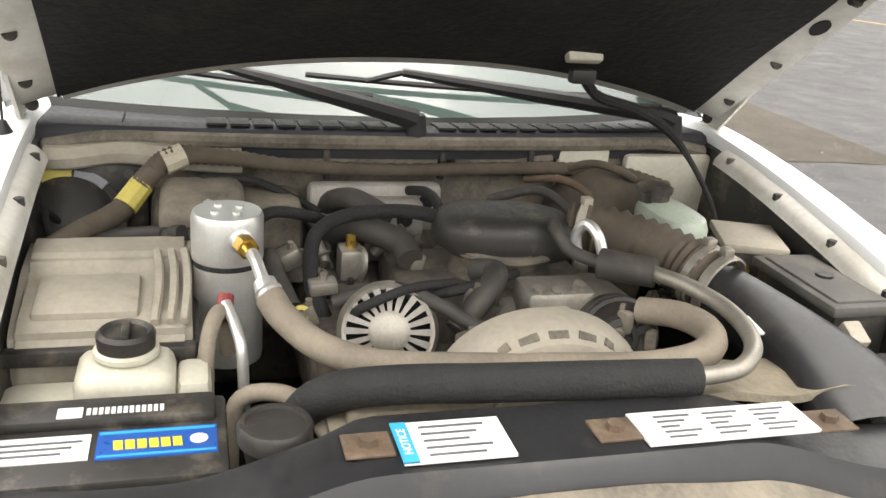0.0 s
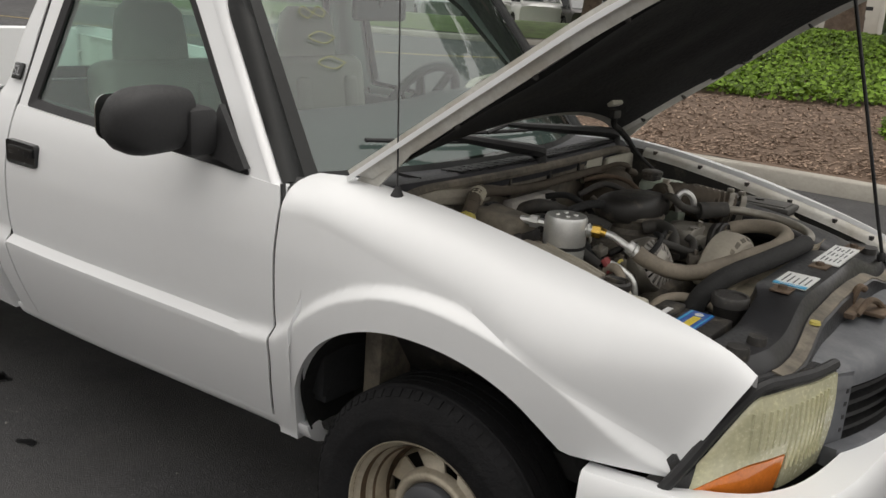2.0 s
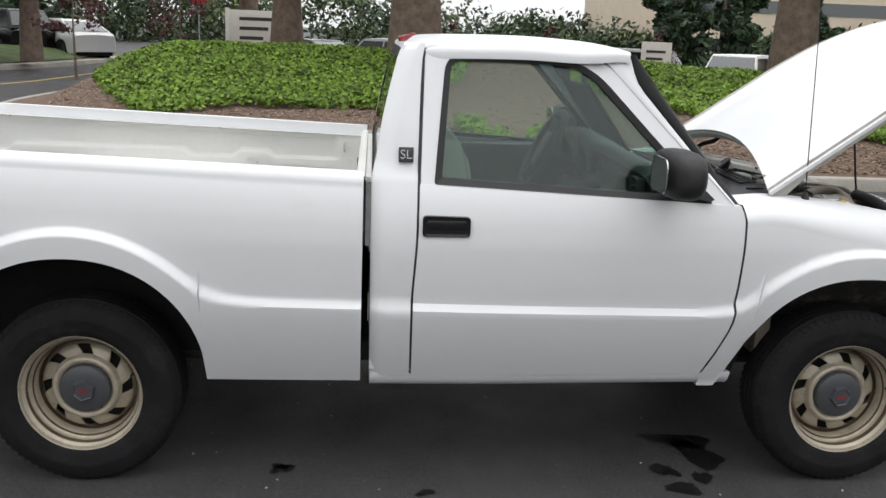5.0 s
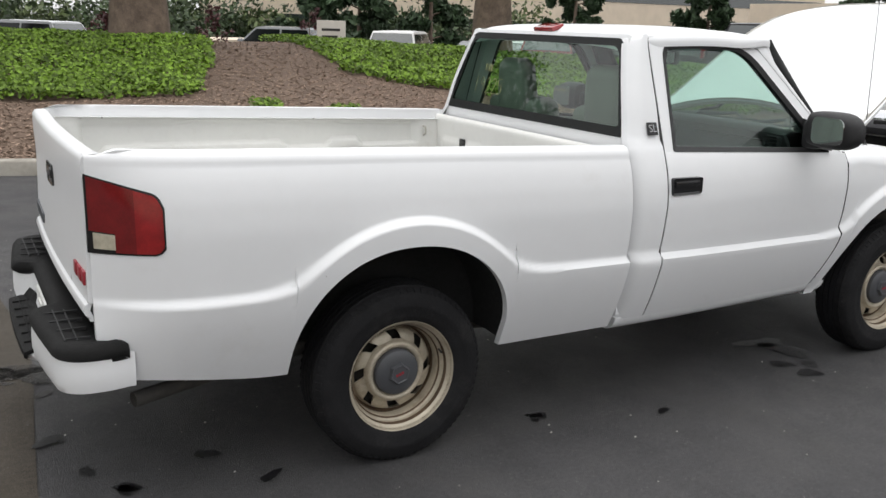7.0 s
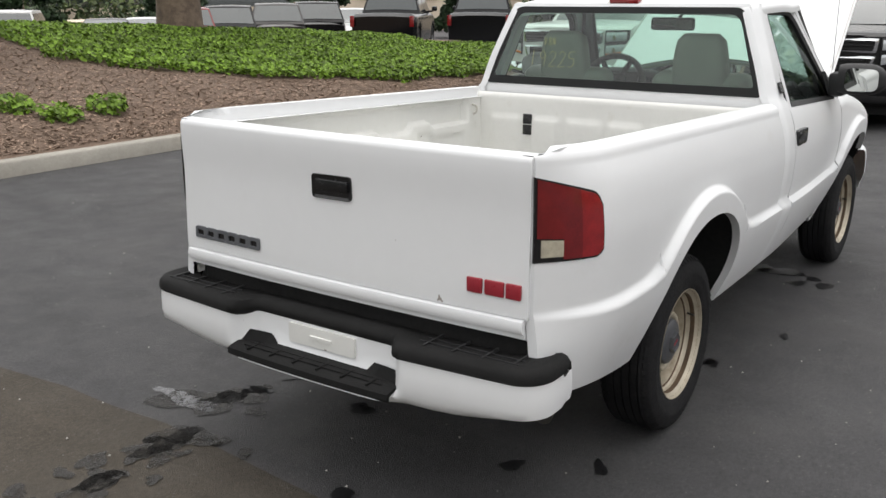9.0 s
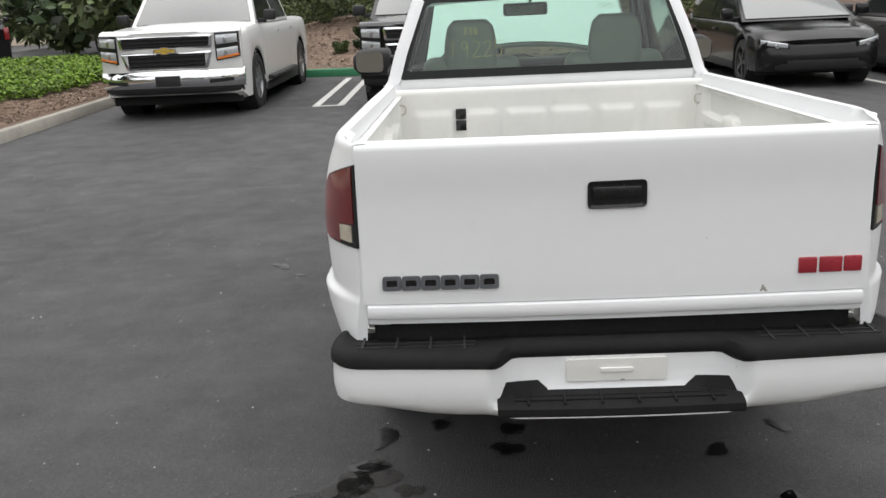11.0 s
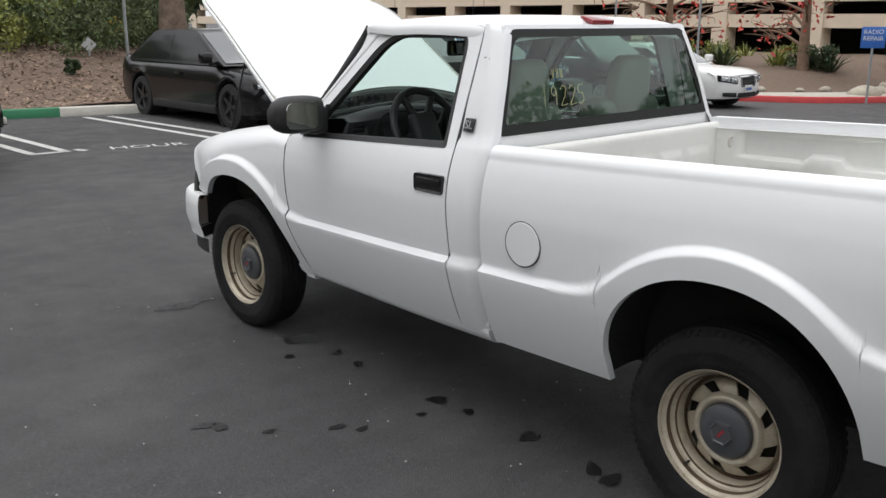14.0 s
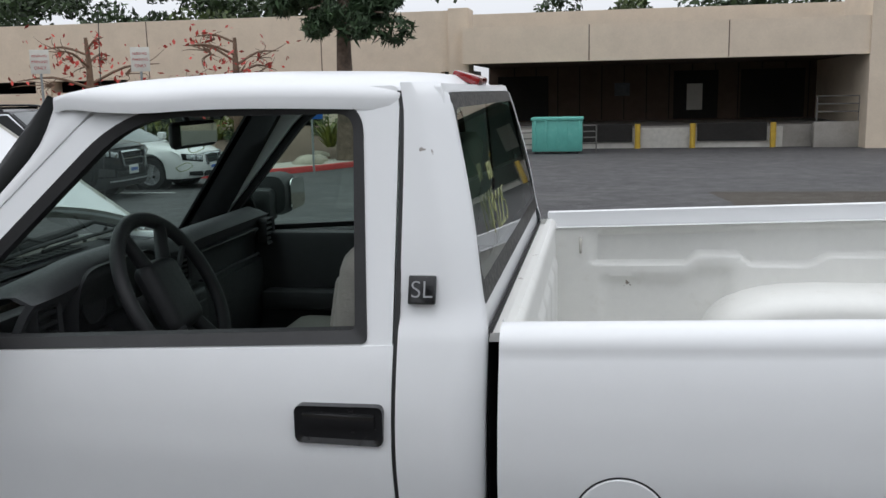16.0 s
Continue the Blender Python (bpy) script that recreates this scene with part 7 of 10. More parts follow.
# dashboard: rounded top pad, face, instrument hood
bm = bmesh.new()
rows = []
for y in np.linspace(-0.70, 0.70, 56):
    hump = 0.022 * math.exp(-((y - 0.36) / 0.21) ** 4)
    back = 0.03 * step(0.05, -0.15, y)
    end = 0.02 * step(0.60, 0.70, abs(y))
    rows.append([(2.25, y, 1.035), (2.17, y, 1.085), (2.08, y, 1.13 + hump * 0.5), (1.99, y, 1.160 + hump - end), (1.945 + back, y, 1.165 + hump - end), (1.915 + back, y, 1.15 + hump - end), (1.905 + back, y, 1.13 + hump * 0.6),
                 (1.925 + back, y, 1.105), (1.95 + back, y, 1.06), (1.955 + back, y, 0.985), (1.925 + back, y, 0.975), (1.925 + back, y, 0.90), (1.97, y, 0.74), (2.05, y, 0.66)])
panel(bm, rows, (0.02, 0, 0))
dash = part("dashboard", bm, interior_grey, truck, "grey plastic dashboard", sharp=50)
bm = bmesh.new()
loop = rounded_loop([(0.15, 0.985), (0.17, 1.165), (0.55, 1.165), (0.57, 0.985)], (0.04, 0.09, 0.09, 0.04))
inner_l = rounded_loop([(0.185, 1.01), (0.20, 1.145), (0.52, 1.145), (0.535, 1.01)], (0.03, 0.07, 0.07, 0.03))
ringed(bm, [(1.900, p[0], p[1]) for p in loop], [(1.925, p[0], p[1]) for p in inner_l], (0.05, 0, 0))
prism(bm, [(1.945, p[0], p[1]) for p in inner_l], (0.01, 0, 0))
binn = part("instrument_binnacle", bm, interior_dark, dash, "dark instrument binnacle")
for y in (0.29, 0.43):
    bm = bmesh.new()
    revolve(bm, [(0.052, 0.0), (0.052, 0.006), (0.049, 0.006), (0.049, 0.001), (0.0005, 0.001)], Matrix.Translation((1.944, y, 1.075)) @ Matrix.Rotation(-math.pi / 2, 4, "Y"), 28)
    part("dial", bm, interior_grey, binn)
bm = bmesh.new()
rbox(bm, (1.935, -0.60, 1.085), (1.96, -0.14, 1.094), 0.004)
rbox(bm, (1.935, -0.60, 1.000), (1.95, -0.14, 1.008), 0.003)
part("glove_box_seam", bm, interior_dark, dash)
bm = bmesh.new()
rbox(bm, (1.905, -0.10, 0.80), (1.95, 0.10, 1.00), 0.015, 3)
for k in range(3):
    rod(bm, (1.91, -0.06 + k * 0.06, 0.86), (1.885, -0.06 + k * 0.06, 0.86), 0.017, 0.015, 14)
rbox(bm, (1.900, -0.085, 0.91), (1.908, 0.085, 0.965), 0.003)
part("radio_panel", bm, interior_dark, dash, "dark radio and heater panel")
for y0, y1, z0, z1 in ((0.60, 0.685, 1.01, 1.115), (-0.02, 0.11, 1.03, 1.11), (-0.69, -0.61, 1.03, 1.12)):
    bm = bmesh.new()
    lo = rounded_loop([(y0, z0), (y0, z1), (y1, z1), (y1, z0)], (0.012,) * 4, 3)
    li = rounded_loop([(y0 + 0.008, z0 + 0.008), (y0 + 0.008, z1 - 0.008), (y1 - 0.008, z1 - 0.008), (y1 - 0.008, z0 + 0.008)], (0.008,) * 4, 3)
    ringed(bm, [(1.912, p[0], p[1]) for p in lo], [(1.918, p[0], p[1]) for p in li], (0.03, 0, 0))
    for k in range(4):
        z = lerp(z0 + 0.018, z1 - 0.018, k / 3)
        rbox(bm, (1.92, y0 + 0.008, z - 0.004), (1.94, y1 - 0.008, z + 0.004), 0.0, 1)
    part("air_vent", bm, interior_dark, dash)
# steering wheel
bm = bmesh.new()
sm = axis_to((1.775, 0.36, 1.085), (1.695, 0.36, 1.125))
ring = [sm @ Vector((0.190 * math.cos(a), 0.190 * math.sin(a), 0)) for a in np.linspace(0, 2 * math.pi, 49)[:-1]]
rows = []
for k, a in enumerate(np.linspace(0, 2 * math.pi, 49)[:-1]):
    rows.append([sm @ Vector(((0.190 + 0.018 * math.cos(b)) * math.cos(a), (0.190 + 0.018 * math.cos(b)) * math.sin(a), 0.017 * math.sin(b))) for b in np.linspace(0, 2 * math.pi, 11)[:-1]])
grid(bm, rows, loop_u=True, loop_v=True)
wheel_rim = part("steering_wheel", bm, interior_dark, truck, "dark four-spoke steering wheel", sharp=80)
bm = bmesh.new()
rbox(bm, (-0.075, -0.09, -0.045), (0.075, 0.09, 0.015), 0.03, 4)
for a in (0.5, -0.5, math.pi - 0.5, math.pi + 0.5):
    rod(bm, (0.05 * math.cos(a + 1.57), 0.05 * math.sin(a + 1.57), -0.015), (0.182 * math.cos(a + 1.57), 0.182 * math.sin(a + 1.57), 0), 0.020, 0.015, 8)
bmesh.ops.transform(bm, matrix=sm, verts=bm.verts)
part("wheel_boss", bm, interior_dark, wheel_rim, sharp=60)
bm = bmesh.new()
rod(bm, (1.79, 0.36, 1.07), (1.95, 0.36, 0.98), 0.035, 0.045, 12)
tube(bm, [(1.84, 0.33, 1.06), (1.83, 0.24, 1.10), (1.82, 0.21, 1.17)], 0.008, 6)
part("steering_column", bm, interior_dark, truck)
# inner mirror, roof lining, floor, sills
bm = bmesh.new()
rbox(bm, (1.835, -0.085, 1.405), (1.865, 0.165, 1.475), 0.016, 4)
rod(bm, (1.86, 0.03, 1.45), (1.90, 0, 1.50), 0.008)
mir = part("inner_mirror", bm, interior_dark, truck, "dark inner mirror")
bm = bmesh.new()
rbox(bm, (1.8325, -0.07, 1.414), (1.8350, 0.15, 1.466), 0.001, 1)
part("inner_mirror_face", bm, mirror_glass, mir)
bm = bmesh.new()
panel(bm, [[(x, y, roof_z(x) - 0.035 - 0.02 * (y / 0.6) ** 2) for y in np.linspace(-0.60, 0.60, 12)] for x in np.linspace(1.09, 1.87, 12)], (0, 0, 0.008))
part("roof_lining", bm, interior_grey, truck)
bm = bmesh.new()
rbox(bm, (1.02, -0.69, 0.48), (2.36, 0.69, 0.52), 0.004)
rbox(bm, (1.02, -0.70, 0.50), (1.05, 0.70, 1.15), 0.004)
rbox(bm, (2.30, -0.70, 0.50), (2.36, 0.70, 0.98), 0.004)
part("cabin_floor", bm, interior_dark, truck)
for s in (-1, 1):
    bm = bmesh.new()
    rows = []
    for v in np.linspace(0.06, 1.0, 10):
        p = Vector(screen(s * 0.95, v))
        rows.append([p + Vector((-0.012, 0, -0.012)), p + Vector((-0.05, s * 0.005, -0.02)), Vector((p.x - 0.095, s * (glass_y(p.z, p.x) - 0.055), p.z - 0.02)), Vector((p.x - 0.10, s * (glass_y(p.z, p.x) - 0.04), p.z - 0.02))])
    panel(bm, rows, (0, s * 0.008, 0))
    part("pillar_trim", bm, interior_dark, truck, sharp=60)

# ---- crayon writing on the glass ----
STROKES = {
    "1": (((0.2, 0), (0.25, 1)),),
    "2": (((0, 0.8), (0.25, 1), (0.55, 0.8), (0.3, 0.35), (0, 0), (0.6, 0.05)),),
    "5": (((0.55, 1), (0.05, 0.95), (0.05, 0.6), (0.45, 0.55), (0.5, 0.2), (0.2, 0), (0, 0.1)),),
    "9": (((0.5, 0.75), (0.25, 1), (0, 0.75), (0.25, 0.5), (0.5, 0.75), (0.42, 0)),),
    "8": (((0.45, 0.85), (0.2, 1), (0.0, 0.78), (0.3, 0.5), (0.5, 0.22), (0.25, 0), (0.0, 0.22), (0.3, 0.55), (0.45, 0.85)),),
    "0": (((0.25, 1), (0.0, 0.5), (0.25, 0), (0.5, 0.5), (0.25, 1)),),
    "v": (((0, 1), (0.2, 0), (0.4, 1)),),
    "n": (((0, 0), (0, 1), (0.4, 0), (0.4, 1)),),
    "c": (((0.5, 0.9), (0.1, 0.9), (0, 0.4), (0.3, 0), (0.6, 0.1)),),
}


def scrawl(text, size, place, parent, gap=0.75):
    """place: a function from (right, up) in metres to the point on the glass."""
    k = 0.0
    for ch in text:
        for line in STROKES[ch]:
            bm = bmesh.new()
            tube(bm, [place((k + px * 0.8) * size, py * size) for px, py in line], 0.0014, 5, 5)
            part("crayon_stroke", bm, crayon, parent, "pale yellow crayon stroke")
        k += gap


def on_back(r, u):
    y, z = 0.46 - r, 1.245 + u
    return Vector((back_x(z) - 0.012 * (1 - (y / 0.72) ** 2) - 0.003, y, z))


scrawl("19225", 0.075, on_back, pane, 0.72)
scrawl("v8n", 0.035, lambda r, u: on_back(r + 0.07, u + 0.105), pane, 0.7)


def on_screen(r, u):
    """Writing that runs up the passenger side, read from outside."""
    p = Vector(screen(-0.78 + u * 1.2, 0.38 + r * 1.1))
    return p + Vector((0.006, 0, 0.005))


scrawl("1800", 0.105, lambda r, u: on_screen(0.5 - r * 1.25, u), windscreen, 0.85)

# fuel flap on the driver's side
bm = bmesh.new()
fy = side_y(0.75, 0.81) + 0.001
revolve(bm, [(0.0005, 0.004), (0.076, 0.003), (0.0785, 0.0), (0.0785, -0.01)], Matrix.Translation((0.75, fy, 0.812)) @ Matrix.Rotation(-math.pi / 2, 4, "X"), 48)
flap = part("fuel_flap", bm, paint, truck, "round white fuel flap")
bm = bmesh.new()
revolve(bm, [(0.0787, 0.0015), (0.082, 0.0015), (0.082, -0.004)], Matrix.Translation((0.75, fy, 0.812)) @ Matrix.Rotation(-math.pi / 2, 4, "X"), 48)
part("flap_gap", bm, seal, flap)
# a near-black sheet puts shade into the gap between cab and bed
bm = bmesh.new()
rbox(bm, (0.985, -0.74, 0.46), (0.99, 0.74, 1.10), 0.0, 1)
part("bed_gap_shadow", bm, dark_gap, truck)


# ---- ground, kerbs, planting banks ----
def asphalt_like(name, colour, worn, rough=0.75, speck=0.5):
    """Rolled asphalt: broad worn patches, scuffs, stone grains and pale specks."""
    mat = bpy.data.materials.new(name)
    mat.use_nodes = True
    nt = mat.node_tree
    b, L = nt.nodes["Principled BSDF"], nt.links.new
    tc = nt.nodes.new("ShaderNodeTexCoord")

    def tex(scale, detail=5.0, stretch=None):
        n = nt.nodes.new("ShaderNodeTexNoise")
        n.inputs["Scale"].default_value, n.inputs["Detail"].default_value, n.inputs["Roughness"].default_value = scale, detail, 0.65
        src = tc.outputs["Object"]
        if stretch:
            mp = nt.nodes.new("ShaderNodeMapping")
            mp.inputs["Scale"].default_value, mp.inputs["Rotation"].default_value = stretch, (0, 0, 0.35)
            L(src, mp.inputs["Vector"])
            src = mp.outputs[0]
        L(src, n.inputs["Vector"])
        return n.outputs[0]

    def rng_(sock, lo, hi, a, c):
        r = nt.nodes.new("ShaderNodeMapRange")
        for i, v in enumerate((lo, hi, a, c)):
            r.inputs[i + 1].default_value = v
        L(sock, r.inputs[0])
        return r.outputs[0]

    def mix(kind, fac, a, c):
        m = nt.nodes.new("ShaderNodeMix")
        m.data_type, m.blend_type = "RGBA", kind
        for sock, v in ((m.inputs[0], fac), (m.inputs[6], a), (m.inputs[7], c)):
            if hasattr(v, "is_linked"):
                L(v, sock)
            else:
                sock.default_value = v
        return m.outputs[2]

    def times(x, y):
        m = nt.nodes.new("ShaderNodeMath")
        m.operation = "MULTIPLY"
        L(x, m.inputs[0])
        L(y, m.inputs[1])
        return m.outputs[0]

    val = times(rng_(tex(0.45), 0.3, 0.7, 0.82, 1.2), rng_(tex(5.0, 8.0, (1.0, 0.25, 1)), 0.3, 0.7, 0.86, 1.14))
    val = times(val, times(rng_(tex(60, 3.0), 0.3, 0.7, 0.72, 1.28), rng_(tex(230, 2.0), 0.3, 0.7, 0.5, 1.5)))
    hsv = nt.nodes.new("ShaderNodeHueSaturation")
    hsv.inputs["Color"].default_value = (*colour, 1)
    L(val, hsv.inputs["Value"])
    out = mix("MIX", rng_(tex(0.9, 8.0), 0.48, 0.72, 0.0, 0.55), hsv.outputs[0], (*worn, 1))
    vo = nt.nodes.new("ShaderNodeTexVoronoi")
    vo.inputs["Scale"].default_value = 75
    L(tc.outputs["Object"], vo.inputs["Vector"])
    pick = nt.nodes.new("ShaderNodeSeparateColor")
    L(vo.outputs["Color"], pick.inputs[0])
    sp = times(rng_(vo.outputs["Distance"], 0.18, 0.30, 1.0, 0.0), rng_(pick.outputs[0], 0.90, 0.94, 0.0, speck))
    out = mix("MIX", sp, out, (0.22, 0.215, 0.20, 1))
    L(out, b.inputs["Base Color"])
    L(rng_(tex(3.0), 0.3, 0.7, rough - 0.12, rough + 0.12), b.inputs["Roughness"])
    b.inputs["Specular IOR Level"].default_value = 0.35
    bu = nt.nodes.new("ShaderNodeBump")
    bu.inputs["Strength"].default_value, bu.inputs["Distance"].default_value = 0.85, 0.008
    L(tex(160, 3.0), bu.inputs["Height"])
    L(bu.outputs[0], b.inputs["Normal"])
    return mat


def stain_like(name, colour, rough, lo, hi, scale=16.0, strength=1.0):
    """A wet or oily stain that thins out unevenly."""
    mat = material(name, colour, rough, vary=0.2, scale=9)
    nt = mat.node_tree
    n, r, tc = nt.nodes.new("ShaderNodeTexNoise"), nt.nodes.new("ShaderNodeMapRange"), nt.nodes.new("ShaderNodeTexCoord")
    n.inputs["Scale"].default_value, n.inputs["Detail"].default_value, n.inputs["Roughness"].default_value = scale, 7.0, 0.7
    for i, v in enumerate((lo, hi, 0.0, strength)):
        r.inputs[i + 1].default_value = v
    nt.links.new(tc.outputs["Object"], n.inputs["Vector"])
    nt.links.new(n.outputs[0], r.inputs[0])
    nt.links.new(r.outputs[0], nt.nodes["Principled BSDF"].inputs["Alpha"])
    return mat


asphalt = asphalt_like("dark_asphalt", (0.053, 0.052, 0.054), (0.078, 0.075, 0.073), 0.66)
asphalt_old = asphalt_like("worn_brown_asphalt", (0.058, 0.049, 0.038), (0.044, 0.039, 0.032), 0.82, 0.35)
asphalt_wet = stain_like("oil_stain", (0.010, 0.010, 0.011), 0.35, 0.26, 0.42, 22.0, 0.96)
asphalt_damp = stain_like("damp_stain", (0.020, 0.018, 0.016), 0.6, 0.30, 0.50, 9.0, 0.80)
water = stain_like("thin_puddle", (0.12, 0.12, 0.125), 0.10, 0.40, 0.55, 20.0, 0.9)
concrete = material("kerb_concrete", (0.34, 0.32, 0.28), 0.85, vary=0.14, scale=2.5, bump=0.3, bump_scale=70, dirt=(0.17, 0.15, 0.12), dirt_amount=0.22, dirt_scale=2.0)
mulch = material("bark_mulch", (0.135, 0.092, 0.066), 0.95, vary=0.20, scale=9, bump=0.35, bump_scale=110, dirt=(0.20, 0.145, 0.105), dirt_amount=0.3, dirt_scale=45)
chip_mat = material("wood_chips", (0.29, 0.205, 0.150), 0.9, vary=0.2, scale=20, island=0.40)
ivy_mat = material("ivy_leaves", (0.120, 0.200, 0.022), 0.6, vary=0.25, scale=0.9, island=0.65, spec=0.25)
soil = material("shaded_ivy_soil", (0.030, 0.045, 0.014), 0.95, vary=0.3, scale=5)
line_white = material("road_paint_white", (0.55, 0.55, 0.53), 0.7, vary=0.15, scale=6, dirt=(0.2, 0.2, 0.2), dirt_amount=0.15, dirt_scale=8)
line_yellow = material("road_paint_yellow", (0.45, 0.33, 0.09), 0.7, vary=0.15, scale=6)
kerb_green = material("green_kerb_paint", (0.02, 0.17, 0.075), 0.6, vary=0.12, scale=5)
kerb_red = material("red_kerb_paint", (0.42, 0.035, 0.035), 0.6, vary=0.12, scale=5)
kerb_yellow = material("yellow_kerb_paint", (0.55, 0.36, 0.04), 0.6, vary=0.12, scale=5)
kerb_white = material("white_kerb_paint", (0.52, 0.50, 0.45), 0.7, vary=0.12, scale=5)


def ground_z(x, y):
    z = 0.028 * (y + 4) if y < -4 else 0.0
    z = max(z, -0.85)
    if y > 16:
        z -= 0.5 * step(16, 26, y) * step(-6, 2, x)
    return z


def spread(a, b, n):
    """Close steps near the truck, wide ones towards the horizon."""
    t = np.linspace(-1, 1, n)
    v = np.sign(t) * (np.abs(t) * 30 + 1500 * np.abs(t) ** 9)
    return [float(x) for x in v]


xs_g, ys_g = spread(-1, 1, 90), spread(-1, 1, 90)
bm = bmesh.new()
grid(bm, [[(x, y, ground_z(x, y)) for y in ys_g] for x in xs_g])
tagged(part("ground", bm, asphalt), "dark grey asphalt of a parking lot", "asphalt", kind="structure")

random.seed(5)
edge = [(-1.16 + 0.05 * math.sin(y * 1.7) + random.uniform(-0.015, 0.015), y) for y in np.linspace(-14, 4.6, 60)]
bm = bmesh.new()
grid(bm, [[(x, y, ground_z(x, y) + 0.004), (-12.0, y, ground_z(x, y) + 0.004), (-26.0, y, ground_z(x, y) + 0.004)] for x, y in edge])
tagged(part("old_road", bm, asphalt_old), "worn brownish strip of older asphalt", "road", kind="structure")


def blob(bm, x, y, r, squash=1.0, turn=0.0, z=0.004, n=22):
    """An irregular flat stain."""
    ph = [random.uniform(0, 6.28) for _ in range(4)]
    pts = []
    for k in range(n):
        a = 2 * math.pi * k / n
        rr = r * (1 + 0.22 * math.sin(2 * a + ph[0]) + 0.16 * math.sin(3 * a + ph[1]) + 0.10 * math.sin(5 * a + ph[2]) + 0.06 * math.sin(9 * a + ph[3]))
        px, py = rr * math.cos(a), rr * squash * math.sin(a)
        pts.append((x + px * math.cos(turn) - py * math.sin(turn), y + px * math.sin(turn) + py * math.cos(turn), z))
    bm.faces.new([bm.verts.new(p) for p in pts])


SPOTS = ((2.35, 0.69, 0.085), (1.33, 0.71, 0.045), (0.83, 0.69, 0.055), (1.16, 0.70, 0.028), (1.89, 0.70, 0.032), (2.08, 0.68, 0.034), (-0.47, -0.69, 0.045),
         (0.70, -0.69, 0.030), (1.20, -0.87, 0.032), (2.15, -0.84, 0.055), (2.12, -0.70, 0.060), (2.30, -0.57, 0.11), (2.26, -0.44, 0.12), (-1.13, -0.08, 0.055),
         (-0.94, -0.57, 0.040), (-0.63, -0.43, 0.042), (-1.04, -0.38, 0.035), (-0.47, 0.73, 0.070), (0.50, 0.72, 0.045), (-0.38, 0.53, 0.040), (-0.58, 0.29, 0.055),
         (1.78, 1.56, 0.040), (1.27, 0.86, 0.022), (0.66, -0.67, 0.028), (2.19, 0.88, 0.030), (1.73, 1.52, 0.035), (1.56, 1.40, 0.025), (1.41, 1.18, 0.030), (1.33, 1.12, 0.024), (0.41, 0.74, 0.050), (-0.69, 0.77, 0.06), (-0.43, 0.27, 0.05), (2.25, -0.76, 0.05), (-0.93, -0.56, 0.04), (0.67, -0.69, 0.04))
DAMP = ((-1.18, 0.70, 0.13), (-1.27, 0.70, 0.10), (-1.33, 0.69, 0.07), (-1.45, 0.79, 0.075), (-1.53, 0.65, 0.085), (-1.32, 0.60, 0.045), (-1.24, 0.58, 0.035), (-1.41, 0.51, 0.035), (-1.56, 0.80, 0.045), (-1.44, 0.63, 0.030),
        (-1.72, 0.82, 0.050), (-1.09, 0.54, 0.040), (-1.10, 0.40, 0.040), (-1.58, 0.63, 0.10), (-1.13, 0.64, 0.10), (-1.48, 0.68, 0.06), (-1.82, 0.72, 0.09), (-1.95, 0.80, 0.07), (-0.90, 0.92, 0.17), (-0.86, 0.80, 0.12), (-0.76, 0.74, 0.09), (-0.67, 0.76, 0.05), (-0.84, 0.62, 0.05))
for x, y, r in SPOTS:
    random.seed(int(x * 100) + int(y * 1000))
    bm = bmesh.new()
    blob(bm, x, y, r, random.uniform(0.55, 0.9), random.uniform(0, 3), 0.0085 if x < -1.1 else 0.0045)
    tagged(part("oil_stain", bm, asphalt_wet, fix=False), "dark wet stain on the asphalt", "stain", "stains on the asphalt", "structure")
random.seed(9)
for x, y, r, q, t, lab in ((-0.92, 0.93, 0.17, 0.28, 1.62, "thin wet patch on the asphalt"), (3.28, 0.86, 0.17, 0.40, 1.4, "shiny puddle beside the wheel")):
    bm = bmesh.new()
    blob(bm, x, y, r, q, t, 0.005)
    tagged(part("puddle", bm, water, fix=False), lab, "puddle", "puddles", "structure")

for x, y, r in DAMP:
    random.seed(int(x * 100) + int(y * 1000))
    bm = bmesh.new()
    blob(bm, x, y, r, random.uniform(0.5, 0.8), random.uniform(0, 3), 0.0085 if x < -1.1 else 0.0045)
    tagged(part("damp_stain", bm, asphalt_damp, fix=False), "dark damp patch drying on the asphalt", "stain", "damp patches", "structure")

# crumbs of pale grit
rng = np.random.default_rng(4)
gv, gf = [], []
for k in range(900):
    x, y = rng.uniform(-4, 6), rng.uniform(-4.5, 5)
    s_ = rng.uniform(0.003, 0.007)
    a = rng.uniform(0, 6.28)
    b0 = len(gv)
    z = 0.005 if x > -1.1 else 0.009
    gv += [(x + s_ * math.cos(a), y + s_ * math.sin(a), z), (x + s_ * math.cos(a + 2.1), y + s_ * math.sin(a + 2.1), z), (x + s_ * math.cos(a + 4.2), y + s_ * math.sin(a + 4.2), z), (x, y, z + s_)]
    gf += [(b0, b0 + 1, b0 + 3), (b0 + 1, b0 + 2, b0 + 3), (b0 + 2, b0, b0 + 3)]
grit_mat = material("pale_grit", (0.30, 0.29, 0.27), 0.9, vary=0.1, island=0.5)
tagged(raw("grit", gv, gf, grit_mat), "scattered pale grit on the asphalt", "grit", kind="stuff")

# the planted island beside the truck
ISLAND = [(15.2, 6.15), (8.0, 6.08), (2.0, 6.05), (0.2, 6.05), (-0.9, 6.2), (-2.3, 6.95), (-3.5, 8.1), (-4.8, 10.2), (-5.4, 13.0), (-5.0, 17.0), (-3.4, 21.5)]


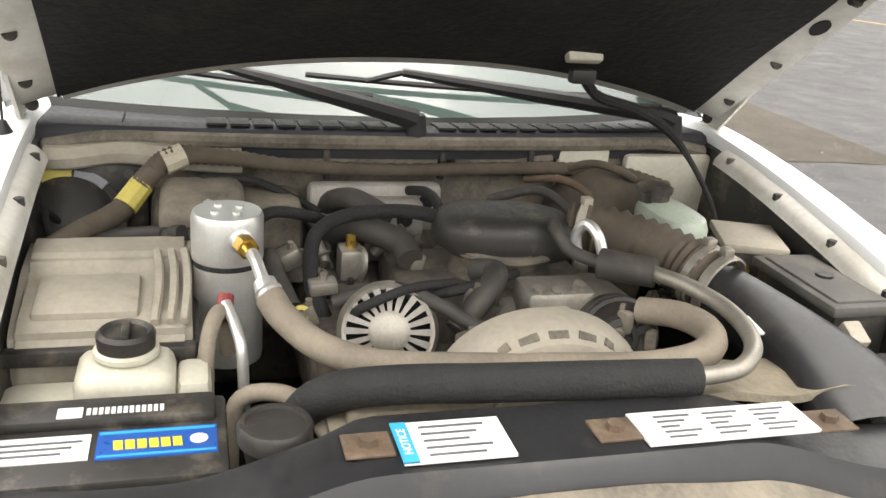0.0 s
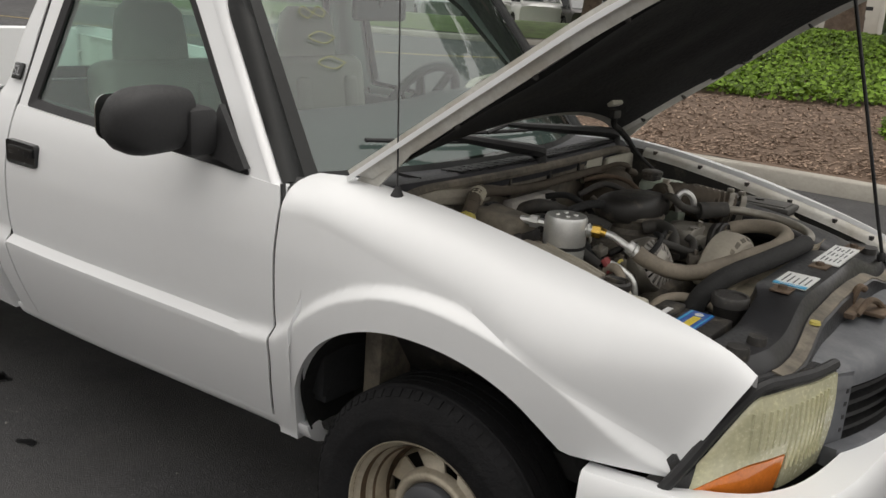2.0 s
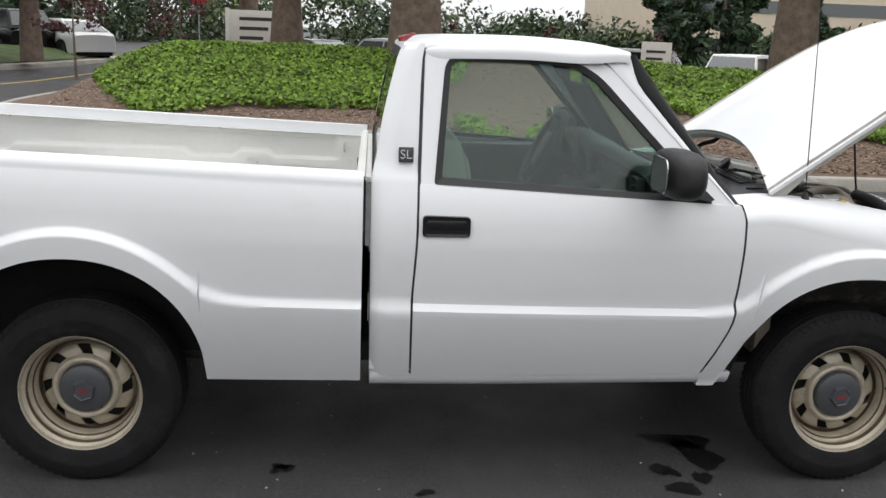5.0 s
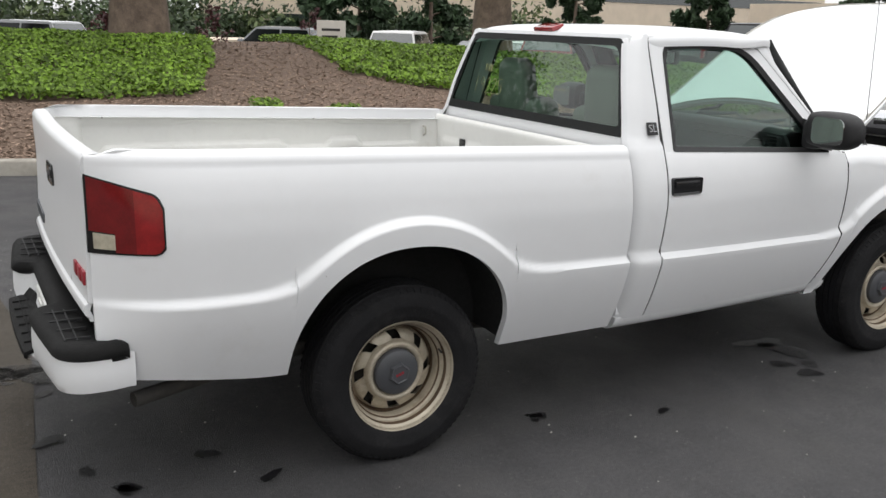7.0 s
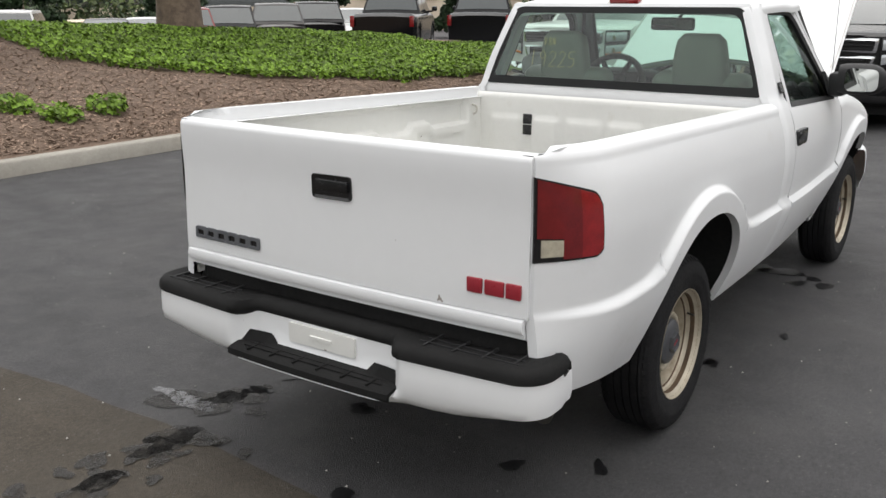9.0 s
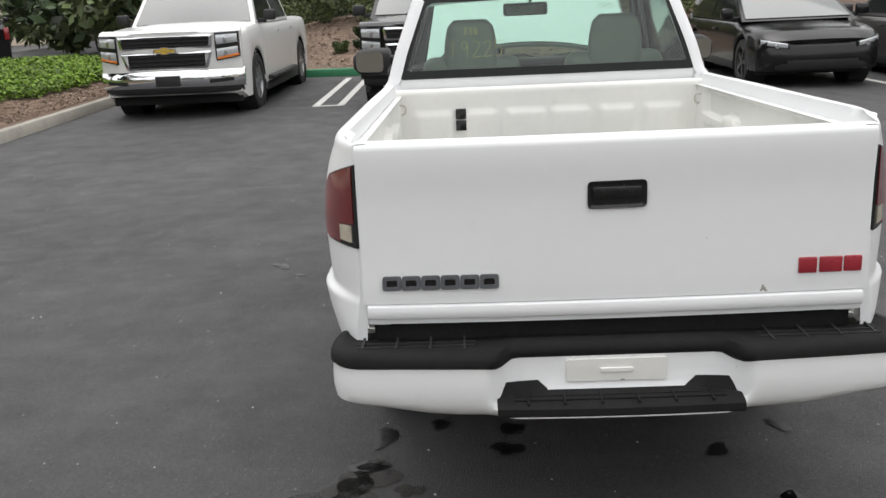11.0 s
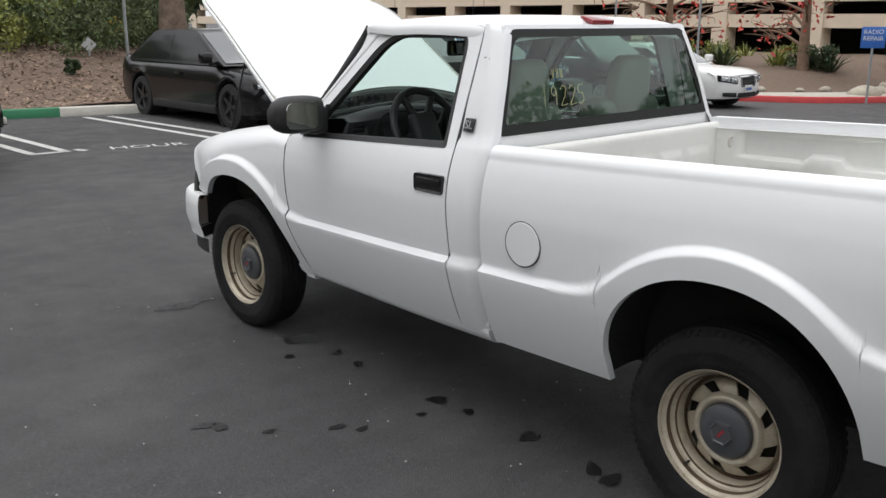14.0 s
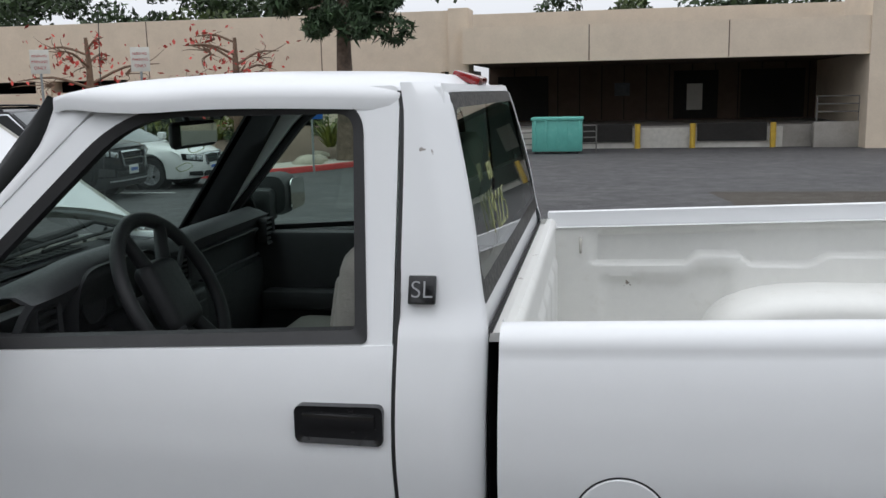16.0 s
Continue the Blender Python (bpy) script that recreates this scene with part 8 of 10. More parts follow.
def kerb(name, line, mat, h=0.15, w=0.16, inward=1, label="grey concrete kerb", base=0.0, z_of=None):
    pts = smoothed([Vector((x, y, 0)) for x, y in line], 6)
    rows = []
    for i, p in enumerate(pts):
        d = (pts[min(i + 1, len(pts) - 1)] - pts[max(i - 1, 0)]).normalized()
        n = Vector((-d.y, d.x, 0)) * inward
        z0 = z_of(p.x, p.y) if z_of else base
        rows.append([p + n * o + Vector((0, 0, z0 + z)) for o, z in ((-0.004, -0.05), (0.0, 0.0), (0.012, h - 0.02), (0.024, h - 0.005), (0.04, h), (w - 0.01, h), (w, h - 0.01), (w, -0.05))])
    bm = bmesh.new()
    panel(bm, rows, (0, 0, -0.02))
    return tagged(part(name, bm, mat, sharp=50), label, "kerb", kind="structure")


kerb("kerb", ISLAND, concrete, inward=-1)


def rise(y):
    return curve(y, (6.1, 7.0, 9.2, 10.4, 12.2, 14.0, 18.0, 24.0), (0.13, 0.38, 0.68, 0.90, 1.14, 1.10, 0.45, -0.50))


def left_edge(y):
    return curve(y, (6.05, 6.2, 6.95, 8.1, 10.2, 13.0, 17.0, 21.5, 26), (-0.2, -0.9, -2.3, -3.5, -4.8, -5.4, -5.0, -3.4, -2.0))


def bank_z(x, y):
    d = x - left_edge(y)
    z = lerp(0.13, rise(y), step(0.0, 3.2, d)) if y > 6.1 else 0.13
    z -= 0.048 * max(0.0, x - 4.5) * step(7.5, 11.5, y)
    return z + 0.03 * noise.noise((x * 0.8, y * 0.8, 0)) + 0.012 * noise.noise((x * 3, y * 3, 1))


rows = []
for y in np.linspace(6.18, 25.5, 90):
    x0 = left_edge(y) + 0.12
    rows.append([(x0 + (17.5 - x0) * t, y, bank_z(x0 + (17.5 - x0) * t, y)) for t in np.linspace(0, 1, 110) ** 1.2])
bm = bmesh.new()
grid(bm, rows)
tagged(part("mulch_bank", bm, mulch, sharp=80), "brown bark mulch bank in the planted island", "mulch", kind="structure")


def leaf_sheet(name, place, count, size, mat, label, category, seed, tilt=0.55, parent=None):
    """Many small folded leaves; place(rng) gives a point and its upward direction."""
    r = np.random.default_rng(seed)
    vs, fs = [], []
    for _ in range(count):
        got = place(r)
        if got is None:
            continue
        p, up = got
        n = (Vector(up) + Vector(r.normal(0, tilt, 3))).normalized()
        a = n.orthogonal().normalized()
        a = Matrix.Rotation(r.uniform(0, 6.28), 3, n) @ a
        b = n.cross(a)
        s = size * r.uniform(0.6, 1.25)
        c = Vector(p)
        k = len(vs)
        vs += [c - a * s * 0.5, c + b * s * 0.42 + n * s * 0.10, c + a * s * 0.6, c - b * s * 0.42 + n * s * 0.10]
        fs += [(k, k + 2, k + 1), (k, k + 3, k + 2)]
    return tagged(raw(name, [tuple(v) for v in vs], fs, mat, parent), label, category, kind="stuff" if parent is None else "")


def in_ivy(x, y):
    wob = 0.25 * noise.noise((x * 0.9, y * 0.9, 3)) + 0.12 * noise.noise((x * 3, y * 3, 7))
    west = y > 8.15 + wob + 0.35 * max(0, x - 0.6) and x < curve(y, (8, 9.2, 10.4, 12, 14), (1.5, 1.9, 2.35, 2.6, 2.2)) + wob and x > left_edge(y) + 1.7 + wob and y < 15
    east = x > 4.3 + wob and y > curve(x, (4.3, 5.2, 6.2, 7.5, 9.0, 14.0), (9.7, 8.75, 7.7, 7.05, 6.75, 6.5)) + wob and y < 14
    far = x > left_edge(y) + 0.9 and 15.5 < y < 21 and x < -1
    tufts = min(math.hypot(x - 3.05, y - 6.95), math.hypot(x - 2.45, y - 6.9), math.hypot(x - 2.2, y - 7.35)) < 0.22 + wob * 0.3
    return west or east or far or tufts


def ivy_place(r):
    x, y = r.uniform(-4.5, 15.0), 6.3 + 9.5 * r.uniform(0, 1) ** 1.3
    if not in_ivy(x, y):
        return None
    return (x, y, bank_z(x, y) + r.uniform(0.02, 0.14) + 0.05 * noise.noise((x * 1.5, y * 1.5, 5))), (0.0, -0.45, 1.0)


leaf_sheet("ivy", ivy_place, 215000, 0.066, ivy_mat, "dense green ivy ground cover", "ivy", 11)


def chip_place(r):
    x, y = r.uniform(-4.0, 12.0), 6.25 + 6.5 * r.uniform(0, 1) ** 1.4
    if x < left_edge(y) + 0.2 or in_ivy(x, y):
        return None
    return x, y, bank_z(x, y)


def chip_sheet(seed, count, place, long, wide):
    """Loose splinters that lie on a slope."""
    r = np.random.default_rng(seed)
    vs, fs = [], []
    for _ in range(count):
        got = place(r)
        if not got:
            continue
        x, y, z = got
        a, ln, w = r.uniform(0, 6.28), long * r.uniform(0.35, 1.2), wide * r.uniform(0.5, 1.2)
        dx, dy, dz = ln * math.cos(a), ln * math.sin(a), r.uniform(-0.15, 0.35) * ln
        nx, ny = -w * math.sin(a), w * math.cos(a)
        k = len(vs)
        vs += [(x - dx / 2 - nx, y - dy / 2 - ny, z + 0.003), (x + dx / 2 - nx, y + dy / 2 - ny, z + 0.005 + dz), (x + dx / 2 + nx, y + dy / 2 + ny, z + 0.007 + dz), (x - dx / 2 + nx, y - dy / 2 + ny, z + 0.006)]
        fs.append((k, k + 1, k + 2, k + 3))
    return vs, fs


cv, cf = chip_sheet(21, 75000, chip_place, 0.045, 0.008)
tagged(raw("mulch_chips", cv, cf, chip_mat), "loose bark chips on the bank", "bark chips", kind="stuff")

# bank behind the parked cars, with coloured kerb
BANK_X = 14.6
kerb("kerb_green", [(BANK_X + 0.5, 6.1), (BANK_X + 0.3, 3.0), (BANK_X, 0.0), (BANK_X - 0.5, -2.6)], kerb_green, 0.15, 0.16, 1, "green painted kerb", z_of=ground_z)
kerb("kerb_white", [(BANK_X - 0.5, -2.6), (BANK_X - 0.75, -3.6), (BANK_X - 1.3, -5.6), (BANK_X - 2.0, -8.5), (BANK_X - 2.8, -12.5)], kerb_white, 0.15, 0.16, 1, "white painted kerb", z_of=ground_z)


def east_z(x, y):
    base = BANK_X + 0.1 + 0.12 * y if y < 0 else BANK_X + 0.2 + 0.06 * y
    return ground_z(x, y) + 0.13 + (0.85 * step(0, 8, x - base) + 0.05 * noise.noise((x * 0.6, y * 0.6, 2))) * (1 - 0.95 * step(3.5, 8.5, y)), base


rows = []
for y in np.linspace(-14, 9.0, 50):
    row = []
    for t in np.linspace(0, 1, 40) ** 1.4:
        b = east_z(20, y)[1]
        x = b + 0.15 + t * 24
        row.append((x, y, east_z(x, y)[0]))
    rows.append(row)
bm = bmesh.new()
grid(bm, rows)
tagged(part("mulch_slope", bm, mulch, sharp=80), "brown mulched slope behind the parked cars", "mulch", kind="structure")


def slope_chip(r):
    x, y = 13.4 + 9.0 * r.uniform(0, 1) ** 1.3, r.uniform(-8.0, 6.0)
    z, base = east_z(x, y)
    return (x, y, z) if x > base + 0.2 else None


cv, cf = chip_sheet(22, 26000, slope_chip, 0.10, 0.016)
tagged(raw("slope_chips", cv, cf, chip_mat), "loose bark chips on the mulched slope", "bark chips", kind="stuff")


def stripe(x0, y0, x1, y1, w, mat=None, name="parking_line"):
    d = Vector((x1 - x0, y1 - y0, 0)).normalized()
    n = Vector((-d.y, d.x, 0)) * w / 2
    bm = bmesh.new()
    rows = []
    for t in np.linspace(0, 1, 8):
        p = Vector((lerp(x0, x1, t), lerp(y0, y1, t), 0))
        rows.append([p + n + Vector((0, 0, ground_z(p.x, p.y) + 0.006)), p - n + Vector((0, 0, ground_z(p.x, p.y) + 0.006))])
    grid(bm, rows)
    tagged(part(name, bm, mat or line_white), "painted parking line", "road marking", "parking lines", "structure")


for y in (2.62, 2.25, -0.66, -1.05):
    stripe(9.9, y, 14.4, y + 0.05, 0.11)
stripe(9.9, 2.67, 9.9, 2.20, 0.11)
stripe(9.9, -0.61, 9.9, -1.10, 0.11)
for x0, y0, x1, y1 in ((9.4, -3.05, 13.7, -2.85), (9.4, -3.42, 13.6, -3.22), (9.2, -5.9, 13.2, -5.7), (9.0, -8.6, 13.0, -8.4), (8.9, -11.3, 12.6, -11.1), (8.9, -14.0, 12.2, -13.8)):
    stripe(x0, y0, x1, y1, 0.11)
stripe(9.98, -1.20, 9.80, -1.27, 0.10, name="stencilled_bar")
word = text_mesh("stencilled_word", "HOUR", 0.36, 0.0005, line_white, Matrix.Translation((9.68, -2.02, 0.007)) @ Matrix(((-0.23, 0.97, 0, 0), (-0.97, -0.23, 0, 0), (0, 0, 1, 0), (0, 0, 0, 1))), width=0.95)
tagged(word, "worn white stencilled word on the asphalt", "road marking", kind="structure")
for k in range(7):
    stripe(13.12 + 0.08 * k, -3.80 + 0.135 * k, 13.16 + 0.08 * k, -3.72 + 0.135 * k, 0.07, ink, name="stencilled_bar")
bm = bmesh.new()
rbox(bm, (13.45, -1.55, 0.0), (13.60, 0.3, 0.12), 0.03, 2)
tagged(part("wheel_stop", bm, kerb_white), "white concrete wheel stop", "wheel stop")

# the road that curves away behind the island
pts = smoothed([Vector(p) for p in ((-30, 8.5, 0), (-14, 12.3, 0), (-9.5, 14.5, 0), (-7.6, 19.0, 0), (-7.2, 27.0, 0))], 8)
bm = bmesh.new()
rows = []
for i, p in enumerate(pts):
    d = (pts[min(i + 1, len(pts) - 1)] - pts[max(i - 1, 0)]).normalized()
    n = Vector((-d.y, d.x, 0)) * 0.07
    rows.append([p + n + Vector((0, 0, 0.006)), p - n + Vector((0, 0, 0.006))])
grid(bm, rows)
tagged(part("road_centre_line", bm, line_yellow), "worn yellow centre line", "road marking", kind="structure")
FAR = [(-40, 16.5), (-22, 18.6), (-14.4, 20.6), (-10.6, 23.0), (-9.2, 26.5), (-8.8, 34)]
kerb("kerb_far", FAR, concrete, 0.15, 0.9, 1, "grey kerb and gutter across the road")
rows = []
for i, t in enumerate(np.linspace(0, 1, 40)):
    p = smoothed([Vector((x, y, 0)) for x, y in FAR], 8)[int(t * 40)]
    rows.append([(p.x - k * 0.55, p.y + k * 0.75, 0.14 + 0.42 * step(0, 4.5, k) - 0.3 * step(6, 11, k)) for k in np.linspace(0.9, 11, 14)])
bm = bmesh.new()
grid(bm, rows)
grass_mat = material("rough_green_cover", (0.075, 0.115, 0.030), 0.9, vary=0.4, scale=2.5, bump=1.0, bump_scale=25, dirt=(0.14, 0.10, 0.06), dirt_amount=0.15, dirt_scale=1.0)
tagged(part("green_mound", bm, grass_mat, sharp=80), "low green mound across the road", "ground cover", kind="structure")


# ---- parked cars ----
def car_paint(name, c, rough=0.25):
    return material(name, c, rough, vary=0.02, scale=2, coat=0.45, rough_vary=0.0, spec=0.4)


P_BLACK = material("black_car_paint", (0.008, 0.008, 0.009), 0.22, vary=0.02, scale=2, coat=0.15, rough_vary=0.0, spec=0.35)
P_WHITE = car_paint("plain_white_car_paint", (0.70, 0.70, 0.69))
P_GREY = car_paint("dark_grey_car_paint", (0.050, 0.046, 0.044), 0.35)
P_BLUE = car_paint("blue_car_paint", (0.030, 0.075, 0.165))
P_SILVER = car_paint("silver_car_paint", (0.36, 0.37, 0.38))
P_RED = car_paint("dark_red_car_paint", (0.20, 0.03, 0.03))
car_glass = material("dark_car_glass", (0.035, 0.045, 0.045), 0.05, vary=0.05, coat=1.0, rough_vary=0.03, spec=0.8)
side_glass = material("dark_side_glass", (0.010, 0.012, 0.012), 0.08, vary=0.05, rough_vary=0.0, spec=0.25)
lamp_clear = material("clear_headlamp", (0.50, 0.52, 0.54), 0.10, metal=0.3, vary=0.15, scale=20, coat=1.0)
gold = material("gold_badge", (0.72, 0.50, 0.10), 0.3, metal=0.6, vary=0.05)
rim_grey = material("alloy_rim", (0.30, 0.30, 0.31), 0.3, metal=0.8, vary=0.1)
sign_pale = material("pale_skid_plate", (0.55, 0.56, 0.57), 0.4, vary=0.05)
rim_light = material("bright_alloy_rim", (0.50, 0.50, 0.51), 0.3, metal=0.5, vary=0.08)
rim_dark = material("dark_alloy_rim", (0.055, 0.055, 0.058), 0.35, metal=0.6, vary=0.1)
plate_mat = material("number_plate", (0.62, 0.62, 0.60), 0.5, vary=0.1, scale=30)
car_tyre = material("car_tyre", (0.018, 0.018, 0.018), 0.8, vary=0.2, scale=10)


def car_wheel(owner, x, y, r, w, rim_mat, spokes):
    s = 1 if y > 0 else -1
    m = Matrix.Translation((x, y, r)) @ (OUT_L if s > 0 else OUT_R)
    bm = bmesh.new()
    revolve(bm, [(r * 0.62, -w), (r * 0.95, -w), (r, -w * 0.7), (r, -0.02), (r * 0.96, 0.0), (r * 0.70, 0.006), (r * 0.66, -0.01)], m, 28)
    tyre = part("wheel", bm, car_tyre, owner)
    bm = bmesh.new()
    revolve(bm, [(r * 0.67, -0.01), (r * 0.64, -0.004), (r * 0.62, -0.03), (r * 0.60, -0.06), (0.001, -0.075)], m, 28)
    for k in range(spokes):
        q = m @ Matrix.Rotation(2 * math.pi * k / spokes, 4, "Z") @ Matrix.Translation((r * 0.34, 0, -0.018))
        bmesh.ops.create_cube(bm, size=1, matrix=q @ Matrix.Diagonal((r * 0.60, r * 0.15, 0.02, 1)))
    revolve(bm, [(0.001, -0.002), (r * 0.15, -0.004), (r * 0.17, -0.03)], m, 14)
    part("rim", bm, rim_mat, tyre)


def vehicle(name, label, category, L, W, H, wheelbase, paint_mat, at, heading, hood_z, belt, hood_len, screen_len, roof_end, back_base, deck_z=None,
            rim_mat=None, spokes=6, front=None, rear=None, r=0.34, trim=None, group="parked cars", cabin_end=None, nose=0.05, drop=1.0, bow=0.24, line=False, rails=False):
    """Nose towards local +x; lengths from the nose; roof_end and back_base: where the roof ends and where the rear glass meets the body."""
    car = thing(name, label, category, (at[0], at[1], at[2] if len(at) > 2 else ground_z(*at[:2])), group)
    car.rotation_euler = (0, 0, heading)
    X = lambda d: L / 2 - d
    w = W / 2
    deck = deck_z or belt
    xs_t = (-L / 2, -L / 2 + 0.06, X(back_base) - 0.02, X(back_base) + 0.15, X(hood_len) - 0.3, X(hood_len), X(0.35), X(0.05), L / 2)
    zs_t = (deck - 0.10, deck - 0.01, deck, belt, belt, hood_z + 0.02, hood_z - 0.05 * drop, hood_z - 0.13 * drop, hood_z - 0.20 * drop)
    rows = []
    ra = r * 1.17
    cols = list(np.linspace(-L / 2, L / 2, 40)) + [sx * wheelbase / 2 + ra * math.cos(q) for sx in (-1, 1) for q in np.linspace(0, math.pi, 17)]
    for x in sorted(cols):
        top = curve(x, xs_t, zs_t)
        e = abs(x) / (L / 2)
        ww = w * (1 - nose * max(0, (e - 0.72) / 0.28) ** 2.4)
        lo = 0.22 + 0.10 * max(0, (e - 0.9) / 0.1)
        for sx in (-1, 1):
            dx = abs(x - sx * wheelbase / 2) / ra
            if dx < 1:
                lo = max(lo, r + ra * math.sqrt(1 - dx * dx) * 0.98)
        z1 = max(lo + 0.03, 0.42)
        z2 = max(z1 + 0.03, lerp(0.42, top, 0.45))
        z3 = max(z2 + 0.02, top - 0.20)
        half = ((0.90, lo), (0.975, lo + 0.02), (0.985, z1), (1.0, z2), (0.990, z3), (0.972, top - 0.10), (0.94, top - 0.035), (0.87, top), (0.45, top + 0.025))
        # both ends sweep back towards the corners
        sweep = bow * step(L / 2 - 0.75, L / 2, abs(x)) * (1 if x > 0 else -0.6)
        rows.append([(x - sweep * yy ** 4, -yy * ww, zz) for yy, zz in half] + [(x, 0, top + 0.03)] + [(x - sweep * yy ** 4, yy * ww, zz) for yy, zz in half[::-1]])
    bm = bmesh.new()
    vs = grid(bm, rows)
    bm.faces.new(vs[0])
    bm.faces.new(vs[-1][::-1])
    part("body", bm, paint_mat, car, sharp=48)
    # glasshouse
    zb = belt - 0.01
    gy = lambda z: w * lerp(0.93, 0.74, (z - zb) / (H - zb))
    side = [(X(hood_len) + 0.02, zb), (X(hood_len + screen_len), H - 0.03), (X(hood_len + screen_len + 0.25), H), (X(roof_end) + 0.1, H - 0.01), (X(roof_end), H - 0.04), (X(back_base), deck if deck < belt and not cabin_end else zb)]
    rows = []
    for x, z in side:
        rows.append([(x, t * gy(z), z + 0.02 * (1 - t * t) * (z > belt + 0.1)) for t in np.linspace(-1, 1, 9)])
    bm = bmesh.new()
    vs = grid(bm, rows)
    for k in (0, -1):
        bm.faces.new([v[k] for v in vs])
    part("cabin", bm, paint_mat, car, sharp=30)
    bm = bmesh.new()
    for a, b, k0, k1 in ((0, 1, 0.06, 0.94), (4, 5, 0.06, 0.85)):
        (xa, za), (xb, zb2) = side[a], side[b]
        rr = []
        d = Vector((zb2 - za, 0, -(xb - xa))).normalized()
        d = d if d.z > 0 else -d
        for t in np.linspace(k0, k1, 4):
            x, z = lerp(xa, xb, t), lerp(za, zb2, t)
            rr.append([(x + d.x * 0.012, u * gy(z) * 0.93, z + d.z * 0.012 + 0.02 * (1 - u * u) * (t > 0.1)) for u in np.linspace(-1, 1, 7)])
        panel(bm, rr, (-d.x * 0.008, 0, -d.z * 0.008))
        part("windscreen" if a == 0 else "rear_window", bm, car_glass, car)
        bm = bmesh.new()
    bm.free()
    x0, x1 = side[0][0], side[-1][0]
    xm = lerp(side[1][0], side[4][0], 0.48)
    for s in (-1, 1):
        for xa, xb in ((None, xm + 0.04), (xm - 0.04, None)):
            zl, zh = zb + 0.05, H - 0.09
            f = lambda z: lerp(side[0][0], side[1][0], (z - side[0][1]) / (side[1][1] - side[0][1])) - 0.10
            g = lambda z: lerp(side[5][0], side[4][0], (z - side[5][1]) / (side[4][1] - side[5][1])) + 0.12
            loop = [(f(zl) if xa is None else xa, zl), (f(zh) if xa is None else xa, zh), (xb if xb is not None else g(zh), zh), (xb if xb is not None else g(zl), zl)]
            bm = bmesh.new()
            prism(bm, [(x, s * (gy(z) + 0.004), z) for x, z in loop], (0, s * 0.004, 0))
            part("side_window", bm, side_glass, car)
        if line:
            ends = [(f(zl) + 0.03, zl - 0.03), (f(zh) + 0.02, zh + 0.025), (g(zh) - 0.02, zh + 0.025), (g(zl) - 0.03, zl - 0.03)]
            edge = [(f(zl), zl - 0.005), (f(zh), zh + 0.005), (g(zh), zh + 0.005), (g(zl), zl - 0.005)]
            bm = bmesh.new()
            ringed(bm, [(x, s * (gy(z) + 0.005), z) for x, z in ends], [(x, s * (gy(z) + 0.005), z) for x, z in edge], (0, s * 0.006, 0))
            part("window_trim", bm, chrome, car, "bright trim round the side windows")
        if rails:
            bm = bmesh.new()
            tube(bm, [(X(hood_len + screen_len + 0.15), s * w * 0.70, H), (X(hood_len + screen_len + 0.45), s * w * 0.70, H + 0.075), (X(roof_end - 0.55), s * w * 0.70, H + 0.075), (X(roof_end - 0.25), s * w * 0.70, H)], 0.02, 8, 5)
            part("roof_rail", bm, black_gloss, car, "black roof rail")
        bm = bmesh.new()
        rbox(bm, (X(hood_len) - 0.28, min(s * (w + 0.02), s * (w + 0.20)), belt + 0.03), (X(hood_len) - 0.12, max(s * (w + 0.02), s * (w + 0.20)), belt + 0.19), 0.04)
        rbox(bm, (X(hood_len) - 0.24, min(s * w * 0.90, s * (w + 0.05)), belt), (X(hood_len) - 0.17, max(s * w * 0.90, s * (w + 0.05)), belt + 0.06), 0.01)
        part("wing_mirror", bm, paint_mat if trim is None else black_plastic, car)
        for x in (wheelbase / 2, -wheelbase / 2):
            bm = bmesh.new()
            revolve(bm, [(r * 1.165, -0.02), (r * 1.18, -0.30), (0.001, -0.30)], Matrix.Translation((x, s * w, r)) @ (OUT_L if s > 0 else OUT_R), 28)
            part("wheel_arch", bm, dark_gap, car)
            car_wheel(car, x, s * (w - 0.022), r, 0.22, rim_mat or rim_grey, spokes)
        for xd in ((hood_len + 0.35 + screen_len * 0.3), (hood_len + screen_len + 1.15)):
            bm = bmesh.new()
            rbox(bm, (X(xd + 0.75), min(s * (w - 0.002), s * (w + 0.014)), belt - 0.17), (X(xd + 0.55), max(s * (w - 0.002), s * (w + 0.014)), belt - 0.13), 0.005)
            part("door_handle", bm, paint_mat, car)
        bm = bmesh.new()
        rbox(bm, (-wheelbase / 2 + r * 1.22, min(s * w * 0.90, s * w * 0.992), 0.20), (wheelbase / 2 - r * 1.22, max(s * w * 0.90, s * w * 0.992), 0.33), 0.015)
        part("sill", bm, black_plastic, car)
    bm = bmesh.new()
    rbox(bm, (-L / 2 + 0.3, -w * 0.9, 0.18), (L / 2 - 0.3, w * 0.9, 0.34), 0.02)
    part("underbody", bm, dark_gap, car)
    if front:
        front(car, L / 2, w, hood_z)
    if rear:
        rear(car, -L / 2, w, deck)
    return car


def box_part(car, name, mat, lo, hi, r=0.01, label="", both=False):
    for s in ((1, -1) if both else (1,)):
        bm = bmesh.new()
        y0, y1 = sorted((lo[1] * s, hi[1] * s))
        rbox(bm, (lo[0], y0, lo[2]), (hi[0], y1, hi[2]), r)
        part(name, bm, mat, car, label)


